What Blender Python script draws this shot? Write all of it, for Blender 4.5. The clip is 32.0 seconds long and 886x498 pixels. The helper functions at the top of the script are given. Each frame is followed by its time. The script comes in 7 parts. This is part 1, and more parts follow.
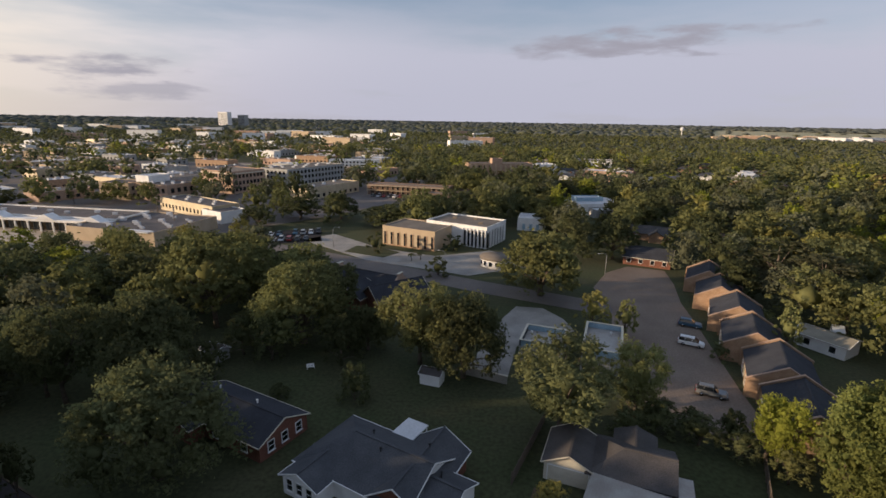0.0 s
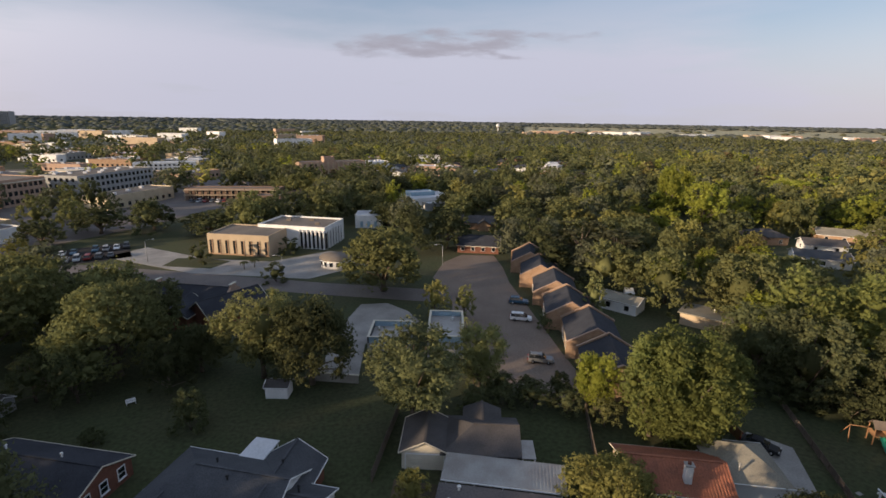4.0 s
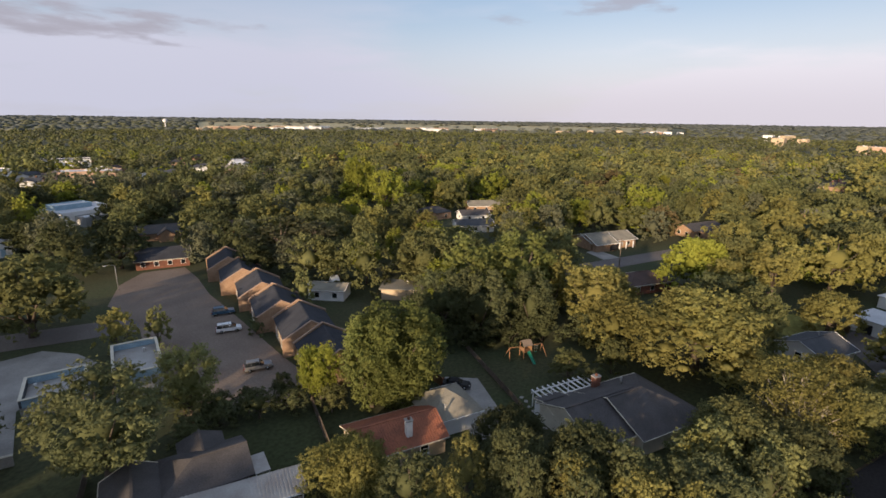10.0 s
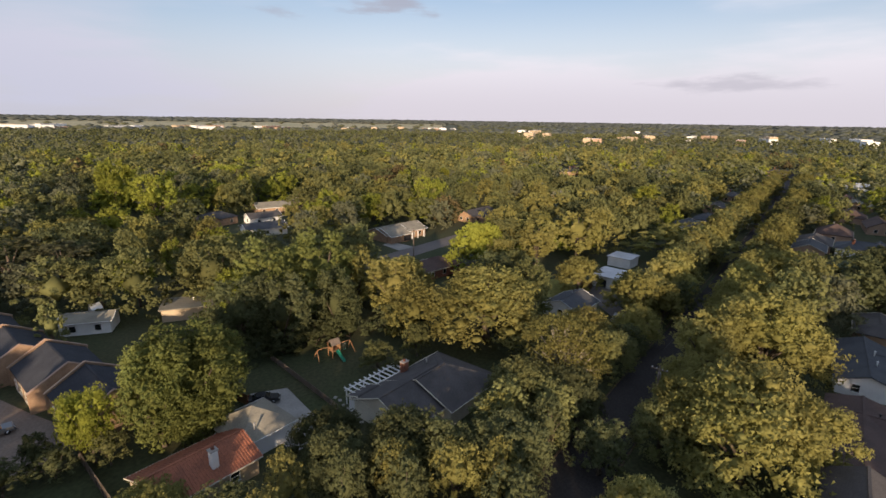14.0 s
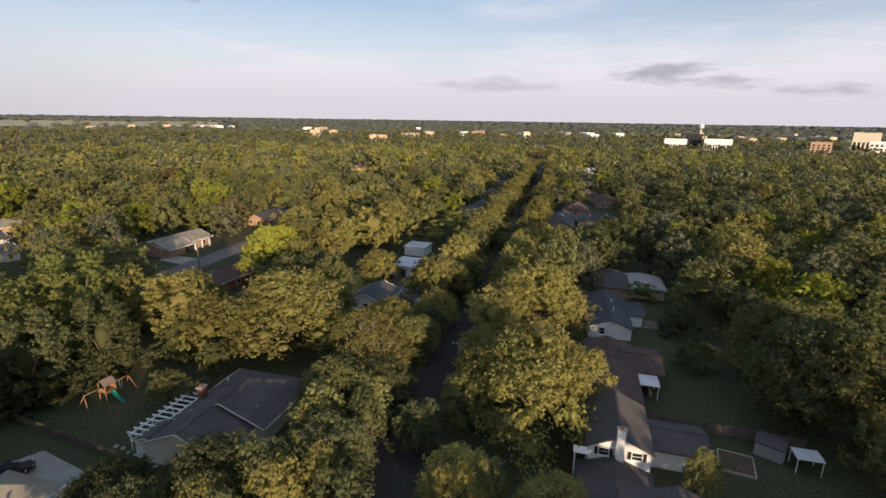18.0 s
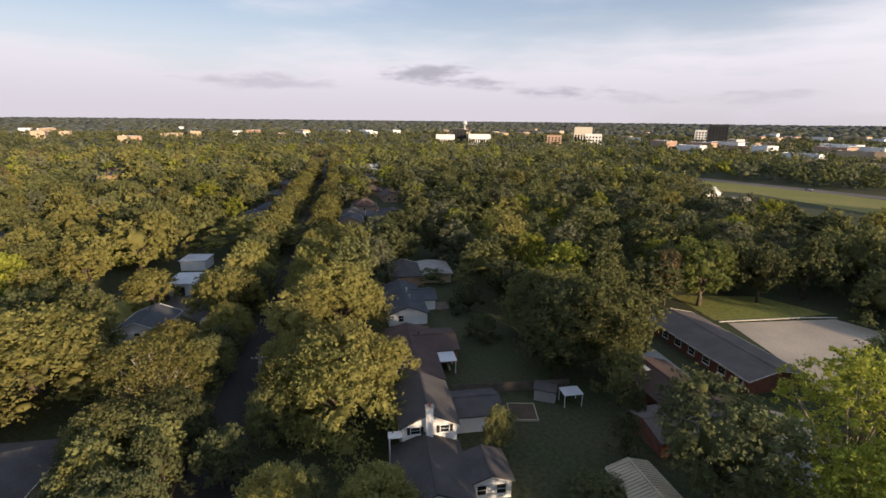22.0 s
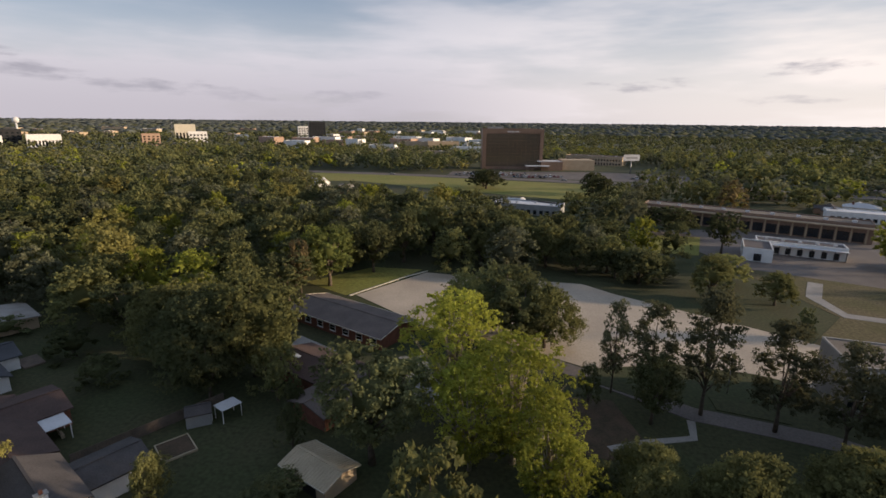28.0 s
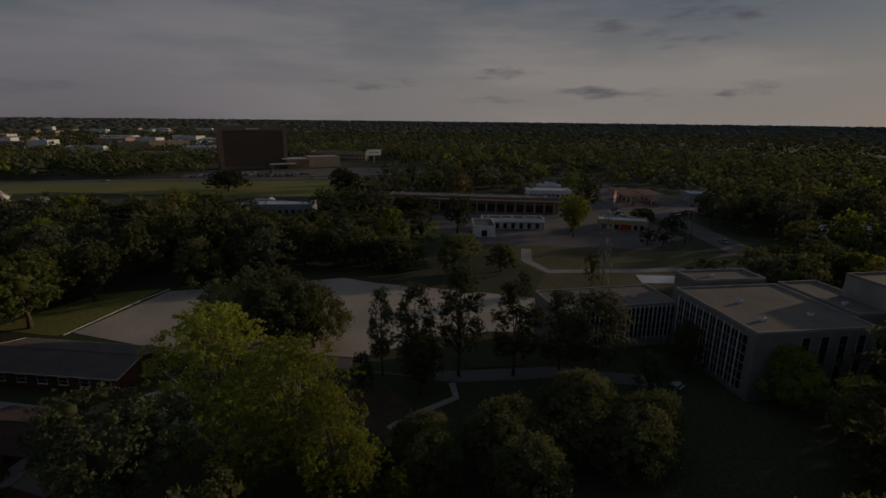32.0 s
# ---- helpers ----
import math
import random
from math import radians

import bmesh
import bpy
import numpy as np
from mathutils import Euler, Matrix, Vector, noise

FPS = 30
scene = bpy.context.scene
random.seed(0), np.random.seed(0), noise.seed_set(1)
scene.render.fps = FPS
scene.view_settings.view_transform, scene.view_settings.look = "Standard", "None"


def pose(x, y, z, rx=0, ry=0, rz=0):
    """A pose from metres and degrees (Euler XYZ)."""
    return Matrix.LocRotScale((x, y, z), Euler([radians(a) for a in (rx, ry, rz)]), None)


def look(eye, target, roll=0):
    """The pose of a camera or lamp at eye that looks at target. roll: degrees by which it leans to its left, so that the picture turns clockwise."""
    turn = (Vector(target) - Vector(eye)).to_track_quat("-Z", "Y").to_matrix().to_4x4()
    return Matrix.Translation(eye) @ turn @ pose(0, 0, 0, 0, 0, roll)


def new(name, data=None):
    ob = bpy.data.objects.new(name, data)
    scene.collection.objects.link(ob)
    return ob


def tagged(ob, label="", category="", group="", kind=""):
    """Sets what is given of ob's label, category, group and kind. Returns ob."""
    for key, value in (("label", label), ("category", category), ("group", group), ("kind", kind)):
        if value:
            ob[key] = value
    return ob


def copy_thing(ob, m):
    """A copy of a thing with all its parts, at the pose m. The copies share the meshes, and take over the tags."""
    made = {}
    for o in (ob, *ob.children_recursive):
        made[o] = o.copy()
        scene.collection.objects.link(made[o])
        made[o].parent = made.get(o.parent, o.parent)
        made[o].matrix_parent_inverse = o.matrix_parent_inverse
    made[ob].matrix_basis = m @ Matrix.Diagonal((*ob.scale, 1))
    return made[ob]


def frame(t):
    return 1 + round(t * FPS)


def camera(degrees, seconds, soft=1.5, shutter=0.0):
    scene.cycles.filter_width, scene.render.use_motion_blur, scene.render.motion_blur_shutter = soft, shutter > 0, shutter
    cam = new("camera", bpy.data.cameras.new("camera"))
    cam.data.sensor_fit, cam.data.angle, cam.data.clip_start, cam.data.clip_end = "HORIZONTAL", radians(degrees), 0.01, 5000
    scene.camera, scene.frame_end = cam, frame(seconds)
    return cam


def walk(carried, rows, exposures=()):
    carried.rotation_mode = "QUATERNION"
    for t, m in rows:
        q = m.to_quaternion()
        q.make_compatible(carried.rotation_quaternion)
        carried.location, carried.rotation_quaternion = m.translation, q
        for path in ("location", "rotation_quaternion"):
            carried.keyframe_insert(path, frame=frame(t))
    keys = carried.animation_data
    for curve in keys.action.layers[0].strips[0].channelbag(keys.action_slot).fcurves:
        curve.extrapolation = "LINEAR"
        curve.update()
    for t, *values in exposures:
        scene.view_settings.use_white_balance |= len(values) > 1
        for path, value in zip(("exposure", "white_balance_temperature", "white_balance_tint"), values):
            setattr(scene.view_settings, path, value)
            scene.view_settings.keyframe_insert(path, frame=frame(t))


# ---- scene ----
cam = camera(84.09, 32.0, soft=1.6)
EYE_Z = 44.0
WALK = [
    (0, 75.28, -0.91, 0.01),
    (0.5, 75.28, -0.92, -1.84),
    (1, 75.28, -0.92, -3.69),
    (1.5, 75.29, -0.92, -5.84),
    (2, 75.30, -0.91, -8.07),
    (2.5, 75.30, -0.90, -10.62),
    (3, 75.31, -0.89, -13.40),
    (3.5, 75.30, -0.87, -16.25),
    (5.5, 75.23, -0.78, -27.81),
    (6, 75.22, -0.77, -30.74),
    (6.5, 75.21, -0.76, -33.58),
    (7, 75.20, -0.76, -36.64),
    (7.5, 75.19, -0.75, -39.62),
    (8, 75.19, -0.75, -42.31),
    (8.5, 75.19, -0.75, -45.01),
    (9, 75.19, -0.75, -48.01),
    (9.5, 75.19, -0.76, -50.84),
    (10, 75.20, -0.77, -54.04),
    (10.5, 75.19, -0.78, -57.13),
    (11, 75.19, -0.79, -60.20),
    (11.5, 75.18, -0.80, -62.93),
    (12, 75.17, -0.81, -65.94),
    (12.5, 75.17, -0.81, -68.96),
    (13, 75.18, -0.82, -71.82),
    (13.5, 75.18, -0.82, -74.95),
    (14, 75.19, -0.83, -78.06),
    (14.5, 75.19, -0.84, -81.14),
    (16.5, 75.18, -0.87, -93.00),
    (17, 75.18, -0.87, -95.98),
    (17.5, 75.18, -0.86, -99.01),
    (18, 75.19, -0.83, -101.91),
    (18.5, 75.19, -0.80, -104.92),
    (19, 75.19, -0.76, -107.98),
    (19.5, 75.18, -0.71, -111.17),
    (20, 75.18, -0.66, -114.45),
    (20.5, 75.18, -0.63, -117.61),
    (21, 75.20, -0.61, -120.56),
    (21.5, 75.22, -0.60, -123.47),
    (22, 75.26, -0.60, -126.50),
    (22.5, 75.29, -0.61, -129.84),
    (23, 75.33, -0.62, -133.59),
    (23.5, 75.37, -0.63, -137.01),
    (24, 75.40, -0.63, -140.59),
    (24.5, 75.42, -0.63, -144.26),
    (25, 75.44, -0.62, -147.40),
    (25.5, 75.46, -0.60, -151.14),
    (27.5, 75.38, -0.59, -165.30),
    (28, 75.37, -0.60, -169.06),
    (28.5, 75.36, -0.60, -172.52),
    (29, 75.36, -0.61, -175.84),
    (29.5, 75.35, -0.62, -179.54),
    (30, 75.34, -0.62, -183.08),
    (30.5, 75.33, -0.62, -186.71),
    (31, 75.32, -0.63, -190.35),
    (31.5, 75.31, -0.63, -193.89),
    (32, 75.30, -0.63, -197.68),
]
walk(cam, [(t, pose(0, 0, EYE_Z, a, b, c)) for t, a, b, c in WALK],
     exposures=[(0.0, -0.18), (3.0, -0.10), (7.0, 0.08), (25.0, 0.08), (28.0, -0.24), (30.0, -0.30), (30.5, -0.65), (31.0, -1.2), (31.5, -1.85), (32.0, -2.45)])

# ---- sky and sun: a low evening sun behind thin cloud veils ----
SUN_AZ, SUN_EL = radians(98), radians(9.5)      # azimuth counted from +y towards -x
to_sun = Vector((-math.sin(SUN_AZ) * math.cos(SUN_EL), math.cos(SUN_AZ) * math.cos(SUN_EL), math.sin(SUN_EL)))
sun = new("sun", bpy.data.lights.new("sun", "SUN"))
sun.data.energy, sun.data.angle, sun.data.color = 7.5, radians(1.2), (1.0, 0.76, 0.52)
sun.matrix_world = look((0, 0, 300), Vector((0, 0, 300)) - to_sun)

world = bpy.data.worlds.new("evening_sky")
scene.world = world
world.use_nodes = True
wt = world.node_tree
wt.nodes.clear()


def wn(kind, **sets):
    n = wt.nodes.new(kind)
    for k, v in sets.items():
        if k == "op":
            n.operation = v
        else:
            n.inputs[int(k[1:])].default_value = v
    return n


def wmath(op, a, b=0.0, clamp=False):
    n = wt.nodes.new("ShaderNodeMath")
    n.operation, n.use_clamp = op, clamp
    for i, v in enumerate((a, b)):
        if isinstance(v, (int, float)):
            n.inputs[i].default_value = v
        else:
            wt.links.new(v, n.inputs[i])
    return n.outputs[0]


def wramp(v, lo, hi):
    n = wt.nodes.new("ShaderNodeMapRange")
    n.interpolation_type = "SMOOTHSTEP"
    n.inputs[1].default_value, n.inputs[2].default_value = lo, hi
    wt.links.new(v, n.inputs[0])
    return n.outputs[0]


def wmix(f, a, b):
    n = wt.nodes.new("ShaderNodeMix")
    n.data_type = "RGBA"
    for sock, v in ((n.inputs[0], f), (n.inputs[6], a), (n.inputs[7], b)):
        if isinstance(v, tuple):
            sock.default_value = (*v, 1)
        elif isinstance(v, (int, float)):
            sock.default_value = v
        else:
            wt.links.new(v, sock)
    return n.outputs[2]


sky = wt.nodes.new("ShaderNodeTexSky")
sky.sky_type, sky.sun_disc = "NISHITA", False
sky.sun_elevation, sky.sun_rotation = SUN_EL, -SUN_AZ
sky.air_density, sky.dust_density, sky.ozone_density = 1.2, 0.4, 2.5
way = wt.nodes.new("ShaderNodeTexCoord").outputs["Generated"]
sep = wt.nodes.new("ShaderNodeSeparateXYZ")
wt.links.new(way, sep.inputs[0])
up = sep.outputs[2]
scaled = wt.nodes.new("ShaderNodeVectorMath")
scaled.operation = "SCALE"
scaled.inputs[3].default_value = 0.115
wt.links.new(sky.outputs[0], scaled.inputs[0])


def wnoise(scale, detail, stretch, off=0.0):
    m = wt.nodes.new("ShaderNodeMapping")
    m.inputs[1].default_value = (off, off, off)
    m.inputs[3].default_value = stretch
    wt.links.new(way, m.inputs[0])
    n = wt.nodes.new("ShaderNodeTexNoise")
    n.inputs["Scale"].default_value, n.inputs["Detail"].default_value, n.inputs["Roughness"].default_value = scale, detail, 0.55
    wt.links.new(m.outputs[0], n.inputs["Vector"])
    return n.outputs[0]


# thin white veil, thick towards the horizon, with streaks of blue higher up
veil_n = wnoise(1.6, 5, (1, 1, 5.5))
low = wmath("SUBTRACT", 1.0, wramp(up, 0.02, 0.25))
high = wmath("SUBTRACT", 1.0, wramp(up, 0.30, 0.60))
streak = wmath("MULTIPLY", wmath("MULTIPLY", wramp(veil_n, 0.40, 0.68), high), 0.6)
veil = wmath("ADD", wmath("MULTIPLY", low, 0.8), streak, True)
band = wmath("SUBTRACT", 1.0, wramp(up, 0.0, 0.16))
veil_col = wmix(band, (0.86, 0.83, 0.90), (0.68, 0.63, 0.70))
toward = wt.nodes.new("ShaderNodeVectorMath")
toward.operation = "DOT_PRODUCT"
toward.inputs[1].default_value = to_sun
wt.links.new(way, toward.inputs[0])
glow = wramp(toward.outputs["Value"], 0.15, 1.0)
veil_col = wmix(glow, veil_col, (1.15, 0.98, 0.72))
# thinner, greyer veil to the north
north = wt.nodes.new("ShaderNodeVectorMath")
north.operation = "DOT_PRODUCT"
north.inputs[1].default_value = (math.sin(radians(18)), math.cos(radians(18)), 0.0)
wt.links.new(way, north.inputs[0])
veil_col = wmix(wmath("MULTIPLY", wramp(north.outputs["Value"], 0.55, 0.98), 0.85), veil_col, (0.55, 0.56, 0.69))
# brighter veil low in the south-west
bright = wt.nodes.new("ShaderNodeVectorMath")
bright.operation = "DOT_PRODUCT"
bright.inputs[1].default_value = (-math.sin(radians(140)), math.cos(radians(140)), 0.0)
wt.links.new(way, bright.inputs[0])
veil_col = wmix(wmath("MULTIPLY", wramp(bright.outputs["Value"], 0.5, 1.0), 0.75), veil_col, (1.28, 1.16, 1.13))
blue = wmix(1.0, (0.0, 0.0, 0.0), scaled.outputs[0])
tint = wt.nodes.new("ShaderNodeMix")
tint.data_type, tint.blend_type = "RGBA", "MULTIPLY"
tint.inputs[0].default_value, tint.inputs[7].default_value = 1.0, (1.0, 0.97, 1.10, 1)
wt.links.new(blue, tint.inputs[6])
# a faint high haze all over the upper sky, thickened overhead unseen for fill light
blue = wmix(wmath("ADD", wmath("MULTIPLY", wramp(up, 0.35, 0.75), 0.15), 0.3), tint.outputs[2], (0.66, 0.77, 1.0))
thin = wmath("MULTIPLY", wmath("MULTIPLY", wramp(north.outputs["Value"], 0.55, 0.98), wramp(up, 0.10, 0.24)), 0.6)
col = wmix(wmath("MULTIPLY", veil, wmath("SUBTRACT", 1.0, thin)), blue, veil_col)
# small grey cumulus strips: yaw, elevation, half width, half height in degrees
rag = wnoise(7.0, 5, (1, 1, 4.5), 3.1)
rag2 = wnoise(20.0, 4, (1, 1, 4.5), 1.7)
ragged = wmath("ADD", rag, wmath("MULTIPLY", rag2, 0.45))
for yaw, el, hw, hh, dark in ((-19, 7.7, 15, 1.5, 0.6), (-10.9, 6.9, 7, 1.1, 0.7), (-21.5, 7.9, 10, 1.7, 0.8), (-32.8, 8.6, 4.8, 1.0, 0.6), (34.5, 4.2, 9, 1.4, 0.85), (30.5, 2.2, 8, 1.1, 0.6),
                              (-61, 10.5, 4, 0.8, 0.45), (-71.5, 11.3, 9, 1.2, 0.7), (-124, 5.1, 7.4, 1.5, 0.85), (-131.5, 4.1, 5, 1.1, 0.7), (-139.7, 3.0, 7, 1.2, 0.6),
                              (-107, 3.8, 10, 1.0, 0.45), (-189.4, 3.7, 6.6, 1.0, 0.7), (-204.8, 5.0, 5.2, 1.2, 0.8), (-203, 2.1, 5.6, 0.7, 0.5), (-223.6, 9.8, 8, 2.4, 0.9),
                              (-215.3, 9.4, 5, 0.9, 0.6), (-218.6, 3.0, 11, 1.1, 0.75), (-229, 3.3, 6, 1.1, 0.65), (-148, 2.6, 9, 1.0, 0.4), (-157, 2.6, 10, 0.9, 0.35)):
    a, e = radians(yaw), radians(el)
    right = Vector((math.cos(a), math.sin(a), 0)) / math.radians(hw)
    top = Vector((math.sin(a) * math.sin(e), -math.cos(a) * math.sin(e), math.cos(e))) / math.radians(hh)
    fwd = Vector((-math.sin(a), math.cos(a), 0))
    dots = []
    for v in (right, top, fwd):
        n = wt.nodes.new("ShaderNodeVectorMath")
        n.operation = "DOT_PRODUCT"
        n.inputs[1].default_value = v
        wt.links.new(way, n.inputs[0])
        dots.append(n.outputs["Value"])
    rr = wmath("ADD", wmath("MULTIPLY", dots[0], dots[0]), wmath("MULTIPLY", dots[1], dots[1]))
    m = wmath("ADD", wmath("SUBTRACT", 0.42, rr), wmath("MULTIPLY", wmath("SUBTRACT", ragged, 0.68), 4.0))
    m = wmath("MULTIPLY", wramp(m, -0.1, 1.1), wramp(dots[2], 0.2, 0.4))
    col = wmix(wmath("MULTIPLY", m, dark), col, (0.40, 0.385, 0.455))
bg = wt.nodes.new("ShaderNodeBackground")
bg.inputs[1].default_value = 1.0
wt.links.new(col, bg.inputs[0])
out = wt.nodes.new("ShaderNodeOutputWorld")
wt.links.new(bg.outputs[0], out.inputs[0])

# ---- materials ----
MATS = {}


def mat(name, c1, c2=None, rough=0.85, scale=0.6, fine=9.0, grain=0.25, bump=0.25, metal=0.0, vary=0.0, wave=None, spec=0.3):
    """Two colours mixed by a broad noise, a fine grain over them, and a bump; vary: difference from object to object."""
    if name in MATS:
        return MATS[name]
    m = bpy.data.materials.new(name)
    MATS[name] = m
    m.use_nodes = True
    nt = m.node_tree
    bs = nt.nodes["Principled BSDF"]
    bs.inputs["Roughness"].default_value, bs.inputs["Metallic"].default_value = rough, metal
    bs.inputs["Specular IOR Level"].default_value = spec
    c2 = c2 or tuple(v * 0.7 for v in c1)
    pos = nt.nodes.new("ShaderNodeNewGeometry").outputs["Position"]

    def noise_node(s, d):
        n = nt.nodes.new("ShaderNodeTexNoise")
        n.inputs["Scale"].default_value, n.inputs["Detail"].default_value = s, d
        nt.links.new(pos, n.inputs["Vector"])
        return n.outputs[0]

    def mix(kind, f, a, b):
        n = nt.nodes.new("ShaderNodeMix")
        n.data_type, n.blend_type = "RGBA", kind
        for s, v in ((n.inputs[0], f), (n.inputs[6], a), (n.inputs[7], b)):
            if isinstance(v, tuple):
                s.default_value = (*v, 1)
            elif isinstance(v, (int, float)):
                s.default_value = v
            else:
                nt.links.new(v, s)
        return n.outputs[2]

    def spread(v, lo, hi, a=0.0, b=1.0):
        n = nt.nodes.new("ShaderNodeMapRange")
        for i, x in enumerate((lo, hi, a, b)):
            n.inputs[i + 1].default_value = x
        nt.links.new(v, n.inputs[0])
        return n.outputs[0]

    broad, small = noise_node(scale, 5), noise_node(fine, 4)
    col = mix("MIX", spread(broad, 0.35, 0.65), c1, c2)
    g = spread(small, 0.3, 0.7, 1 - grain, 1 + grain)
    rgb = nt.nodes.new("ShaderNodeCombineColor")
    for i in range(3):
        nt.links.new(g, rgb.inputs[i])
    col = mix("MULTIPLY", 1.0, col, rgb.outputs[0])
    if vary:
        info = nt.nodes.new("ShaderNodeObjectInfo").outputs["Random"]
        hsv = nt.nodes.new("ShaderNodeHueSaturation")
        nt.links.new(spread(info, 0, 1, 1 - vary, 1 + vary), hsv.inputs["Value"])
        nt.links.new(col, hsv.inputs["Color"])
        col = hsv.outputs[0]
    nt.links.new(col, bs.inputs["Base Color"])
    if bump:
        b = nt.nodes.new("ShaderNodeBump")
        b.inputs["Strength"].default_value, b.inputs["Distance"].default_value = bump, 0.05
        nt.links.new(small, b.inputs["Height"])
        nt.links.new(b.outputs[0], bs.inputs["Normal"])
    return m


def leaf_mat(name, c1, c2, passing=0.42, tree_vary=0.22):
    """Foliage: each leaf clump its own shade, each tree its own tone, some light passing through."""
    m = bpy.data.materials.new(name)
    MATS[name] = m
    m.use_nodes = True
    nt = m.node_tree
    nt.nodes.clear()
    geo = nt.nodes.new("ShaderNodeNewGeometry")
    mixn = nt.nodes.new("ShaderNodeMix")
    mixn.data_type = "RGBA"
    nt.links.new(geo.outputs["Random Per Island"], mixn.inputs[0])
    lo, hi = [tuple(u + (v - u) * k for u, v in zip(c1, c2)) for k in (0.28, 0.72)]
    mixn.inputs[6].default_value, mixn.inputs[7].default_value = (*lo, 1), (*hi, 1)
    info = nt.nodes.new("ShaderNodeObjectInfo")
    far = nt.nodes.new("ShaderNodeTexNoise")
    far.inputs["Scale"].default_value, far.inputs["Detail"].default_value = 0.055, 2
    nt.links.new(geo.outputs["Position"], far.inputs["Vector"])
    hsv = nt.nodes.new("ShaderNodeHueSaturation")
    mr = nt.nodes.new("ShaderNodeMapRange")
    mr.inputs[3].default_value, mr.inputs[4].default_value = 1 - tree_vary, 1 + tree_vary
    nt.links.new(info.outputs["Random"], mr.inputs[0])
    mv = nt.nodes.new("ShaderNodeMapRange")
    mv.inputs[1].default_value, mv.inputs[2].default_value, mv.inputs[3].default_value, mv.inputs[4].default_value = 0.3, 0.7, 0.7, 1.3
    nt.links.new(far.outputs[0], mv.inputs[0])
    mul = nt.nodes.new("ShaderNodeMath")
    mul.operation = "MULTIPLY"
    nt.links.new(mr.outputs[0], mul.inputs[0])
    nt.links.new(mv.outputs[0], mul.inputs[1])
    nt.links.new(mul.outputs[0], hsv.inputs["Value"])
    hue = nt.nodes.new("ShaderNodeMapRange")
    hue.inputs[1].default_value, hue.inputs[2].default_value, hue.inputs[3].default_value, hue.inputs[4].default_value = 0.3, 0.7, 0.490, 0.512
    nt.links.new(far.outputs[1], hue.inputs[0])
    nt.links.new(hue.outputs[0], hsv.inputs["Hue"])
    nt.links.new(mixn.outputs[2], hsv.inputs["Color"])
    dif = nt.nodes.new("ShaderNodeBsdfDiffuse")
    tra = nt.nodes.new("ShaderNodeBsdfTranslucent")
    nt.links.new(hsv.outputs[0], dif.inputs[0])
    nt.links.new(hsv.outputs[0], tra.inputs[0])
    ms = nt.nodes.new("ShaderNodeMixShader")
    ms.inputs[0].default_value = passing
    nt.links.new(dif.outputs[0], ms.inputs[1])
    nt.links.new(tra.outputs[0], ms.inputs[2])
    o = nt.nodes.new("ShaderNodeOutputMaterial")
    nt.links.new(ms.outputs[0], o.inputs[0])
    return m


LEAF = {"d": leaf_mat("leaf_dark_green", (0.081, 0.091, 0.046), (0.140, 0.150, 0.069)),
        "o": leaf_mat("leaf_oak_green", (0.118, 0.125, 0.054), (0.213, 0.215, 0.086)),
        "m": leaf_mat("leaf_fresh_green", (0.120, 0.139, 0.046), (0.216, 0.233, 0.073), 0.45),
        # olive-yellow holds some of the low sun's warmth
        "y": leaf_mat("leaf_olive_yellow", (0.169, 0.161, 0.055), (0.292, 0.268, 0.091)),
        "l": leaf_mat("leaf_light_green", (0.172, 0.190, 0.036), (0.300, 0.314, 0.060), 0.45),
        "r": leaf_mat("leaf_russet", (0.122, 0.094, 0.050), (0.172, 0.136, 0.068)),
        "p": leaf_mat("pine_needles", (0.085, 0.089, 0.053), (0.136, 0.135, 0.076)),
        # haze of distance is mixed into these two tones as blue and grey
        "h": leaf_mat("leaf_haze_blue", (0.095, 0.108, 0.102), (0.136, 0.148, 0.132), 0.2),
        "f": leaf_mat("leaf_haze_grey", (0.107, 0.114, 0.073), (0.183, 0.188, 0.111), 0.4)}
BARK = mat("bark", (0.13, 0.10, 0.075), (0.07, 0.055, 0.04), scale=1.5, fine=6, bump=0.6)
BARK_PALE = mat("bark_pale", (0.30, 0.27, 0.20), (0.18, 0.15, 0.11), scale=1.5, fine=6, bump=0.6)
# shade is put into the dark grass, sunlight into the bright meadow grass
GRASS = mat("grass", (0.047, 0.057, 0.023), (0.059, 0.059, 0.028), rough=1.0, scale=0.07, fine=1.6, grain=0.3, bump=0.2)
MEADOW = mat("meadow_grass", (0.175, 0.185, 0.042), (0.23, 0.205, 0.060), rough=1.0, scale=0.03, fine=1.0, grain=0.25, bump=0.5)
WEEDS = mat("rough_weeds", (0.085, 0.078, 0.030), (0.12, 0.095, 0.050), rough=1.0, scale=0.09, fine=1.5, grain=0.4, bump=0.6)
DRY = mat("airfield_grass", (0.40, 0.35, 0.21), (0.32, 0.30, 0.18), rough=1.0, scale=0.004, fine=0.2)
SCRUB = mat("far_scrub", (0.070, 0.080, 0.052), (0.088, 0.096, 0.064), rough=1.0, scale=0.01, fine=0.12, grain=0.3, bump=0)
LITTER = mat("leaf_litter", (0.11, 0.075, 0.05), (0.06, 0.05, 0.03), rough=1.0, scale=0.3, fine=4)
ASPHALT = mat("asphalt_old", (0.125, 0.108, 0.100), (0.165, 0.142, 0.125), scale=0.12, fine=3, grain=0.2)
# near-black asphalt: on the street it carries the shade under the oaks
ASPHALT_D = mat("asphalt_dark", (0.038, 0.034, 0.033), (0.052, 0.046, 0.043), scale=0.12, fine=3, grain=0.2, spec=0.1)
CONC_D = mat("weathered_concrete", (0.235, 0.215, 0.19), (0.18, 0.165, 0.145), scale=0.3, fine=6, grain=0.12)
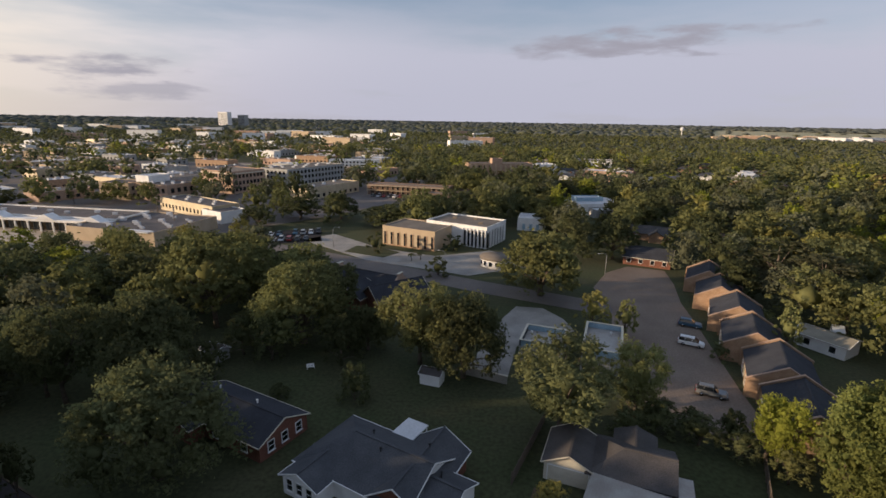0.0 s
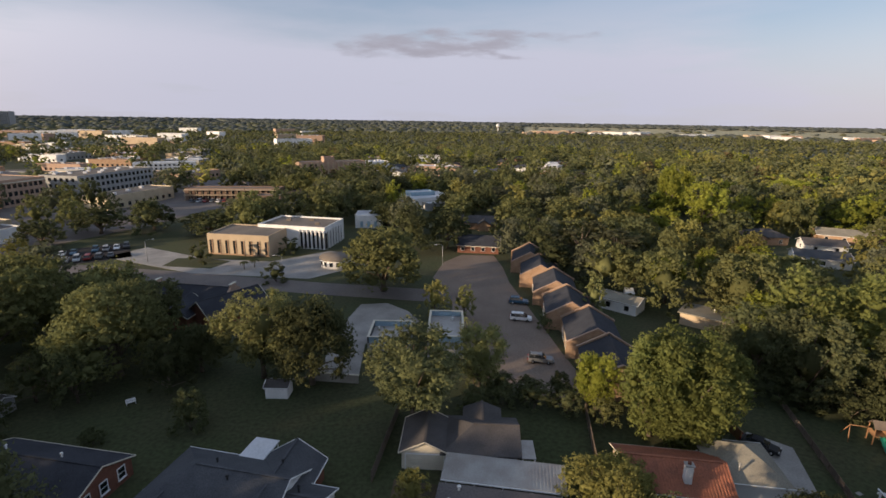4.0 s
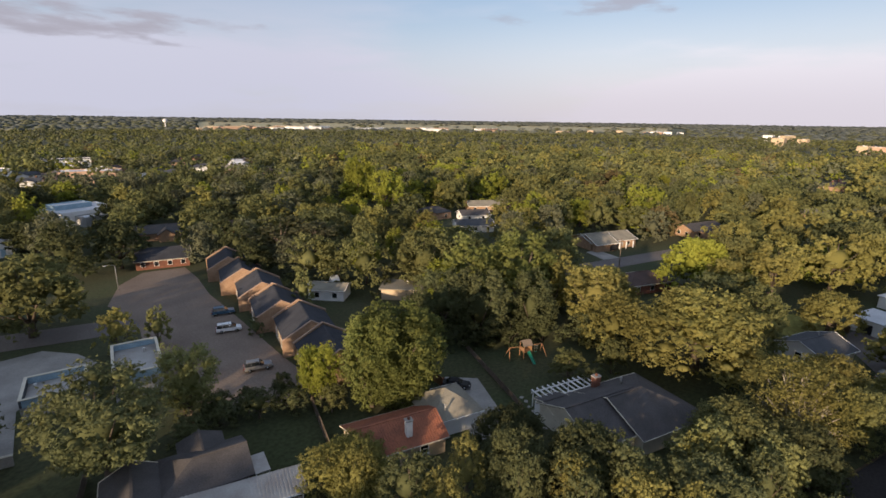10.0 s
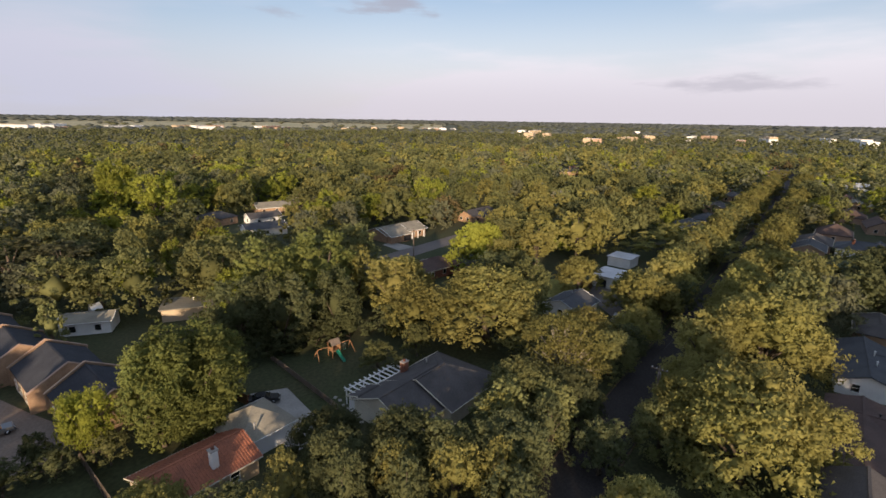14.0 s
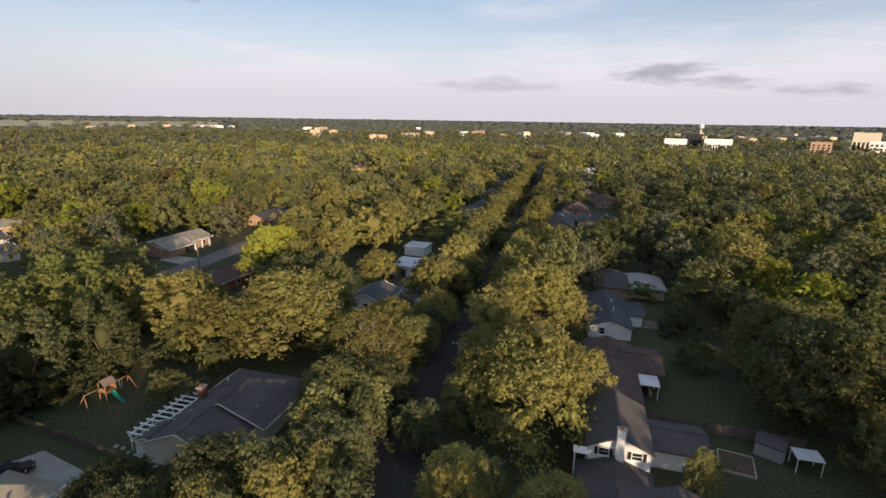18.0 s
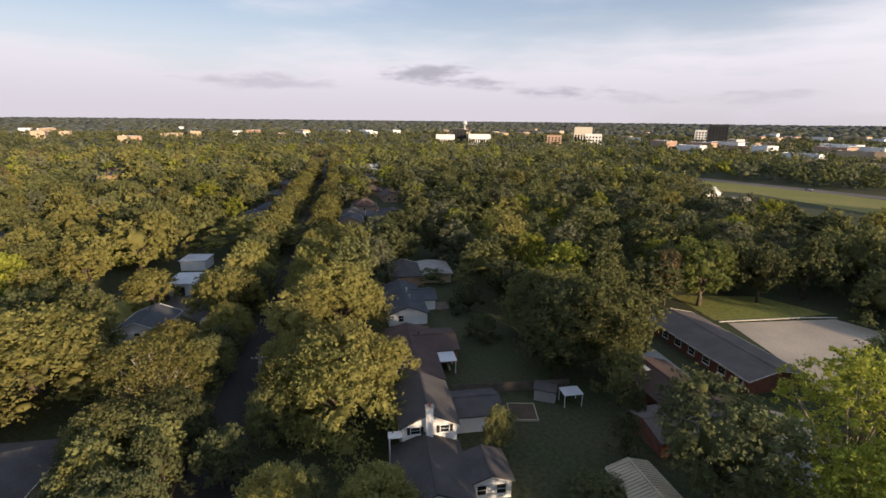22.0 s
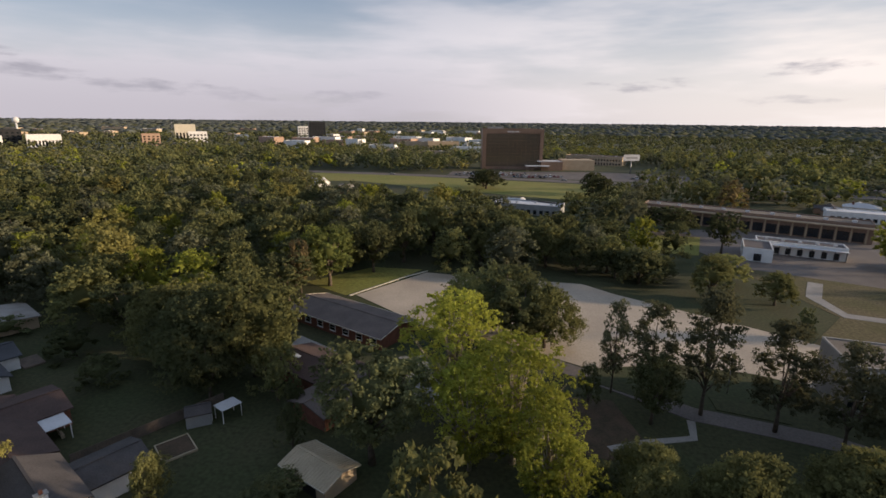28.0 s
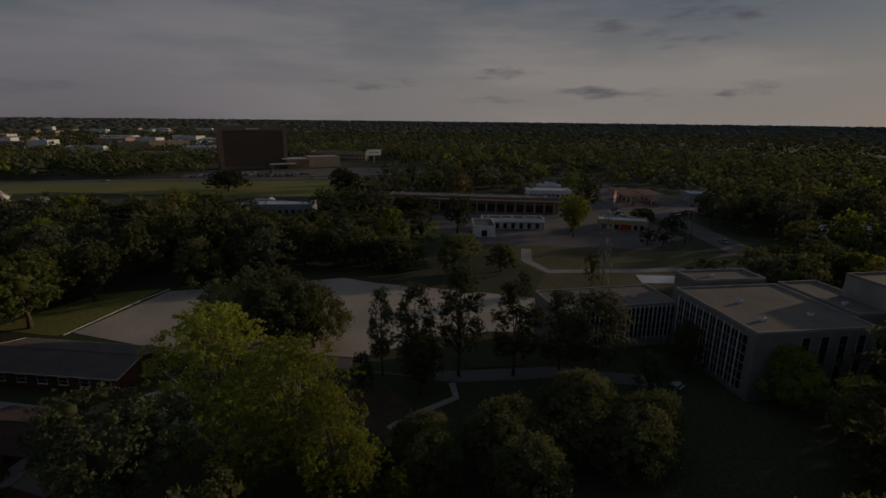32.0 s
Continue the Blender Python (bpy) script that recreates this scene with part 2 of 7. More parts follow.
# warmer copy of the old asphalt: grazing sun is put into the court's colour
COURT = mat("sun_warmed_asphalt", (0.165, 0.125, 0.098), (0.205, 0.16, 0.125), scale=0.12, fine=3, grain=0.2)
CONCRETE = mat("concrete", (0.33, 0.31, 0.28), (0.24, 0.225, 0.205), scale=0.2, fine=4, grain=0.12)
# warm pale paving: stands in for sun that doesn't reach the big lot
LOT = mat("pale_lot_paving", (0.50, 0.42, 0.325), (0.40, 0.335, 0.26), scale=0.08, fine=2.5, grain=0.12)
BRICK = mat("tan_brick", (0.36, 0.24, 0.155), (0.29, 0.185, 0.115), scale=0.9, fine=14, grain=0.22, vary=0.06)
BRICK_R = mat("red_brick", (0.20, 0.085, 0.055), (0.14, 0.06, 0.04), scale=0.9, fine=14, grain=0.25)
BRICK_P = mat("pink_brick", (0.42, 0.29, 0.21), (0.35, 0.235, 0.17), scale=0.4, fine=8, grain=0.15)
STUCCO = mat("tan_stucco", (0.46, 0.36, 0.25), (0.40, 0.31, 0.21), scale=0.3, fine=8, grain=0.08)
WHITE = mat("white_paint", (0.78, 0.77, 0.75), (0.68, 0.67, 0.65), scale=0.5, fine=8, grain=0.05, bump=0.08)
TRIM = mat("cream_trim", (0.62, 0.57, 0.46), (0.54, 0.49, 0.39), scale=0.8, fine=8, grain=0.06, bump=0.08)
GREYWALL = mat("grey_panel", (0.34, 0.34, 0.33), (0.28, 0.28, 0.27), scale=0.3, fine=6, grain=0.08)
SHINGLE = mat("grey_shingles", (0.090, 0.081, 0.078), (0.066, 0.060, 0.058), scale=0.35, fine=7, grain=0.25, bump=0.5)
SHINGLE_B = mat("blue_grey_shingles", (0.078, 0.081, 0.088), (0.058, 0.061, 0.068), scale=0.35, fine=7, grain=0.25, bump=0.5)
SHINGLE_D = mat("dark_shingles", (0.040, 0.042, 0.050), (0.028, 0.030, 0.037), scale=0.35, fine=7, grain=0.3, bump=0.5, vary=0.15)
SHINGLE_S = mat("grey_brown_shingles", (0.150, 0.120, 0.105), (0.115, 0.093, 0.082), scale=0.35, fine=7, grain=0.25, bump=0.5)
SHINGLE_BR = mat("brown_shingles", (0.100, 0.066, 0.055), (0.075, 0.050, 0.043), scale=0.35, fine=7, grain=0.25, bump=0.5)
SHINGLE_T = mat("tan_shingles", (0.27, 0.245, 0.19), (0.21, 0.19, 0.15), scale=0.35, fine=7, grain=0.2, bump=0.5)
FLATROOF = mat("gravel_roof", (0.155, 0.13, 0.105), (0.21, 0.175, 0.14), scale=0.15, fine=4, grain=0.2)
FLATROOF_D = mat("tar_roof", (0.085, 0.075, 0.075), (0.13, 0.115, 0.11), scale=0.12, fine=4, grain=0.2)
FLATROOF_W = mat("white_membrane", (0.62, 0.62, 0.63), (0.50, 0.50, 0.51), scale=0.15, fine=4, grain=0.08)
METAL = mat("galvanised_sheet", (0.42, 0.40, 0.37), (0.33, 0.30, 0.27), rough=0.5, metal=0.35, scale=0.4, fine=6, grain=0.1)
METAL_T = mat("tan_metal_sheet", (0.50, 0.42, 0.29), (0.42, 0.35, 0.24), rough=0.5, metal=0.2, scale=0.4, fine=6, grain=0.1)
TERRA = mat("terracotta_tiles", (0.34, 0.125, 0.07), (0.25, 0.10, 0.06), rough=0.8, scale=0.8, fine=6, grain=0.25)
WOOD = mat("weathered_wood", (0.17, 0.13, 0.10), (0.12, 0.095, 0.075), scale=0.7, fine=10, grain=0.25, bump=0.5)
WOOD_R = mat("cedar_wood", (0.30, 0.16, 0.08), (0.22, 0.12, 0.06), scale=0.7, fine=10, grain=0.25)
GLASS = mat("dark_window_glass", (0.018, 0.022, 0.026), (0.012, 0.014, 0.017), rough=0.06, bump=0, grain=0.02, spec=0.6)
BRONZE = mat("bronze_mirror_glass", (0.17, 0.135, 0.10), (0.14, 0.11, 0.082), rough=0.12, bump=0, grain=0.02, spec=0.9, metal=0.45)
DARK = mat("dark_metal", (0.03, 0.03, 0.032), (0.02, 0.02, 0.022), rough=0.5)
STEEL = mat("grey_steel", (0.30, 0.30, 0.30), (0.24, 0.24, 0.24), rough=0.45, metal=0.5)
RUBBER = mat("tyre_rubber", (0.02, 0.02, 0.02), rough=0.9)
SLIDE = mat("green_plastic", (0.02, 0.22, 0.13), (0.02, 0.18, 0.11), rough=0.4)
RED = mat("red_paint", (0.45, 0.04, 0.03), (0.38, 0.04, 0.03), rough=0.5)
YELLOW = mat("yellow_paint", (0.60, 0.42, 0.06), (0.5, 0.34, 0.05), rough=0.5)
BLUE = mat("pale_blue_panel", (0.30, 0.42, 0.50), (0.25, 0.36, 0.44), rough=0.5)
# brown lifted so the far hotel looks hazed; the haze is in the colour
MAROON = mat("brown_granite", (0.24, 0.16, 0.115), (0.20, 0.13, 0.095), rough=0.5, scale=0.1)


# ---- building blocks ----
def mesh(name, verts, faces, material, smooth=False):
    me = bpy.data.meshes.new(name)
    me.from_pydata([tuple(v) for v in verts], [], faces)
    me.materials.append(material)
    if smooth:
        me.shade_smooth()
    me.update()
    return me


def fast_mesh(name, V, F, material, slots=None):
    """A mesh of triangles from arrays."""
    me = bpy.data.meshes.new(name)
    V, F = np.asarray(V, np.float32), np.asarray(F, np.int32)
    me.vertices.add(len(V))
    me.vertices.foreach_set("co", V.ravel())
    me.loops.add(F.size)
    me.loops.foreach_set("vertex_index", F.ravel())
    me.polygons.add(len(F))
    me.polygons.foreach_set("loop_start", np.arange(0, F.size, 3, dtype=np.int32))
    for m in (material if isinstance(material, (list, tuple)) else [material]):
        me.materials.append(m)
    if slots is not None:
        me.polygons.foreach_set("material_index", np.asarray(slots, np.int32))
    me.update(calc_edges=True)
    return me


def thing(name, x, y, z=0.0, rot=0.0, label="", category="", group="", kind=""):
    ob = new(name)
    ob.empty_display_size = 0.5
    ob.matrix_basis = pose(x, y, z, 0, 0, rot)
    return tagged(ob, label, category, group, kind)


def part(name, me, parent, x=0.0, y=0.0, z=0.0, rot=0.0, label=""):
    ob = new(name, me)
    ob.parent = parent
    ob.matrix_basis = pose(x, y, z, 0, 0, rot)
    if label:
        tagged(ob, label)
    return ob


BOXES = {}


def box_mesh(sx, sy, sz, material, chamfer=0.0):
    key = (round(sx, 3), round(sy, 3), round(sz, 3), material.name, chamfer)
    if key not in BOXES:
        bm = bmesh.new()
        bmesh.ops.create_cube(bm, size=1.0, matrix=Matrix.Translation((0, 0, sz / 2)) @ Matrix.Diagonal((sx, sy, sz, 1)))
        if chamfer:
            bmesh.ops.bevel(bm, geom=bm.edges[:], offset=chamfer, segments=1, affect="EDGES")
        me = bpy.data.meshes.new("box")
        bm.to_mesh(me)
        bm.free()
        me.materials.append(material)
        BOXES[key] = me
    return BOXES[key]


def box(name, parent, material, x, y, z, sx, sy, sz, rot=0.0, chamfer=0.0, label=""):
    """A block standing on z, as a part."""
    return part(name, box_mesh(sx, sy, sz, material, chamfer), parent, x, y, z, rot, label)


def tube_arrays(points, radii, sides=6):
    V, F = [], []
    pts = [Vector(p) for p in points]
    for i, p in enumerate(pts):
        d = (pts[min(i + 1, len(pts) - 1)] - pts[max(i - 1, 0)]).normalized()
        side = d.cross(Vector((0.3, 1, 0.1))).normalized()
        other = d.cross(side)
        for k in range(sides):
            a = 2 * math.pi * k / sides
            V.append(p + radii[i] * (math.cos(a) * side + math.sin(a) * other))
    for i in range(len(pts) - 1):
        for k in range(sides):
            a, b = i * sides + k, i * sides + (k + 1) % sides
            F += [(a, b, b + sides), (a, b + sides, a + sides)]
    n = len(V)
    V += [pts[0], pts[-1]]
    F += [(n, (k + 1) % sides, k) for k in range(sides)]
    F += [(n + 1, n - sides + k, n - sides + (k + 1) % sides) for k in range(sides)]
    return np.array([tuple(v) for v in V]), np.array(F)


def rod(name, parent, material, a, b, r, sides=8, r2=None, label=""):
    V, F = tube_arrays([a, b], [r, r if r2 is None else r2], sides)
    return part(name, fast_mesh(name, V, F, material), parent, label=label)


def shell_mesh(name, planes, thick, material):
    """One closed roof shell: planes that share their corners, given thickness downwards."""
    pts, faces = [], []
    for q in planes:
        f = []
        for v in q:
            for k, w in enumerate(pts):
                if (Vector(v) - Vector(w)).length < 0.01:
                    break
            else:
                k = len(pts)
                pts.append(tuple(v))
            if k not in f:
                f.append(k)
        faces.append(tuple(f))
    n = len(pts)
    edges = {(f[i], f[(i + 1) % len(f)]) for f in faces for i in range(len(f))}
    sides = [(b, a, a + n, b + n) for a, b in edges if (b, a) not in edges]
    V = pts + [(x, y, z - thick) for x, y, z in pts]
    return mesh(name, V, faces + [tuple(k + n for k in reversed(f)) for f in faces] + sides, material)


def slab_mesh(name, polys, thick, material):
    """Thick plates from polygons in space: each polygon is pushed down by thick."""
    V, F = [], []
    for poly in polys:
        n, k = len(poly), len(V)
        V += [tuple(p) for p in poly] + [(p[0], p[1], p[2] - thick) for p in poly]
        F.append(tuple(range(k, k + n)))
        F.append(tuple(reversed(range(k + n, k + 2 * n))))
        F += [(k + i, k + n + i, k + n + (i + 1) % n, k + (i + 1) % n) for i in range(n)]
    me = mesh(name, V, F, material)
    bm = bmesh.new()
    bm.from_mesh(me)
    bmesh.ops.recalc_face_normals(bm, faces=bm.faces[:])
    bm.to_mesh(me)
    bm.free()
    return me


# ---- ground ----
def plain_height(r):
    s = np.clip((r - 2200.0) / 2500.0, 0, 1)
    return 21.0 * s * s * (3 - 2 * s)


radii = np.concatenate([np.linspace(0, 300, 31), np.geomspace(330, 4950, 40)])
ang = np.linspace(0, 2 * math.pi, 181)[:-1]
gv = [(r * math.cos(a), r * math.sin(a), float(plain_height(r))) for r in radii for a in ang]
gf, gi = [], []
for i in range(len(radii) - 1):
    for j in range(180):
        k = (j + 1) % 180
        gf.append((i * 180 + j, (i + 1) * 180 + j, (i + 1) * 180 + k, i * 180 + k))
        gi.append(1 if 1880 < radii[i] < 3300 and 10 < j * 2 < 62 else 2 if radii[i] > 680 else 0)
gm = mesh("ground", gv, gf, GRASS)
gm.materials.append(DRY)
gm.materials.append(SCRUB)
gm.polygons.foreach_set("material_index", gi)
tagged(new("ground", gm), "flat grassy ground that runs out to the horizon", "ground", kind="structure")

CLEAR = []      # outlines that no scattered tree may stand in
FOOT = []       # x, y, radius of built things


def patch(name, pts, material, z, label, category, clear=True, thick=0.12):
    """A paved or planted sheet with a real edge."""
    me = slab_mesh(name, [[(x, y, z) for x, y in pts]], thick, material)
    if clear:
        CLEAR.append(np.array(pts))
    return tagged(new(name, me), label, category, kind="structure")


def strip(name, pts, width, material, z, label, category, clear=True):
    pts = [Vector(p) for p in pts]
    left, right = [], []
    for i, p in enumerate(pts):
        d = (pts[min(i + 1, len(pts) - 1)] - pts[max(i - 1, 0)]).normalized()
        n = Vector((-d.y, d.x)) * width / 2
        left.append(tuple(p + n))
        right.append(tuple(p - n))
    polys = [[(*left[i], z), (*left[i + 1], z), (*right[i + 1], z), (*right[i], z)] for i in range(len(pts) - 1)]
    me = slab_mesh(name, polys, 0.12, material)
    if clear:
        CLEAR.extend(np.array([p[:2] for p in q]) for q in polys)
    return tagged(new(name, me), label, category, kind="structure")


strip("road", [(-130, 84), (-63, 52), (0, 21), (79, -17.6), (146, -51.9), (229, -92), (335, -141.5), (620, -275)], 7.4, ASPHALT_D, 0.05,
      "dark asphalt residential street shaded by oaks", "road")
for off in (-3.85, 3.85):
    nx, ny = 0.435 * off, 0.9 * off
    # the kerb takes the brown of the leaf litter
    strip("kerb", [(-130 + nx, 84 + ny), (-63 + nx, 52 + ny), (nx, 21 + ny), (79 + nx, -17.6 + ny), (229 + nx, -92 + ny), (335 + nx, -141.5 + ny)], 0.25,
          LITTER, 0.15, "dark brown concrete kerb of the residential street", "kerb", clear=False)
strip("road", [(-150, 205), (-62, 168), (-30, 151), (10, 128), (45, 110)], 9, ASPHALT, 0.055, "worn brownish side street beside the offices", "road")
patch("parking_court", [(33, 72), (40, 61), (49, 62), (51.5, 75), (58.5, 105), (61, 117), (66, 132), (69, 145), (59, 149), (50, 142), (42, 128), (42, 112), (37, 98)],
      COURT, 0.06, "worn asphalt court, toned sun-warm brown, in front of the townhouses", "parking lot")
patch("driveway", [(4.2, 79.8), (11.6, 76.6), (15.6, 91), (29.3, 98.8), (28.4, 105.5), (24.9, 112), (18.6, 113), (12, 101), (7.2, 87)], CONCRETE, 0.07,
      "pale concrete drive of the flat-roofed house", "driveway")
patch("parking_lot", [(-52, 178), (-24, 152), (8, 137), (27, 147), (24, 162), (17, 166), (-2, 158), (-21, 167), (-42, 188)], CONCRETE, 0.065,
      "pale concrete forecourt of the office building", "parking lot")
patch("lawn", [(-33, 162), (-19, 155), (-14, 162), (-22, 168), (-30, 170)], GRASS, 0.12, "clipped green lawn before the offices", "lawn", False)
patch("parking_lot", [(-68, 168), (-44, 176), (-50, 197), (-78, 188)], ASPHALT_D, 0.065, "dark asphalt lot full of parked cars", "parking lot")
patch("commercial_paving", [(-215, 168), (-108, 152), (-80, 192), (-48, 228), (-30, 260), (22, 272), (20, 326), (-60, 430), (-150, 490), (-420, 500), (-430, 250)],
      ASPHALT, 0.05, "wide greyish asphalt yards of the shopping district", "pavement", False)
patch("driveway", [(12, 51.5), (18.5, 48), (15.5, 40), (8.5, 43)], LITTER, 0.05, "brown leaf-strewn drive before the garage", "driveway")
patch("driveway", [(66.8, 40.2), (63.8, 45), (59.5, 43.6), (52, 31), (57, 27.5)], CONCRETE, 0.06, "pale concrete drive beside the tiled house", "driveway")
patch("driveway", [(168, 54), (163, 44.5), (157, 48), (163, 56)], CONCRETE, 0.06, "pale concrete drive of the ranch house", "driveway")
strip("road", [(120, 62), (150, 46.5), (182, 31), (230, 8)], 8, ASPHALT, 0.05, "grey side street among the houses", "road")
patch("lawn", [(133, 6), (122, -1), (126, -12), (141, -10)], MEADOW, 0.06, "green lawn behind the houses, coloured as if sunlit", "lawn")
patch("driveway", [(104, -20), (128, -12), (146, -20), (144, -25), (121, -19), (106, -27)], ASPHALT, 0.06, "worn drive between the houses", "driveway")
patch("parking_lot", [(44.5, -114), (31, -137), (15, -136), (-14, -136), (-22, -129), (-50, -112), (-78, -93), (-56, -84), (-41, -90), (-28, -91), (-11, -86), (4, -93), (22, -98)],
      LOT, 0.06, "broad pale concrete parking lot with sunlight put into its tone", "parking lot")
strip("kerb", [(46, -113), (36.5, -130.5), (31, -138.5)], 0.5, TRIM, 0.18, "cream concrete kerb of the lot", "kerb", False)
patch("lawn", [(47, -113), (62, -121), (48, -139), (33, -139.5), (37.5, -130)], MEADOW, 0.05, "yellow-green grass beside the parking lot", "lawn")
strip("service_drive", [(6, -92), (-11, -83), (-26, -74), (-43.6, -70.5), (-60, -62)], 4.0, ASPHALT, 0.08, "grey concrete service drive below the pines", "driveway")
for pts in ([(-11, -85), (-25, -79.5), (-20, -76.5), (-12, -80.5)], [(-30, -80), (-42, -79), (-40, -74), (-30, -76)]):
    patch("lawn", pts, GRASS, 0.12, "small green island of grass in the lot", "lawn", False)
strip("footpath", [(-12, -62.5), (-16.5, -64.8), (-24.3, -67.5), (-25.1, -72)], 1.2, CONCRETE, 0.09, "narrow white concrete footpath", "path", False)
patch("mulch_bed", [(-5, -75), (-14, -75.5), (-17, -66), (-12, -60), (-3, -62)], LITTER, 0.04, "reddish-brown mulch bed under the trees", "garden bed", False)
patch("meadow", [(205, -332), (132, -348), (60, -318), (-28, -290), (-62, -302), (-60, -368), (140, -398), (260, -384)], MEADOW, 0.05, "open yellow-green meadow by the highway", "meadow")
strip("highway", [(520, -480), (215, -405), (60, -398), (-60, -384), (-240, -345)], 16, ASPHALT, 0.07, "grey asphalt highway behind the meadow", "road")
patch("parking_lot", [(75, -410), (-110, -395), (-130, -450), (-60, -470), (76, -440)], ASPHALT, 0.06, "grey hotel parking lot with rows of cars", "parking lot")
patch("vacant_lot", [(-60, -170), (-72, -124), (-56, -104), (-90, -103), (-150, -103), (-152, -125), (-120, -138), (-95, -152)], WEEDS, 0.04,
      "rough weedy brown-green vacant lot", "grass")
strip("lot_track", [(-80, -152), (-73, -138), (-74, -125.5), (-97.5, -119.5), (-122.7, -114.6), (-150, -108)], 3.6, CONCRETE, 0.08, "pale concrete track round the vacant lot", "path")
patch("slab", [(-97.3, -115.2), (-108.9, -110.9), (-103.3, -105.4), (-94, -108.2)], FLATROOF_W, 0.12, "old white concrete slab in the grass", "pavement")
strip("road", [(-128, -20), (-146, -85), (-153, -127), (-166, -165), (-181, -207), (-225, -330), (-240, -420)], 13, ASPHALT, 0.06, "wide grey asphalt avenue", "road")
patch("station_forecourt", [(-64, -164), (-98, -150), (-122, -139), (-148, -150), (-160, -190), (-240, -205), (-225, -290), (-125, -238), (-46, -216)], ASPHALT, 0.045,
      "grey asphalt yard round the petrol station and motel", "pavement")
patch("walled_yard", [(-48.9, -207), (-65, -207), (-56, -177), (-40, -177)], MEADOW, 0.1, "yard between low walls, coloured sunlit yellow", "yard")

# ---- houses ----
def ridge_rods(name, parent, material, pts, w=0.22, t=0.14):
    """Boards along roof edges: one straight square bar for each pair of points."""
    for a, b in pts:
        a, b = Vector(a), Vector(b)
        d = b - a
        m = Matrix.Translation((a + b) / 2) @ d.to_track_quat("X", "Z").to_matrix().to_4x4()
        ob = new(name, box_mesh(d.length, t, w, material))
        ob.parent = parent
        ob.matrix_basis = m @ Matrix.Translation((0, 0, -w * 0.6))


def wing(house, x, y, rot, L, W, eave, ridge, roof, wall, trim=None, hips=(False, False), over=0.5, ribs=0.0, base=0.0):
    """A block of a house with a pitched roof, its ridge along the local x. hips: is the end at -x, +x hipped."""
    FOOT.append((*(house.matrix_basis @ Vector((x, y, 0))).xy, 0.42 * math.hypot(L, W)))
    rt = Matrix.Rotation(radians(rot), 4, "Z")
    rt.translation = (x, y, 0)
    hl, hw, s = L / 2, W / 2, (ridge - eave) / (W / 2)
    ez, ex, ey = eave - over * s, hl + over, hw + over
    r0 = -ex if not hips[0] else -max(0.02, ex - ey)
    r1 = ex if not hips[1] else max(0.02, ex - ey)
    A, B, C, D = (-ex, -ey, ez), (ex, -ey, ez), (ex, ey, ez), (-ex, ey, ez)
    P, Q = (r0, 0, ridge), (r1, 0, ridge)
    planes = [[A, B, Q, P], [C, D, P, Q]]
    if hips[0]:
        planes.append([D, A, P])
    if hips[1]:
        planes.append([B, C, Q])
    if abs(r1 - r0) < 0.1:
        planes = [[A, B, P], [B, C, P], [C, D, P], [D, A, P]]
    lifted = [[(p[0], p[1], p[2] + 0.2) for p in q] for q in planes]
    holder = part("roof", shell_mesh("roof", lifted, 0.2, roof), house)
    holder.matrix_basis = rt
    w = [(-hl, -hw), (hl, -hw), (hl, hw), (-hl, hw)]
    V = [(*p, base - 0.1) for p in w] + [(*p, eave) for p in w]
    F = [(0, 1, 5, 4), (2, 3, 7, 6), (3, 2, 1, 0)]
    V += [(-hl, 0, ridge - 0.02 if not hips[0] else eave), (hl, 0, ridge - 0.02 if not hips[1] else eave)]
    F += [(1, 2, 6, 9, 5), (3, 0, 4, 8, 7), (4, 5, 9, 8), (6, 7, 8, 9)]
    body = part("wall", mesh("wall", V, F, wall), house)
    body.matrix_basis = rt
    if trim:
        bars = []
        for i, sx in ((0, -1), (1, 1)):
            if not hips[i]:
                bars += [((sx * (ex + 0.05), -ey, ez + 0.2), (sx * (ex + 0.05), 0, ridge + 0.2)), ((sx * (ex + 0.05), 0, ridge + 0.2), (sx * (ex + 0.05), ey, ez + 0.2))]
        bars += [((-ex, -ey - 0.05, ez + 0.16), (ex, -ey - 0.05, ez + 0.16)), ((-ex, ey + 0.05, ez + 0.16), (ex, ey + 0.05, ez + 0.16))]
        for a, b in bars:
            ridge_rods("fascia_board", house, trim, [(rt @ Vector(a), rt @ Vector(b))], 0.15, 0.08)
    cap = [(rt @ Vector((r0, 0, ridge + 0.24)), rt @ Vector((r1, 0, ridge + 0.24)))]
    if (r1 - r0) > 0.5:
        ridge_rods("ridge_cap", house, roof, cap, 0.1, 0.3)
    if ribs:
        n = int(L / ribs)
        for i in range(n + 1):
            xx = -ex + i * 2 * ex / n
            bars = []
            for sy in (-1, 1):
                a, b = Vector((xx, sy * ey, ez + 0.23)), Vector((xx, 0, ridge + 0.23))
                bars.append((rt @ a, rt @ b))
            ridge_rods("roof_rib", house, roof, bars, 0.10, ribs * 0.42)
    return rt


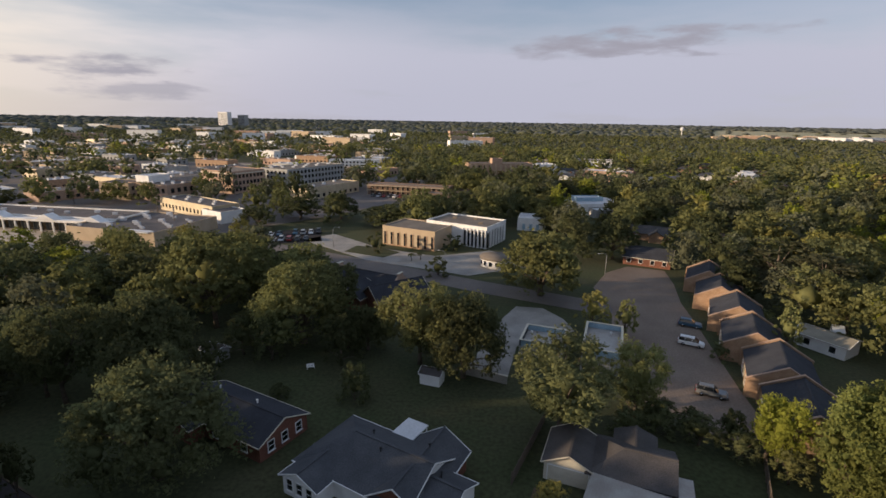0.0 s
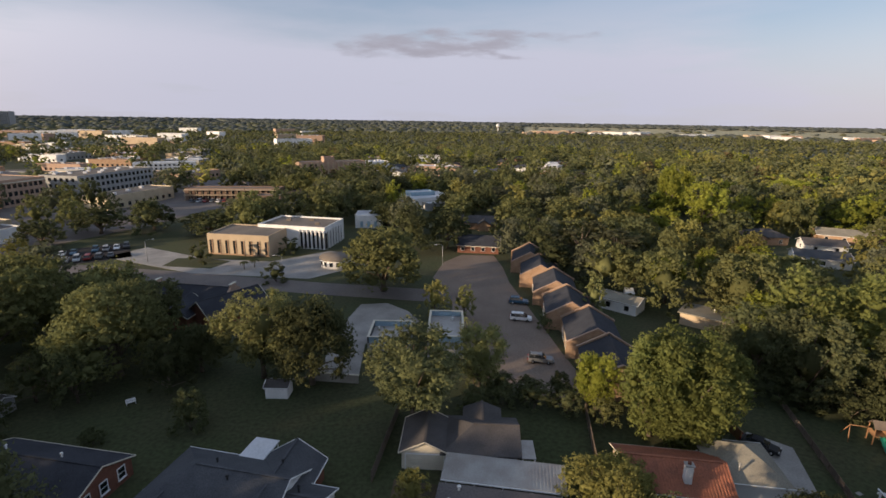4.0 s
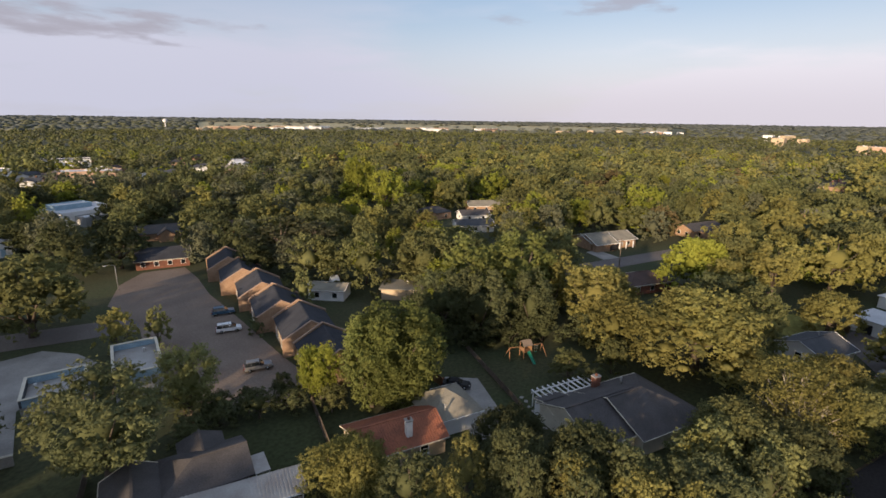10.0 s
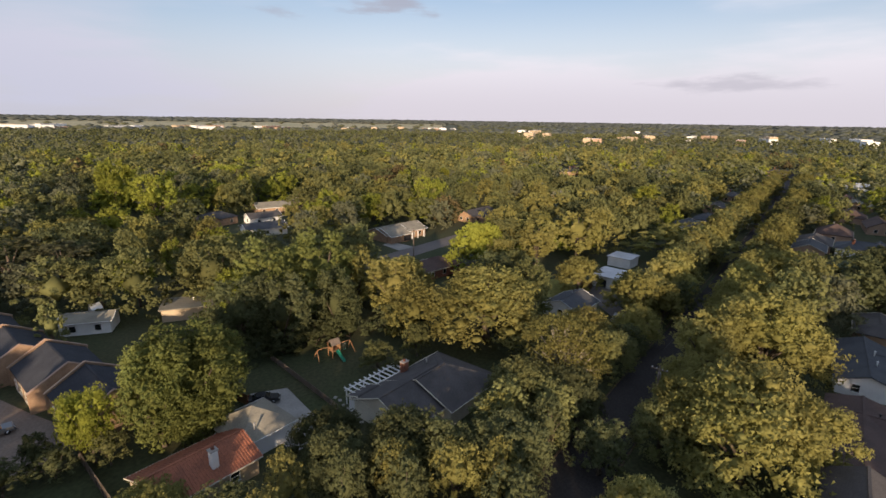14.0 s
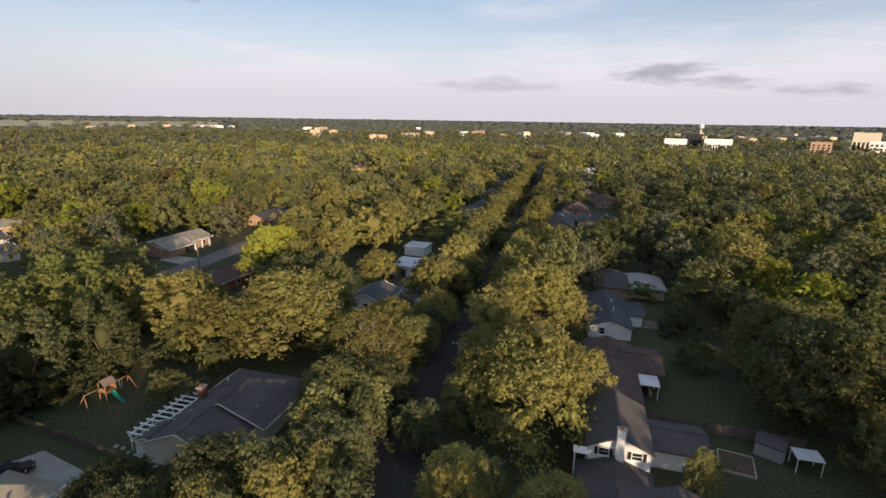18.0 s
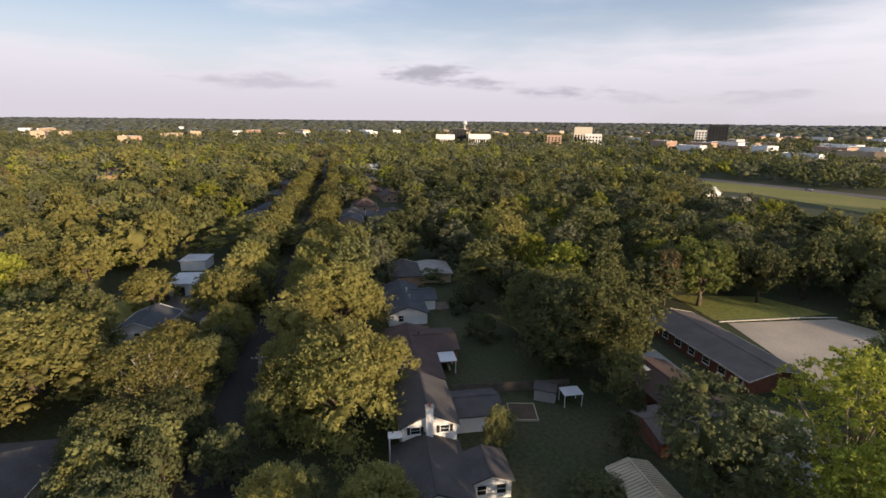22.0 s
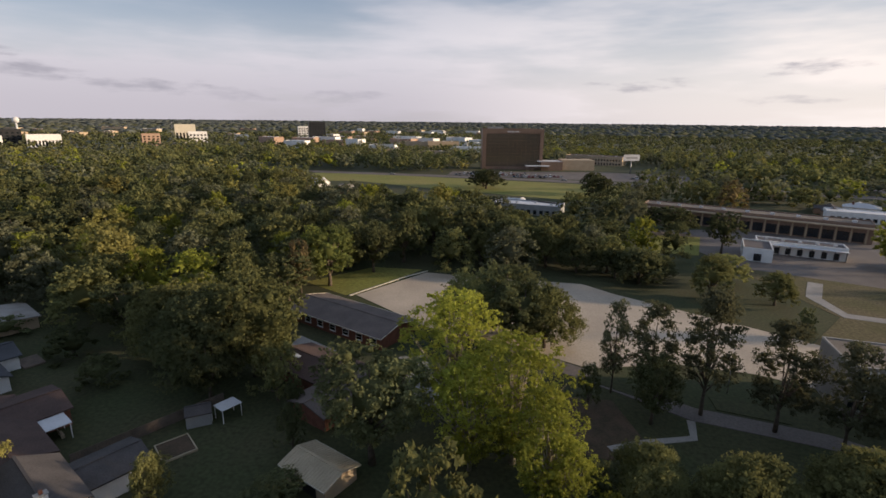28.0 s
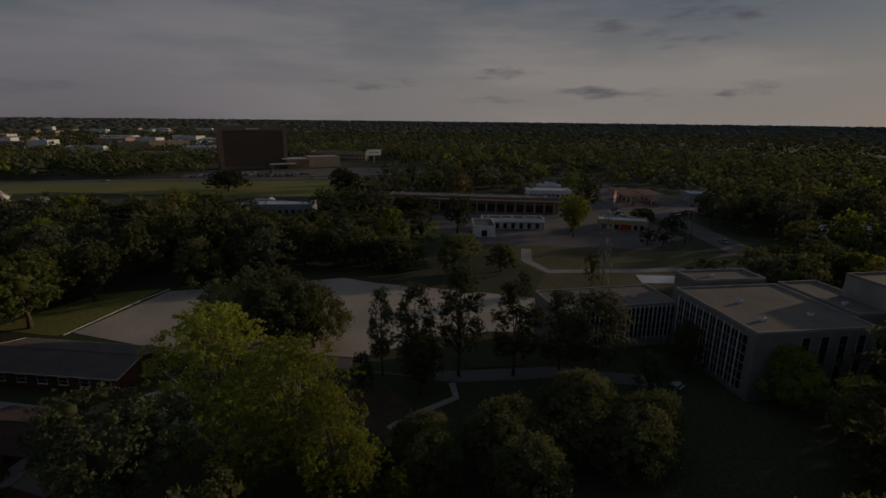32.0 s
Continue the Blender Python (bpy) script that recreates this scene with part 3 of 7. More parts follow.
def window(house, rt, x, y, z, rot, w=1.1, h=1.3, rim=None, shutters=None):
    """A window standing proud of the wall it belongs to; its local -y looks out."""
    rim = rim or WHITE
    win = thing("window", 0, 0)
    win.parent = house
    win.matrix_basis = rt @ pose(x, y, z, 0, 0, rot)
    part("pane", box_mesh(w, 0.05, h, GLASS), win)
    t = 0.09
    if math.hypot(*house.matrix_basis.translation.xy) > 120:
        box("frame", win, rim, 0, 0.03, -t, w + 2 * t, 0.06, h + 2 * t)
        return win
    for sx in (-1, 1):
        box("frame_upright", win, rim, sx * (w / 2 + t / 2), -0.02, -t, t, 0.10, h + 2 * t)
    for zz in (-t, h):
        box("frame_rail", win, rim, 0, -0.02, zz, w, 0.10, t)
    box("glazing_bar", win, rim, 0, -0.03, h * 0.48, w, 0.04, 0.05)
    box("sill", win, rim, 0, -0.08, -t - 0.06, w + 0.3, 0.2, 0.06)
    if shutters:
        for sx in (-1, 1):
            box("shutter", win, shutters, sx * (w / 2 + t + 0.22), -0.03, -0.05, 0.4, 0.06, h + 0.1)
    return win


def chimney(house, material, x, y, z0, z1, w=0.9, d=0.7, rot=0.0):
    st = box("chimney", house, material, x, y, z0, w, d, z1 - z0, rot)
    box("chimney_cap", st, CONCRETE, 0, 0, z1 - z0, w + 0.2, d + 0.2, 0.14)
    box("flue", st, BRICK_R, 0, 0, z1 - z0 + 0.14, 0.32, 0.32, 0.35)


def vent(house, x, y, z, material=None, r=0.16, h=0.55):
    v = rod("roof_vent", house, material or STEEL, (x, y, z - 0.3), (x, y, z + h), r * 0.7)
    rod("vent_cowl", v, material or STEEL, (x, y, z + h), (x, y, z + h + 0.16), r * 1.3, 8, r * 0.7)


def door(house, rt, x, y, z, rot, w=0.95, h=2.05, material=None, rim=None):
    d = thing("door", 0, 0)
    d.parent = house
    d.matrix_basis = rt @ pose(x, y, z, 0, 0, rot)
    part("leaf", box_mesh(w, 0.06, h, material or WOOD_R), d)
    for sx in (-1, 1):
        box("jamb", d, rim or WHITE, sx * (w / 2 + 0.05), -0.02, 0, 0.1, 0.1, h + 0.1)
    box("lintel", d, rim or WHITE, 0, -0.02, h, w, 0.1, 0.1)


def row_of_windows(house, rt, L, W, z, step, sides="-+", w=1.1, h=1.25, rim=None):
    """Windows along the two long walls."""
    n = max(1, int((L - 2) / step))
    for i in range(n):
        x = -L / 2 + (i + 0.5) * L / n
        if "-" in sides:
            window(house, rt, x, -W / 2 - 0.04, z, 0, w, h, rim)
        if "+" in sides:
            window(house, rt, x, W / 2 + 0.04, z, 180, w, h, rim)


def house(x, y, rot, label, name="house", category="house"):
    return thing(name, x, y, 0, rot, label, category, "houses of the neighbourhood" if name == "house" else "")


I4 = Matrix.Identity(4)
# dark brick house under the big oak
h = house(-28.8, 63.2, -29, "low dark-roofed red brick house with white gable windows")
rt = wing(h, 0, 0, 0, 17.4, 8.6, 2.5, 4.3, SHINGLE_D, BRICK_R, TRIM, (False, False), 0.35)
for yy in (-2.4, 0.0, 2.6):
    window(h, rt, 8.74, yy, 0.9, 90, 1.0, 1.4)
row_of_windows(h, rt, 17.4, 8.6, 0.9, 4.5)
vent(h, 2.5, 1.0, 4.0, WHITE)
vent(h, -5.5, 1.0, 4.0, WHITE)
wing(h, -6, -3.5, 90, 6, 7, 2.6, 4.3, SHINGLE_D, BRICK_R, TRIM)
# blue-grey house
h = house(-7.8, 53.0, -31, "large white house with a blue-grey shingled hip roof")
rt = wing(h, 0, 0, 0, 16.6, 10.6, 2.7, 5.4, SHINGLE_B, WHITE, WHITE, (True, False), 0.4)
rt2 = wing(h, 6.1, 1.0, 94, 12, 6.8, 2.7, 4.9, SHINGLE_B, BRICK_R, WHITE, (False, False), 0.4)
rt3 = wing(h, 8.6, -0.6, 0, 8, 6.4, 2.7, 4.1, SHINGLE_B, WHITE, WHITE, (False, False), 0.35)
rt4 = wing(h, -5.0, -5.0, 90, 6, 5.6, 2.6, 3.8, SHINGLE_B, WHITE, WHITE, (False, False), 0.35)
for xx in (-1.6, 0.0, 1.6):
    window(h, rt4, xx, 2.84, 0.9, 180, 0.9, 1.5, WHITE, None)
    window(h, rt4, -3.04, xx, 0.9, -90, 0.9, 1.5, WHITE, None)
window(h, rt3, 4.04, 0, 0.9, 90, 1.6, 1.4)
row_of_windows(h, rt, 14, 10.6, 1.0, 4.0, "+")
for p in ((-1.5, 1.6, 4.7), (1.6, -1.0, 5.0), (6.1, 3.0, 4.8), (9.5, 0.2, 4.2)):
    vent(h, *p, DARK)
box("patio_roof", h, FLATROOF_W, 0.3, 7.0, 2.75, 3.4, 4.4, 0.16, 0)
for sx in (-1, 1):
    rod("patio_post", h, WHITE, (0.3 + sx * 1.5, 9.0, 0), (0.3 + sx * 1.5, 9.0, 2.75), 0.07)
part("boat_cover", slab_mesh("boat_cover", [[(-9.9, -1.0, 1.6), (-9.1, -2.2, 1.2), (-8.4, 1.8, 1.3), (-8.8, 2.2, 1.5)]], 0.5, FLATROOF_W), h, label="white tarpaulin cover")
# grey house with garage, and its ribbed carport
h = house(24.2, 53.2, -22, "grey-roofed low house with a double garage under a front gable")
rt = wing(h, 0.2, 0, 0, 9.8, 8.0, 2.6, 4.2, SHINGLE, BRICK, None, (True, False), 0.35)
rt2 = wing(h, -7.0, -0.5, 90, 7, 6.0, 2.6, 4.1, SHINGLE, TRIM, TRIM, (False, False), 0.35)
wing(h, 0.6, 4.0, 90, 5, 5, 2.5, 3.5, SHINGLE, BRICK, None, (False, False), 0.3)
gd = thing("garage_door", 0, 0)
gd.parent = h
gd.matrix_basis = rt2 @ pose(-3.56, 0, 0.02, 0, 0, -90)
for i in range(4):
    box("door_panel", gd, TRIM, 0, 0, 0.02 + i * 0.55, 4.9, 0.06, 0.53)
for sx in (-1, 1):
    box("jamb", gd, WHITE, sx * 2.53, 0, 0, 0.14, 0.12, 2.3)
box("lintel", gd, WHITE, 0, 0, 2.24, 4.9, 0.12, 0.14)
box("lean_to_roof", h, METAL, 6.3, -2.4, 2.4, 1.9, 3.8, 0.12)
for sx, sy in ((5.6, -4.1), (7.1, -4.1), (7.1, -0.7)):
    rod("lean_to_post", h, WHITE, (sx, sy, 0), (sx, sy, 2.45), 0.06)
window(h, rt, 1, -4.04, 1.0, 0, 1.8, 1.2)
window(h, rt, 4, -4.04, 1.0, 0, 1.0, 1.2)
c = thing("carport", 24.2, 45.4, 0, -28, "long open carport with a ribbed galvanised roof", "carport")
FOOT.append((24.2, 45.4, 7))
box("roof_sheet", c, METAL, 0, 0, 2.72, 14.8, 4.9, 0.06)
for i in range(36):
    box("roof_rib", c, METAL, -7.25 + i * 14.5 / 35, 0, 2.78, 0.17, 4.86, 0.07)
box("gutter", c, WHITE, 0, -2.52, 2.58, 14.8, 0.14, 0.16)
for i in range(5):
    for sy in (-2.2, 2.2):
        rod("post", c, WHITE, (-6.8 + i * 3.4, sy, 0), (-6.8 + i * 3.4, sy, 2.72), 0.07)
h = house(20.6, 39.6, -28, "low outbuilding with a dark flat tar roof and white vents")
box("wall", h, BRICK, 0, 0, -0.1, 13.4, 6.4, 2.9)
box("roof", h, FLATROOF_D, 0, 0, 2.8, 14, 7, 0.22)
FOOT.append((20.6, 39.6, 7))
for p in ((4.6, 1.5, 3.0), (-4.5, 2.6, 3.0), (-5.4, 0.4, 3.0)):
    vent(h, *p, WHITE, 0.22, 0.5)
# tan hip house with a tiled wing
h = house(53.6, 38.2, -27, "tan hip-roofed house with an orange tiled wing and white chimney")
wing(h, 0.2, -0.2, 0, 8.0, 8.0, 2.7, 5.0, SHINGLE_T, WHITE, WHITE, (True, True), 0.35)
rt = wing(h, -9.2, -3.2, 0, 11.8, 8.0, 2.5, 4.2, TERRA, STUCCO, TRIM, (False, False), 0.4, ribs=0.34)
chimney(h, WHITE, -8.1, -5.8, 0, 5.5, 0.85, 0.75)
row_of_windows(h, rt, 11, 8.0, 0.9, 4, "-")
window(h, I4, -2.0, 3.85, 0.9, 180, 1.6, 1.3)
vent(h, -1.4, -3.4, 4.0, STEEL)
# long grey gabled house with a pergola
h = house(68.3, 16.6, -27, "long grey-roofed house with cream rake boards and a white pergola")
rt = wing(h, -0.6, 0, 0, 18.6, 11.6, 2.8, 5.2, SHINGLE, TRIM, TRIM, (False, True), 0.5)
rt2 = wing(h, 3.6, -0.8, 0, 12.8, 13.0, 2.8, 5.42, SHINGLE, TRIM, TRIM, (False, True), 0.5)
wing(h, -7.6, 5.2, 0, 4, 4.4, 2.5, 3.2, SHINGLE, WHITE, TRIM, (False, False), 0.3)
for yy in (-3.0, 0.2):
    window(h, rt, -9.34, yy, 0.9, -90, 1.3, 1.3, TRIM)
chimney(h, BRICK_R, 0.7, 5.4, 0, 4.9, 1.2, 0.8)
for p in ((3.5, 3.0, 4.4), (4.1, 3.4, 4.3)):
    vent(h, *p, STEEL)
p = thing("pergola", 66.5, 26.4, 0, -27, "white-painted timber pergola behind the house", "pergola")
FOOT.append((69, 25, 4))
for i in range(11):
    box("cross_beam", p, WHITE, -2.6 + i * 1.05, 0, 2.62, 0.14, 3.4, 0.2)
for sy in (-1.2, 1.2):
    box("long_beam", p, WHITE, 2.65, sy, 2.42, 11.2, 0.12, 0.2)
for xx in (-2.6, 1.0, 4.6, 8.0):
    for sy in (-1.2, 1.2):
        box("post", p, WHITE, xx, sy, 0, 0.14, 0.14, 2.42)
# ranch house on the side street and its neighbours
h = house(177, 55, -31, "tan ranch house with a pale roof and cream gable boards")
rt = wing(h, 0, 0, 0, 20, 11.5, 2.8, 4.7, SHINGLE_T, BRICK, WHITE)
rt2 = wing(h, -5.2, -2.5, 0, 9, 11, 2.7, 4.95, SHINGLE_T, BRICK, WHITE)
row_of_windows(h, rt, 20, 11.5, 0.9, 5, "-")
# dark sheet on the wall in place of the shade inside a carport
box("carport_opening", h, DARK, -2, -8.03, 0.1, 3.2, 0.06, 2.1)
for xx in (1.2, 4.2, 7.4):
    box("porch_column", h, WHITE, xx, -7.4, 0, 0.3, 0.3, 2.6)
h = house(135.5, 31.0, -33, "brown hip-roofed brick house")
rt = wing(h, 0, 0, 0, 14, 9.5, 2.7, 4.5, SHINGLE_BR, BRICK_R, TRIM, (True, True))
row_of_windows(h, rt, 14, 9.5, 0.9, 4)
for (x, y, rot, L, W, e, k, roof, wall, trim, hip, words) in (
        (211, 127, -45, 17, 11, 2.8, 4.6, SHINGLE_T, BRICK, WHITE, False, "tan brick house with a pale brown gable roof"),
        (168, 106, -42, 15, 10, 2.8, 4.4, SHINGLE_B, WHITE, WHITE, False, "white house with a blue-grey roof"),
        (153, 66, -27, 13, 8.5, 2.7, 4.2, SHINGLE_B, BRICK, TRIM, True, "small brick house with a blue-grey roof"),
        (113, -7.6, -30, 10, 8.5, 2.7, 4.4, SHINGLE_B, WHITE, WHITE, False, "white cottage with a pale blue-grey roof"),
        (187, 118, -38, 13, 9, 2.7, 4.3, SHINGLE, WHITE, WHITE, False, "low white house with a grey roof"),
        (200, -98, -27, 14, 10, 2.8, 5.2, SHINGLE, BRICK_P, TRIM, True, "brick house with steep grey roofs beside the street")) + (
        (218, -113, -27, 13, 11, 3.0, 6.2, SHINGLE_BR, BRICK_P, TRIM, True, "pinkish brick house with steep brown roofs"),
        (188, -91, -27, 12, 9, 2.8, 4.8, SHINGLE_B, BRICK_P, TRIM, False, "brick house with a blue-grey gable roof"),
        (262, -141, -27, 14, 11, 3, 6, SHINGLE_BR, BRICK_P, TRIM, True, "brick house with a tall brown roof"),
        (330, -170, -27, 14, 11, 3, 6, SHINGLE_BR, WHITE, WHITE, True, "pale house with a tall brown roof"),
        (272, -86, -27, 13, 10, 2.8, 4.6, SHINGLE, BRICK, TRIM, False, "brick house half hidden by street oaks"),
        (218, -58, -27, 14, 9, 2.8, 4.4, SHINGLE_B, WHITE, TRIM, False, "grey-roofed white house behind street oaks"),
        (97, 236, -20, 14, 10, 2.8, 5.2, SHINGLE_BR, BRICK, TRIM, True, "brown-roofed brick house among trees"),
        (104, 178, -27, 14, 10, 2.8, 4.6, SHINGLE_BR, BRICK_R, TRIM, False, "red brick house with a brown roof")):
    h = house(x, y, rot, words)
    rt = wing(h, 0, 0, 0, L, W, e, k, roof, wall, trim, (hip, hip))
    row_of_windows(h, rt, L, W, 0.9, 4.2)
    window(h, rt, -L / 2 - 0.04, 0, 0.9, -90)
    vent(h, L * 0.2, 0.8, k - 0.3)
h = house(90.8, 77.8, -58, "low house with a flat tan roof among the trees")
box("wall", h, STUCCO, 0, 0, -0.1, 10, 7, 2.9)
box("roof", h, SHINGLE_T, 0, 0, 2.8, 11, 8, 0.25)
FOOT.append((90.8, 77.8, 6))
vent(h, 1, 1, 3.0, WHITE)
h = house(78.8, 92.0, -60, "white single-storey house with a pale metal roof")
rt = wing(h, 0, 0, 0, 9, 6, 2.7, 3.6, SHINGLE_T, WHITE, WHITE)
row_of_windows(h, rt, 9, 6, 0.8, 2.6, "-")
h = house(158.5, -25.5, -30, "white building with a bright white flat roof", "outbuilding", "building")
box("wall", h, WHITE, 0, 0, -0.1, 7, 7, 3.0)
box("roof", h, FLATROOF_W, 0, 0, 2.9, 7.6, 7.6, 0.25)
h = house(137.5, -19.8, -30, "white building with a white flat roof and dark doors", "outbuilding", "building")
box("wall", h, WHITE, 0, 0, -0.1, 9, 8, 3.2)
box("roof", h, FLATROOF_W, 0, 0, 3.1, 9.8, 8.8, 0.25)
box("dark_door", h, DARK, -4.53, 1, 0.1, 0.06, 2.6, 2.2)
FOOT += [(158.5, -25.5, 6), (137.5, -19.8, 6)]
h = house(140.8, 2.9, -30, "small tan garden shed with a brown roof", "garden_shed", "shed")
wing(h, 0, 0, 0, 4.4, 3.2, 2.0, 2.8, SHINGLE_BR, STUCCO, TRIM, (False, False), 0.25)
# houses on the far side of the street
h = house(111, -77, -27, "grey house with a bright white metal wing")
rt = wing(h, -1.0, 6.4, 0, 12, 8, 2.8, 4.0, SHINGLE, BRICK, TRIM, (True, False))
wing(h, 0.6, -1.2, 0, 12, 9.8, 2.6, 3.1, METAL, STUCCO, None)
h = house(94.0, -58.2, -25, "white house with a dark blue-grey gable roof")
rt = wing(h, 0, 0, 0, 19, 8.6, 2.6, 4.2, SHINGLE_B, WHITE, None)
rt2 = wing(h, 2.6, -3.6, 90, 8, 8, 2.6, 3.7, SHINGLE_B, WHITE, None)
window(h, rt, -9.54, 1.6, 1.0, -90)
row_of_windows(h, rt, 19, 8.6, 0.9, 5, "+")
vent(h, -4, -1, 4.4, WHITE)
vent(h, 1, -1, 4.4, WHITE)
box("patio_deck", h, WOOD, 0, -9.4, 0, 5, 3.2, 0.3)
h = house(67.6, -46.6, -27, "brown-roofed low brick house with a white porch awning")
rt = wing(h, 0.8, 2.4, 0, 20.5, 8.2, 2.7, 3.8, SHINGLE_BR, BRICK_R, None, (False, False), 0.4)
wing(h, 5.4, -1.6, 90, 9, 9.4, 2.7, 3.7, SHINGLE_BR, BRICK_R, None, (False, False), 0.4)
vent(h, 6, 0.6, 3.6, DARK)
row_of_windows(h, rt, 20.5, 8.2, 0.9, 4.5)
aw = thing("porch_awning", 64.8, -49.0, 0, -27, "white flat awning on posts with a bench beneath", "awning")
box("awning_roof", aw, FLATROOF_W, 0, 0, 2.45, 4.0, 3.6, 0.12)
for sx, sy in ((-1.8, -1.6), (1.8, -1.6), (-1.8, 1.6), (1.8, 1.6)):
    box("post", aw, WHITE, sx, sy, 0, 0.12, 0.12, 2.45)
bench = thing("bench", 64.4, -49.6, 0, -27, "pale yellow wooden bench under the awning", "bench")
box("seat", bench, METAL_T, 0, 0, 0.4, 1.6, 0.45, 0.06)
box("backrest", bench, METAL_T, 0, 0.2, 0.5, 1.6, 0.06, 0.45)
for sx in (-0.7, 0.7):
    box("leg", bench, METAL_T, sx, 0, 0, 0.08, 0.4, 0.4)
# white two-storey gabled house
h = house(46.0, -32.4, -27, "white two-storey gabled house with dark shutters and grey roofs")
rt = wing(h, 5.35, 0, 0, 10.5, 7.3, 5.3, 7.0, SHINGLE, WHITE, None, (False, False), 0.35)
rt2 = wing(h, -5.4, 0.6, 0, 10.6, 8.4, 2.5, 4.1, SHINGLE, WHITE, None, (False, False), 0.4)
rt3 = wing(h, 8.4, -7.4, 90, 8.0, 6.6, 2.7, 3.7, SHINGLE, WHITE, None, (False, False), 0.35)
rt4 = wing(h, -5.4, -6.3, 0, 5.2, 5.0, 2.5, 3.4, SHINGLE, WHITE, None, (False, False), 0.35)
chimney(h, WHITE, -0.32, 0.1, 0, 8.3, 0.6, 0.95)
for yy in (-2.0, 1.9):
    window(h, rt, -5.29, yy, 4.2, -90, 1.15, 0.95, WHITE, DARK)
window(h, rt3, -3.0, 3.34, 0.9, 180, 0.5, 1.2, WHITE, DARK)
for yy in (-1.2, 1.2):
    window(h, rt4, -2.64, yy, 0.8, -90)
box("side_porch_roof", h, WHITE, -0.4, 4.6, 4.6, 1.4, 1.8, 0.12)
for xx in (-1.0, 0.2):
    box("porch_post", h, WHITE, xx, 5.3, 0, 0.12, 0.12, 4.6)
# small grey shed with an awning, raised bed, fence
s = house(46.4, -57.6, -27, "small weathered grey garden shed", "garden_shed", "shed")
wing(s, 0.6, 1.4, 63, 3.4, 2.7, 1.9, 2.7, SHINGLE, GREYWALL, None, (False, False), 0.12)
box("shed_door", s, WHITE, -0.27, -0.1, 0.05, 1.2, 0.05, 1.6, 153)
a2 = thing("lean_to", 44.1, -58.7, 0, 63, "white sheet-metal lean-to beside the shed", "lean-to")
box("roof_sheet", a2, FLATROOF_W, 0, 0, 2.15, 3.2, 2.6, 0.08)
for sx in (-1.45, 1.45):
    for sy in (-1.15, 1.15):
        box("post", a2, WHITE, sx, sy, 0, 0.09, 0.09, 2.15)
FOOT += [(46.4, -57.6, 3), (43.4, -59, 3)]
b = thing("raised_bed", 46.6, -50.4, 0, -37, "square raised garden bed with a timber edge", "garden bed")
for sx, sy, lx, ly in ((0, 2.1, 4.6, 0.14), (0, -2.1, 4.6, 0.14), (2.23, 0, 0.14, 4.06), (-2.23, 0, 0.14, 4.06)):
    box("edge_board", b, METAL_T, sx, sy, 0, lx, ly, 0.35)
box("soil", b, LITTER, 0, 0, 0, 4.3, 4.0, 0.25)
FOOT.append((46.6, -50.4, 3))
m = house(24.8, -49.0, -24, "open shed with a ribbed tan metal roof", "metal_shed", "shed")
rt = wing(m, 0, 0, 0, 7.6, 5.2, 2.0, 2.8, METAL_T, STUCCO, TRIM, (False, False), 0.4, ribs=0.42)
# the open doorway's shade is only a dark sheet on the solid wall
box("doorway", m, DARK, -1.0, 2.63, 0.05, 2.4, 0.06, 1.8)
# low school roofs beside the big lot
k = house(38.6, -95.0, -24, "long low school wing with a grey-brown gable roof", "school_wing", "building")
rt = wing(k, 0, 0, 0, 27, 10.5, 2.9, 4.1, SHINGLE_S, BRICK_R, TRIM, (False, False), 0.8)
row_of_windows(k, rt, 27, 10.5, 0.9, 3.5, "+", 1.6)
k = house(36.0, -72.5, -24, "low school block with a maroon-brown roof", "school_wing", "building")
rt = wing(k, 0, 0, 0, 13, 8.4, 2.8, 3.8, SHINGLE_BR, BRICK_R, None, (False, False), 0.8)
rt = wing(k, -9.5, 4.0, 90, 12, 7, 2.8, 3.7, SHINGLE_S, BRICK_R, None, (False, False), 0.8)
box("skylight", k, FLATROOF_W, 3.6, 1.4, 3.7, 1.6, 0.8, 0.12)
patch("schoolyard", [(47, -88), (33, -81), (30, -77), (42, -78), (47, -83)], CONCRETE, 0.05, "grey concrete schoolyard", "pavement")
strip("covered_path", [(22, -84), (14, -68)], 5, CONCRETE, 0.06, "pale concrete path beside the school", "path")

# townhouses in a stepped row
for i, (x, y) in enumerate(((53.2, 63.4), (58.2, 76.8), (61.4, 90.2), (66.1, 103.8), (69.4, 117.0), (73.2, 129.8))):
    h = house(x + 0.7, y - 0.2, 62.5, "brick townhouse with a dark gabled roof and raised gable walls", "townhouse", "townhouse")
    h["group"] = "row of townhouses"
    rt = wing(h, 0, 0, 0, 12.4, 10.4, 3.1, 6.0, SHINGLE_D, BRICK, None, (False, False), 0.15)
    for sx in (-1, 1):
        V = []
        for xx in (sx * 6.32 - 0.18, sx * 6.32 + 0.18):
            V += [(xx, -5.6, -0.1), (xx, 5.6, -0.1), (xx, 5.6, 3.3), (xx, 0, 6.5), (xx, -5.6, 3.3)]
        F = [(4, 3, 2, 1, 0), (5, 6, 7, 8, 9)] + [(j, (j + 1) % 5, (j + 1) % 5 + 5, j + 5) for j in range(5)]
        part("gable_wall", mesh("gable_wall", V, F, BRICK), h)
        # paler coping: sun on the brick tops is put into its colour
        ridge_rods("coping", h, BRICK_P, [((sx * 6.32, -5.65, 3.38), (sx * 6.32, 0, 6.6)), ((sx * 6.32, 0, 6.6), (sx * 6.32, 5.65, 3.38))], 0.12, 0.46)
    for xx in (-3.4, 0.4):
        window(h, I4, xx, 5.24, 0.9, 180, 1.6, 1.4, TRIM)
    door(h, I4, 3.6, 5.24, 0, 180)
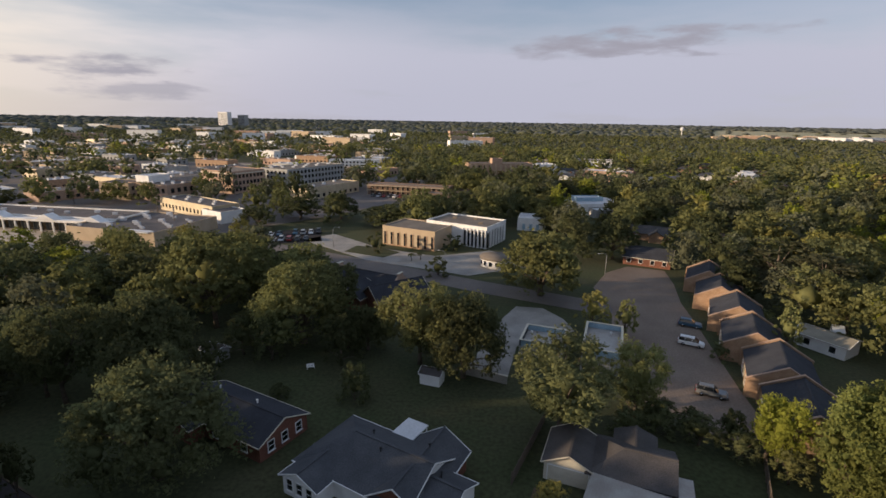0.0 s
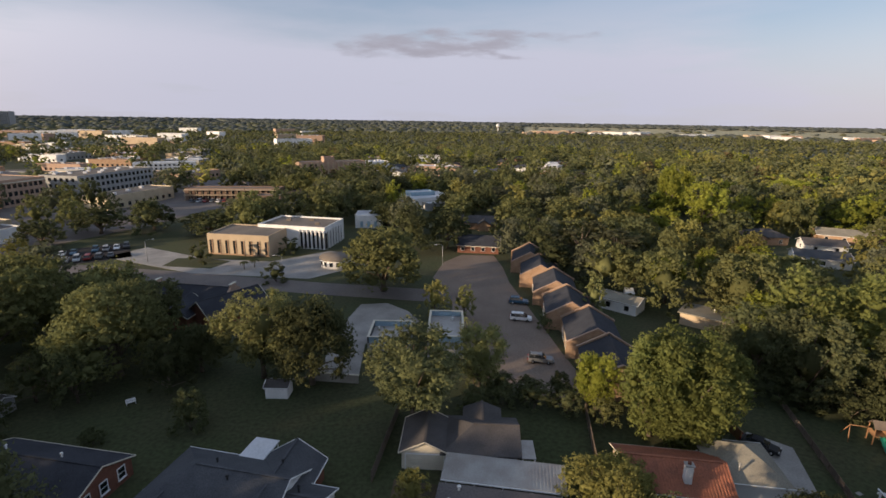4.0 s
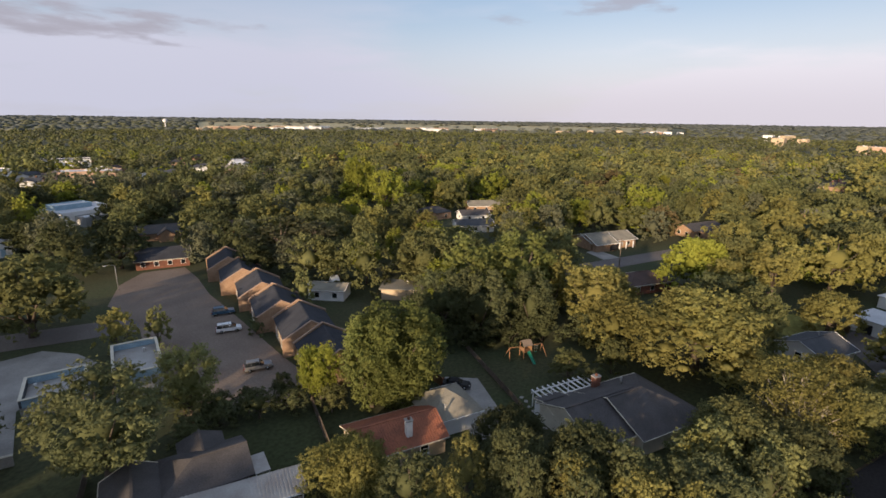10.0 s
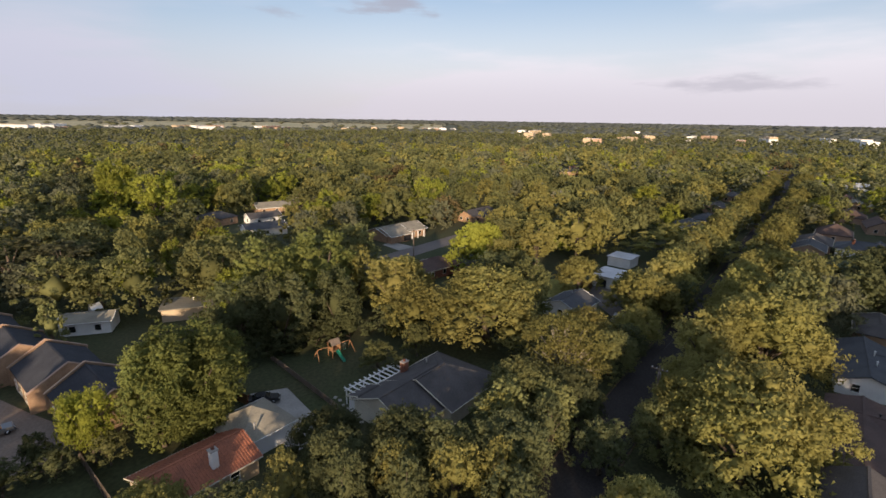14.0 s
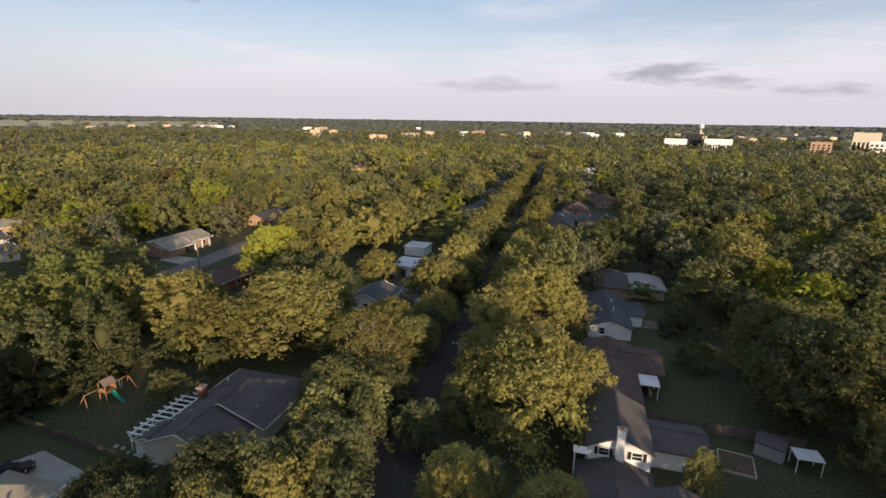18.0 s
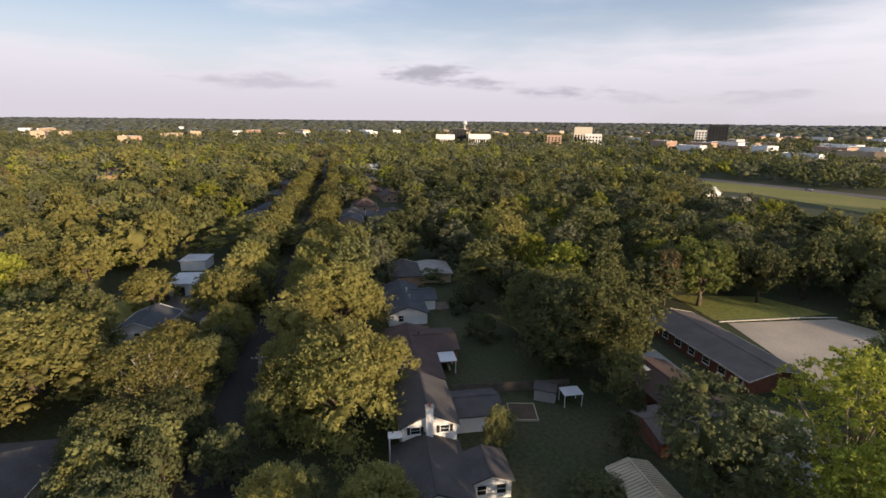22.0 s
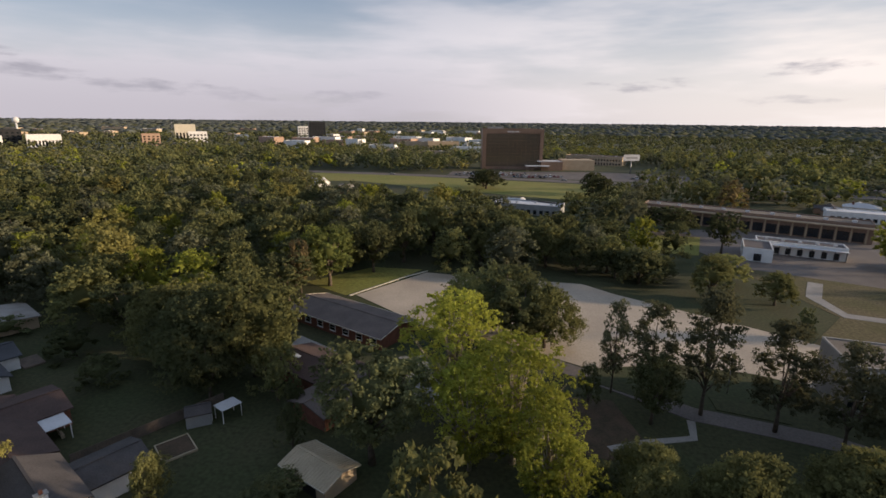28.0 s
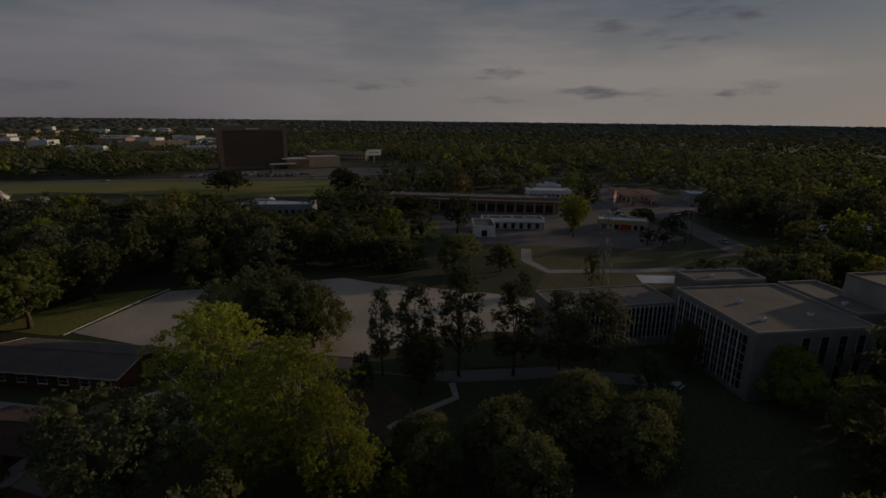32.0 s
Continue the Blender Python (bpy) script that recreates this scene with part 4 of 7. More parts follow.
h = house(67, 153.2, -27, "low dark-roofed townhouse closing the end of the court", "townhouse", "townhouse")
# dark red brick here stands in for shade on the front
rt = wing(h, 0, 0, 0, 14, 9, 2.7, 5.2, SHINGLE_D, BRICK_R, TRIM)
row_of_windows(h, rt, 14, 9, 0.9, 3, "-")

# flat-roofed house with tall parapets
h = house(30, 86.5, -20, "flat-roofed modern house with pale blue-grey parapets", "house", "house")
for (x, y, L, W, z) in ((1.2, 0.4, 7.0, 13, 3.4), (-9.6, -2.6, 8.0, 8.0, 3.2)):
    box("wall", h, GREYWALL, x, y, -0.1, L, W, z - 0.1)
    box("roof", h, METAL, x, y, z - 0.2, L - 0.7, W - 0.7, 0.25)
    for sx in (-1, 1):
        box("parapet", h, SHINGLE_B, x + sx * (L / 2 - 0.15), y, z - 0.1, 0.3, W, 1.2)
        box("parapet", h, BLUE, x, y + sx * (W / 2 - 0.15), z - 0.1, L - 0.6, 0.3, 1.2)
        box("parapet_cap", h, TRIM, x + sx * (L / 2 - 0.15), y, z + 1.1, 0.45, W + 0.1, 0.1)
        box("parapet_cap", h, TRIM, x, y + sx * (W / 2 - 0.15), z + 1.1, L - 0.75, 0.45, 0.1)
    FOOT.append((*(h.matrix_basis @ Vector((x, y, 0))).xy, 5))
for p in ((-12.2, -1.0, 3.6), (2.5, 4.0, 3.7)):
    vent(h, *p, WHITE, 0.22, 0.3)
w = thing("garden_wall", 7.9, 78.0, 0, -25, "low pale concrete garden wall", "wall")
box("wall_body", w, CONCRETE, 0, 0, 0, 8.4, 0.3, 1.5)
box("wall_cap", w, TRIM, 0, 0, 1.5, 8.6, 0.4, 0.1)
# brick hall with steep dark roofs and brick end gables
h = house(-15.5, 118, -27, "large brick hall with steep dark roofs and stepped brick gables", "brick_hall", "building")
rt = wing(h, -3, 0, 0, 18, 11, 3.2, 6.4, SHINGLE_D, BRICK_R, None, (False, False), 0.1)
rt2 = wing(h, 7, -3, 62, 14, 9, 3.2, 6.2, SHINGLE_D, BRICK_R, TRIM, (False, False), 0.4)
wing(h, -2, -7, 90, 8, 8, 3.2, 5.6, SHINGLE_D, BRICK_R, TRIM, (False, False), 0.3)
for sx in (-12.2, 6.2):
    V = []
    for xx in (sx - 0.25, sx + 0.25):
        V += [(xx, -5.8, 0), (xx, 5.8, 0), (xx, 5.8, 3.6), (xx, 1.0, 6.8), (xx, 1.0, 7.5), (xx, -1.0, 7.5), (xx, -1.0, 6.8), (xx, -5.8, 3.6)]
    F = [tuple(reversed(range(8))), tuple(range(8, 16))] + [(j, (j + 1) % 8, (j + 1) % 8 + 8, j + 8) for j in range(8)]
    part("gable_wall", mesh("gable_wall", V, F, BRICK_P), h)
    ridge_rods("coping", h, TRIM, [((sx, -1.1, 7.55), (sx, 1.1, 7.55))], 0.14, 0.6)
row_of_windows(h, rt, 18, 11, 1.0, 4, "-", 1.0, 1.7)
h = house(-1.2, 76.6, -20, "small white-fronted garden hut with a grey roof", "garden_hut", "shed")
wing(h, 0, 0, 0, 3.6, 2.6, 1.9, 2.5, SHINGLE, WHITE, WHITE, (False, False), 0.2)
h = house(-42, 84, -28, "small open-fronted garden hut with a white roof edge", "garden_hut", "shed")
wing(h, 0, 0, 0, 4.0, 3.2, 2.0, 2.7, SHINGLE, GREYWALL, WHITE, (False, False), 0.2)

# more houses showing between the crowns: place and sort of roof
HOUSE_SORTS = {"g": (SHINGLE, BRICK, "grey-roofed brick house half hidden among trees"), "b": (SHINGLE_B, WHITE, "white house with a blue-grey roof among trees"), "r": (SHINGLE_BR, BRICK_P, "brick house with a brown roof among trees"), "t": (SHINGLE_T, BRICK, "tan brick house with a pale brown roof among trees"), "w": (FLATROOF_W, WHITE, "pale house with a bright roof among trees")}
VIEW_HOUSES = ((117, 411, "g"), (99, 394, "b"), (182, 384, "b"), (82, 189, "g"), (228, 118, "t"), (177, 134, "g"), (258, 416, "w"), (180, 542, "g"), (96, 460, "t"), (150, 382, "b"), (270, 510, "g"), (292, -8, "t"), (457, -27, "r"), (317, -108, "g"), (235, -71, "b"), (470, -190, "g"), (219, 30, "g"), (263, 434, "w"), (239, -140, "r"), (190, -110, "b"), (436, -19, "g"), (455, -184, "g"), (392, -210, "w"), (304, -164, "t"), (498, -202, "g"), (148, -314, "w"), (117, -290, "t"), (11, -260, "w"), (-3, -251, "g"), (-146, -277, "g"), (-166, -289, "w"), (111, 437, "b"), (125, 393, "g"), (167, 446, "r"), (169, 391, "b"), (228, 467, "g"), (217, 407, "b"), (223, 376, "t"), (279, 439, "g"), (106, 529, "t"), (236, 338, "r"))
hr = random.Random(21)
for x, y, k in VIEW_HOUSES:
    roof, wall, words = HOUSE_SORTS[k]
    L, W, e = hr.uniform(12, 18), hr.uniform(8.5, 11), hr.uniform(2.7, 3.2)
    ridge = e + hr.uniform(1.5, 2.6)
    h = house(x, y, -27 + hr.choice((0, 0, 90)) + hr.uniform(-6, 6), words)
    hip = hr.random() < 0.45
    rt = wing(h, 0, 0, 0, L, W, e, ridge, roof, wall, None, (hip, hip))
    wing(h, L * hr.uniform(-0.3, 0.3), -W * 0.35, 90, W * 0.9, hr.uniform(5, 7), e - 0.1, ridge - hr.uniform(0.3, 0.9), roof, wall, None, (False, False))
    for i in range(2):
        window(h, rt, -L / 2 - 0.04, (i - 0.5) * 3.6, 0.9, -90)
        window(h, rt, (i - 0.5) * L * 0.62, -W / 2 - 0.04, 0.9, 0)
    if hr.random() < 0.5:
        chimney(h, BRICK_R, L * 0.25, W * 0.2, e, ridge + 0.9)
    d = math.hypot(x, y)
    for back in range(8, int(0.2 * d) + 8, 8):
        FOOT.append((x * (1 - back / d), y * (1 - back / d), 4.0))

# gardens kept open before the houses that show between the trees
for x, y, q in ((-15.5, 118, 11), (-3, 112, 6), (177, 55, 9), (135.5, 31, 7), (211, 127, 7), (168, 106, 7), (113, -7.6, 5), (137.5, -19.8, 5), (158.5, -25.5, 5), (78.8, 92, 4), (94, -58.2, 7), (111, -77, 7),
                (200, -98, 6), (218, -113, 6), (188, -91, 6), (38.6, -95, 9), (36, -72.5, 5), (187, 118, 5), (90.8, 77.8, 3), (77, 247, 10), (38.5, 205, 5), (-19, 293, 16), (45, 398, 12), (-8.2, 175.6, 8), (9.4, 182, 7), (67, 153, 6), (178.4, 182.2, 7), (165.9, 152, 7)):
    d = math.hypot(x, y)
    for back in (9, 18, 27, 36):
        FOOT.append((x * (1 - back / d), y * (1 - back / d), q))
CLEAR.append(np.array([(-5, -88), (-45, -68), (-82, -92), (-64, -130), (-30, -136)]))
CLEAR.append(np.array([(-56, 150), (-38, 124), (0, 104), (18, 110), (44, 112), (62, 142), (34, 150), (20, 168), (-36, 176)]))
CLEAR.append(np.array([(104, 38), (108, 16), (188, 26), (182, 66)]))
CLEAR.append(np.array([(-100, 150), (-20, 150), (-20, 186), (-60, 202), (-100, 196)]))
CLEAR.append(np.array([(-60, 232), (20, 222), (22, 286), (-55, 296)]))
CLEAR.append(np.array([(105, -242), (-22, -232), (-60, -420), (210, -410)]))
CLEAR.append(np.array([(60, -395), (-95, -395), (-125, -545), (62, -545)]))
CLEAR.append(np.array([(-84, -132), (-118, -112), (-245, -240), (-165, -240)]))
CLEAR.append(np.array([(-52, -100), (-160, -94), (-178, -150), (-62, -172)]))

# ---- offices, shops and the far town ----
def block(b, x, y, L, W, z0, z1, wall, roof, rot=0.0, parapet=0.5, cap=None):
    """A flat-roofed block: walls, sunk roof, parapet with a coping."""
    FOOT.append((*(b.matrix_basis @ Vector((x, y, 0))).xy, 0.45 * math.hypot(L, W)))
    rt = pose(x, y, 0, 0, 0, rot)
    box("wall", b, wall, x, y, z0 - (0.1 if z0 == 0 else 0), L, W, z1 - z0 + (0.1 if z0 == 0 else 0), rot)
    part("roof", box_mesh(L - 0.6, W - 0.6, 0.08, roof), b).matrix_basis = rt @ pose(0, 0, z1)
    if math.hypot(*b.matrix_basis.translation.xy) > 255:
        ring = [(sx * (L / 2 - q), sy * (W / 2 - q), zz) for q in (0, 0.3) for zz in (0, parapet) for sx, sy in ((-1, -1), (1, -1), (1, 1), (-1, 1))]
        F = [f for i in range(4) for j in ((i + 1) % 4,) for f in ((i, j, j + 4, i + 4), (j + 8, i + 8, i + 12, j + 12), (i + 4, j + 4, j + 12, i + 12))]
        part("parapet", mesh("parapet", ring, F, cap or wall), b).matrix_basis = rt @ pose(0, 0, z1 + 0.001)
        return rt
    for sx, sy, lx, ly in ((0, 1, L, 0.3), (0, -1, L, 0.3), (1, 0, 0.3, W - 0.6), (-1, 0, 0.3, W - 0.6)):
        o = part("parapet", box_mesh(lx, ly, parapet, cap or wall), b)
        o.matrix_basis = rt @ pose(sx * (L / 2 - 0.15), sy * (W / 2 - 0.15), z1 + 0.001)
    return rt


def panes(b, rt, L, W, zs, h, w, step, faces, glass=None, rim=None, inset=1.2):
    """Rows of single windows on the chosen faces: front (-y), back (+y), left (-x), right (+x)."""
    for f in faces:
        run, off, turn = {"f": (L, -W / 2, 0), "b": (L, W / 2, 180), "l": (W, -L / 2, -90), "r": (W, L / 2, 90)}[f]
        n = max(1, int((run - 2 * inset) / step))
        base = b.matrix_basis.translation
        for z in zs:
            if math.hypot(base.x, base.y) > 255:
                V, F = [], []
                for i in range(n):
                    u = -run / 2 + inset + (i + 0.5) * (run - 2 * inset) / n
                    k = len(V)
                    V += [(u + sx * w / 2, sy * 0.06, sz * h) for sx in (-1, 1) for sy in (-1, 1) for sz in (0, 1)]
                    F += [tuple(k + q for q in f4) for f4 in ((0, 1, 3, 2), (4, 6, 7, 5), (0, 4, 5, 1), (2, 3, 7, 6), (1, 5, 7, 3), (0, 2, 6, 4))]
                o = tagged(part("glazing", mesh("glazing", V, F, glass or GLASS), b), kind="stuff")
                x, y = (0, off) if f in "fb" else (off, 0)
                o.matrix_basis = rt @ pose(x, y, z, 0, 0, turn)
                continue
            for i in range(n):
                u = -run / 2 + inset + (i + 0.5) * (run - 2 * inset) / n
                x, y = (u, off - 0.03 if f == "f" else off + 0.03) if f in "fb" else (off - 0.03 if f == "l" else off + 0.03, u)
                o = part("window", box_mesh(w, 0.12, h, glass or GLASS), b)
                o.matrix_basis = rt @ pose(x, y, z, 0, 0, turn)
                if rim:
                    part("window_frame", box_mesh(w + 0.25, 0.08, 0.16, rim), o, 0, -0.06, -0.16)


def unit_on_roof(b, x, y, z, s=1.0, material=None):
    u = box("air_handler", b, material or FLATROOF_W, x, y, z, 2.2 * s, 1.5 * s, 1.2 * s, 15, 0.06)
    if math.hypot(*b.matrix_basis.translation.xy) < 130:
        rod("fan_ring", u, DARK, (0, 0, 1.2 * s), (0, 0, 1.28 * s), 0.5 * s, 10)


def building(name, x, y, rot, label, category="building", group=""):
    return thing(name, x, y, 0, rot, label, category, group)


# tan and white office pair
o = building("office_building", -8.2, 175.6, -27, "tan two-part office block with slit windows and a gravel roof")
rt = block(o, 0, 0, 21.4, 15.6, 0, 6.6, STUCCO, FLATROOF, 0, 0.4, STUCCO)
for i in range(8):
    xx = -9.6 + i * 2.75
    box("window", o, GLASS, xx, -7.83, 0.5, 0.75, 0.12, 4.4)
    box("window_reveal", o, BRICK, xx + 0.6, -7.86, 0.3, 0.3, 0.2, 4.8)
box("brick_band", o, BRICK, 0, -7.84, 0.0, 21.2, 0.1, 0.45)
o = building("office_building", 9.4, 182.0, -30, "white office block with tall fins and dark glass")
rt = block(o, 0, 0, 25, 17, 0, 7.2, WHITE, FLATROOF, 0, 0.6, WHITE)
for i in range(7):
    xx = 3.2 + i * 1.5
    box("glass_bay", o, GLASS, xx + 0.75, -8.52, 0.3, 0.85, 0.12, 5.6)
    box("fin", o, WHITE, xx, -8.8, 0, 0.3, 0.6, 6.6)
for i in range(6):
    box("glass_bay", o, GLASS, 12.53, -6.5 + i * 2.4, 0.3, 0.12, 1.0, 5.6)
    box("fin", o, WHITE, 12.8, -7.8 + i * 2.4, 0, 0.6, 0.3, 6.6)
for p in ((-6, 2), (2, 4), (7, -2)):
    unit_on_roof(o, *p, 7.25, 0.7, FLATROOF)
o = building("low_annex", 17.5, 148.5, -27, "low curved white annex with a flat roof", "building")
V, F = tube_arrays([(0, 0, -0.1), (0, 0, 2.6)], [5.0, 5.0], 20)
part("drum_wall", fast_mesh("drum_wall", V, F, WHITE), o)
V, F = tube_arrays([(0, 0, 2.6), (0, 0, 2.95)], [5.4, 5.4], 20)
part("drum_roof", fast_mesh("drum_roof", V, F, FLATROOF), o)
for a in range(8):
    box("window", o, GLASS, 5.0 * math.cos(a * 0.4 - 2.4), 5.0 * math.sin(a * 0.4 - 2.4), 0.8, 0.1, 1.0, 1.3, math.degrees(a * 0.4 - 2.4))
FOOT.append((17.5, 148.5, 6))
o = building("white_shop", 38.5, 205, -15, "small white shop with blue doors among trees")
rt = block(o, 0, 0, 11, 12, 0, 4.8, WHITE, FLATROOF_W)
panes(o, rt, 11, 12, (0.4,), 2.4, 1.2, 2.4, "f", BLUE)
o = building("white_warehouse", 77, 247, 8, "white low warehouse with a pale blue stepped roof")
rt = block(o, 0, 0, 23, 20, 0, 5.2, WHITE, FLATROOF_W)
rt = block(o, 2, -14, 18, 8, 0, 3.6, GREYWALL, FLATROOF_W)
rt = block(o, -2, 4, 14, 8, 5.2, 6.8, BLUE, FLATROOF_W)
panes(o, pose(2, -14, 0), 18, 8, (0.6,), 1.8, 1.6, 3.0, "f")

# glass-walled office by the big lot
o = building("glass_office", -82.0, -61.8, -10, "three-storey concrete office with dark gridded glass walls")
L, W, H = 22, 22, 11.8
rt = block(o, 0, 0, L, W, 0, H, CONC_D, FLATROOF, 0, 0.4, CONCRETE)
for i in range(20):
    yy = -8.75 + i * 0.92
    for j in range(6):
        box("pane", o, GLASS, L / 2 + 0.03, yy, 1.2 + j * 1.62, 0.1, 0.80, 1.52)
    box("mullion", o, WHITE if i % 2 == 0 else CONCRETE, L / 2 + 0.12, yy - 0.46, 0.9, 0.26, 0.11, 10.2)
for j in range(7):
    box("transom", o, CONCRETE, L / 2 + 0.1, 0, 1.06 + j * 1.62, 0.16, 18.6, 0.12)
for xx in (-8, -4.6, -1.2, 2.2):
    for j in range(6):
        box("pane", o, GLASS, xx, W / 2 + 0.03, 1.2 + j * 1.62, 1.4, 0.1, 1.46)
    for sx in (-0.8, 0.8):
        box("mullion", o, CONCRETE, xx + sx, W / 2 + 0.1, 0.9, 0.14, 0.22, 10.2)
rt = block(o, -2.6, -16.5, 16, 7, 0, 12.3, CONC_D, FLATROOF, 0, 0.5, CONCRETE)
rt = block(o, -27, 0.5, 13, 11, 0, 15.6, CONCRETE, FLATROOF, 0, 0.5, CONC_D)
for i in range(22):
    box("wall_rib", o, CONCRETE, -33.2 + i * 0.6, 6.05, 11.6, 0.2, 0.14, 4.0)
rt = block(o, -18, -4, 9, 18, 0, 11.4, CONC_D, FLATROOF, 0, 0.5, CONCRETE)
for p in ((4, -2, 11.9), (-4, 5, 11.9), (6, 6, 11.9), (0, -16, 12.4), (-16, 0, 11.5)):
    unit_on_roof(o, *p, 0.5)
w2 = building("glass_office_wing", -61.5, -81.3, -7, "two-storey office wing with dark gridded glass and a gravel roof")
rt = block(w2, 0, 0, 26, 11, 0, 8.8, CONC_D, FLATROOF, 0, 0.3, CONCRETE)
for i in range(26):
    xx = -12.0 + i * 0.96
    for j in range(4):
        box("pane", w2, GLASS, xx, 5.53, 2.0 + j * 1.6, 0.84, 0.1, 1.5)
    box("mullion", w2, WHITE, xx - 0.48, 5.62, 1.8, 0.1, 0.26, 6.8)
for j in range(5):
    box("transom", w2, CONCRETE, 0, 5.6, 1.86 + j * 1.6, 25, 0.16, 0.12)
for i in range(6):
    box("column", w2, CONCRETE, -11 + i * 4.4, 5.72, 0, 0.4, 0.4, 1.9)
for p in ((-6, 1, 8.9), (3, -2, 8.9)):
    unit_on_roof(w2, *p, 0.5)

# motel, long hall, petrol station and shop
o = building("motel", -91, -187, -18, "low whitish motel wing round a grey yard")
rt = block(o, 0, 0, 26, 8, 0, 4.0, WHITE, FLATROOF_D)
panes(o, rt, 26, 8, (0.3,), 2.2, 1.5, 3.2, "b")
for i in range(9):
    box("post", o, DARK, -12.5 + i * 3.1, 5.2, 0, 0.2, 0.2, 3.4)
box("walkway_roof", o, FLATROOF_W, 0, 5.0, 3.4, 26, 2.2, 0.16)
rt = block(o, 13.2, 11.5, 8.5, 15, 0, 4.0, WHITE, FLATROOF_D)
panes(o, rt, 8.5, 15, (0.3,), 2.4, 2.2, 3.4, "l")
panes(o, rt, 8.5, 15, (0.3,), 2.4, 2.2, 3.4, "b")
for i in range(5):
    unit_on_roof(o, -10 + i * 5, 0, 4.1, 0.45)
o = building("long_hall", -90, -231, -24, "long maroon-brown hall with pale columns and a flat roof")
rt = block(o, 0, 0, 84, 12, 0, 7.2, MAROON, FLATROOF)
for i in range(18):
    box("column", o, STUCCO, -40 + i * 4.7, 6.3, 0, 0.5, 0.6, 6.0)
    box("shop_window", o, GLASS, -37.6 + i * 4.7, 6.04, 0.6, 3.6, 0.1, 3.6)
box("canopy", o, STUCCO, 0, 7.0, 6.0, 84, 2.2, 0.5)
for i in range(9):
    unit_on_roof(o, -36 + i * 9, 1, 7.3, 0.7)
o = building("petrol_station", -190, -233, 68, "petrol station canopy with red and cream edges over pumps")
for yy, Lc in ((-6, 32), (6, 26)):
    box("canopy", o, METAL_T, 0, yy, 4.9, Lc, 9.5, 0.9)
    box("canopy_stripe", o, RED, 0, yy - 4.78, 5.1, Lc, 0.06, 0.4)
    box("canopy_top", o, BRICK_R, 0, yy, 5.8, Lc - 0.8, 8.7, 0.06)
    for i in range(4):
        box("column", o, WHITE, -Lc / 2 + 3 + i * (Lc - 6) / 3, yy, 0, 0.5, 0.5, 4.9)
        box("pump", o, RED, -Lc / 2 + 3 + i * (Lc - 6) / 3, yy + 1.6, 0, 0.6, 0.9, 1.7)
FOOT.append((-190, -233, 18))
o = building("corner_shop", -136, -173, -32, "low shop with yellow and red fronts")
rt = block(o, 0, 0, 20, 9, 0, 3.8, STUCCO, FLATROOF_W)
box("yellow_front", o, YELLOW, 3, 4.6, 2.6, 10, 0.2, 1.0)
box("red_front", o, RED, -1, 4.58, 0.2, 4, 0.16, 2.2)
panes(o, rt, 20, 9, (0.4,), 1.9, 1.6, 2.4, "b")
o = building("white_diner", -150, -262, -20, "white flat-roofed diner behind trees")
rt = block(o, 0, 0, 26, 12, 0, 4.2, WHITE, FLATROOF_W)
panes(o, rt, 26, 12, (0.6,), 1.8, 1.6, 2.6, "b")
for i, (x, y, L, W, z, wall, roof, words) in enumerate((
        (-232, -222, 26, 14, 5, GREYWALL, FLATROOF_W, "grey shop with a pale roof by the avenue"),
        (-262, -205, 30, 12, 4.5, MAROON, FLATROOF_D, "dark low shop across the avenue"),
        (-205, -128, 26, 16, 5, WHITE, FLATROOF_W, "white flat-roofed store by the avenue"),
        (-290, -180, 30, 14, 4.5, BLUE, FLATROOF_W, "blue-fronted low store across the avenue"),
        (5, -247, 36, 13, 4.6, GREYWALL, FLATROOF_W, "grey apartment block with a pale cluttered roof"),
        (-130, -330, 30, 16, 5, STUCCO, FLATROOF, "tan store behind the trees"),
        (-60, -560, 60, 20, 9, STUCCO, SHINGLE_BR, "tan inn with a reddish roof"))):
    o = building("store", x, y, -20 + 7 * (i % 3), words)
    rt = block(o, 0, 0, L, W, 0, z, wall, roof)
    panes(o, rt, L, W, (0.5,) if z < 8 else (0.8, 4.6), 2.0, 1.6, 3.0, "bf")
    for j in range(4):
        unit_on_roof(o, -L * 0.36 + j * L * 0.24, 1.5 - (j % 2) * 3, z + 0.1, 0.6)

# hotel tower of bronze glass in a brown granite frame
o = building("hotel_tower", 26, -480, 11, "ten-storey hotel slab of bronze glass in a brown granite frame")
rt = block(o, 0, -2, 57, 18, 0, 37, MAROON, FLATROOF_D)
for i in range(12):
    for j in range(10):
        box("pane", o, BRONZE, -22.9 + i * 4.16, 7.06, 3.0 + j * 3.0, 4.04, 0.14, 2.88)
box("side_pier", o, MAROON, -26.9, 6.6, 0, 3.2, 2.6, 37.4)
box("side_pier", o, MAROON, 26.9, 6.6, 0, 3.2, 2.6, 37.4)
box("top_beam", o, MAROON, 0, 6.9, 33.4, 50.4, 2.0, 4.0)
for i in range(9):
    box("sign_bar", o, WHITE, -5 + i * 1.25, 7.98, 34.2, 0.8, 0.1, 1.3)
box("penthouse", o, GREYWALL, 16, -2, 37.1, 14, 8, 2.0)
box("low_lobby", o, MAROON, -36, 4, 0, 20, 22, 8.0)
box("lobby_roof", o, FLATROOF_W, -34, 6, 8.0, 22, 16, 0.6)
box("entrance_canopy", o, FLATROOF_W, -22, 17, 4.2, 22, 8, 0.7)
for xx in (-32, -27, -17, -12):
    box("canopy_column", o, MAROON, xx, 20, 0, 0.8, 0.8, 4.2)
box("annex", o, STUCCO, -62, 0, 0, 30, 20, 9.5)
FOOT += [(26, -480, 32), (-10, -480, 20), (-36, -480, 20)]

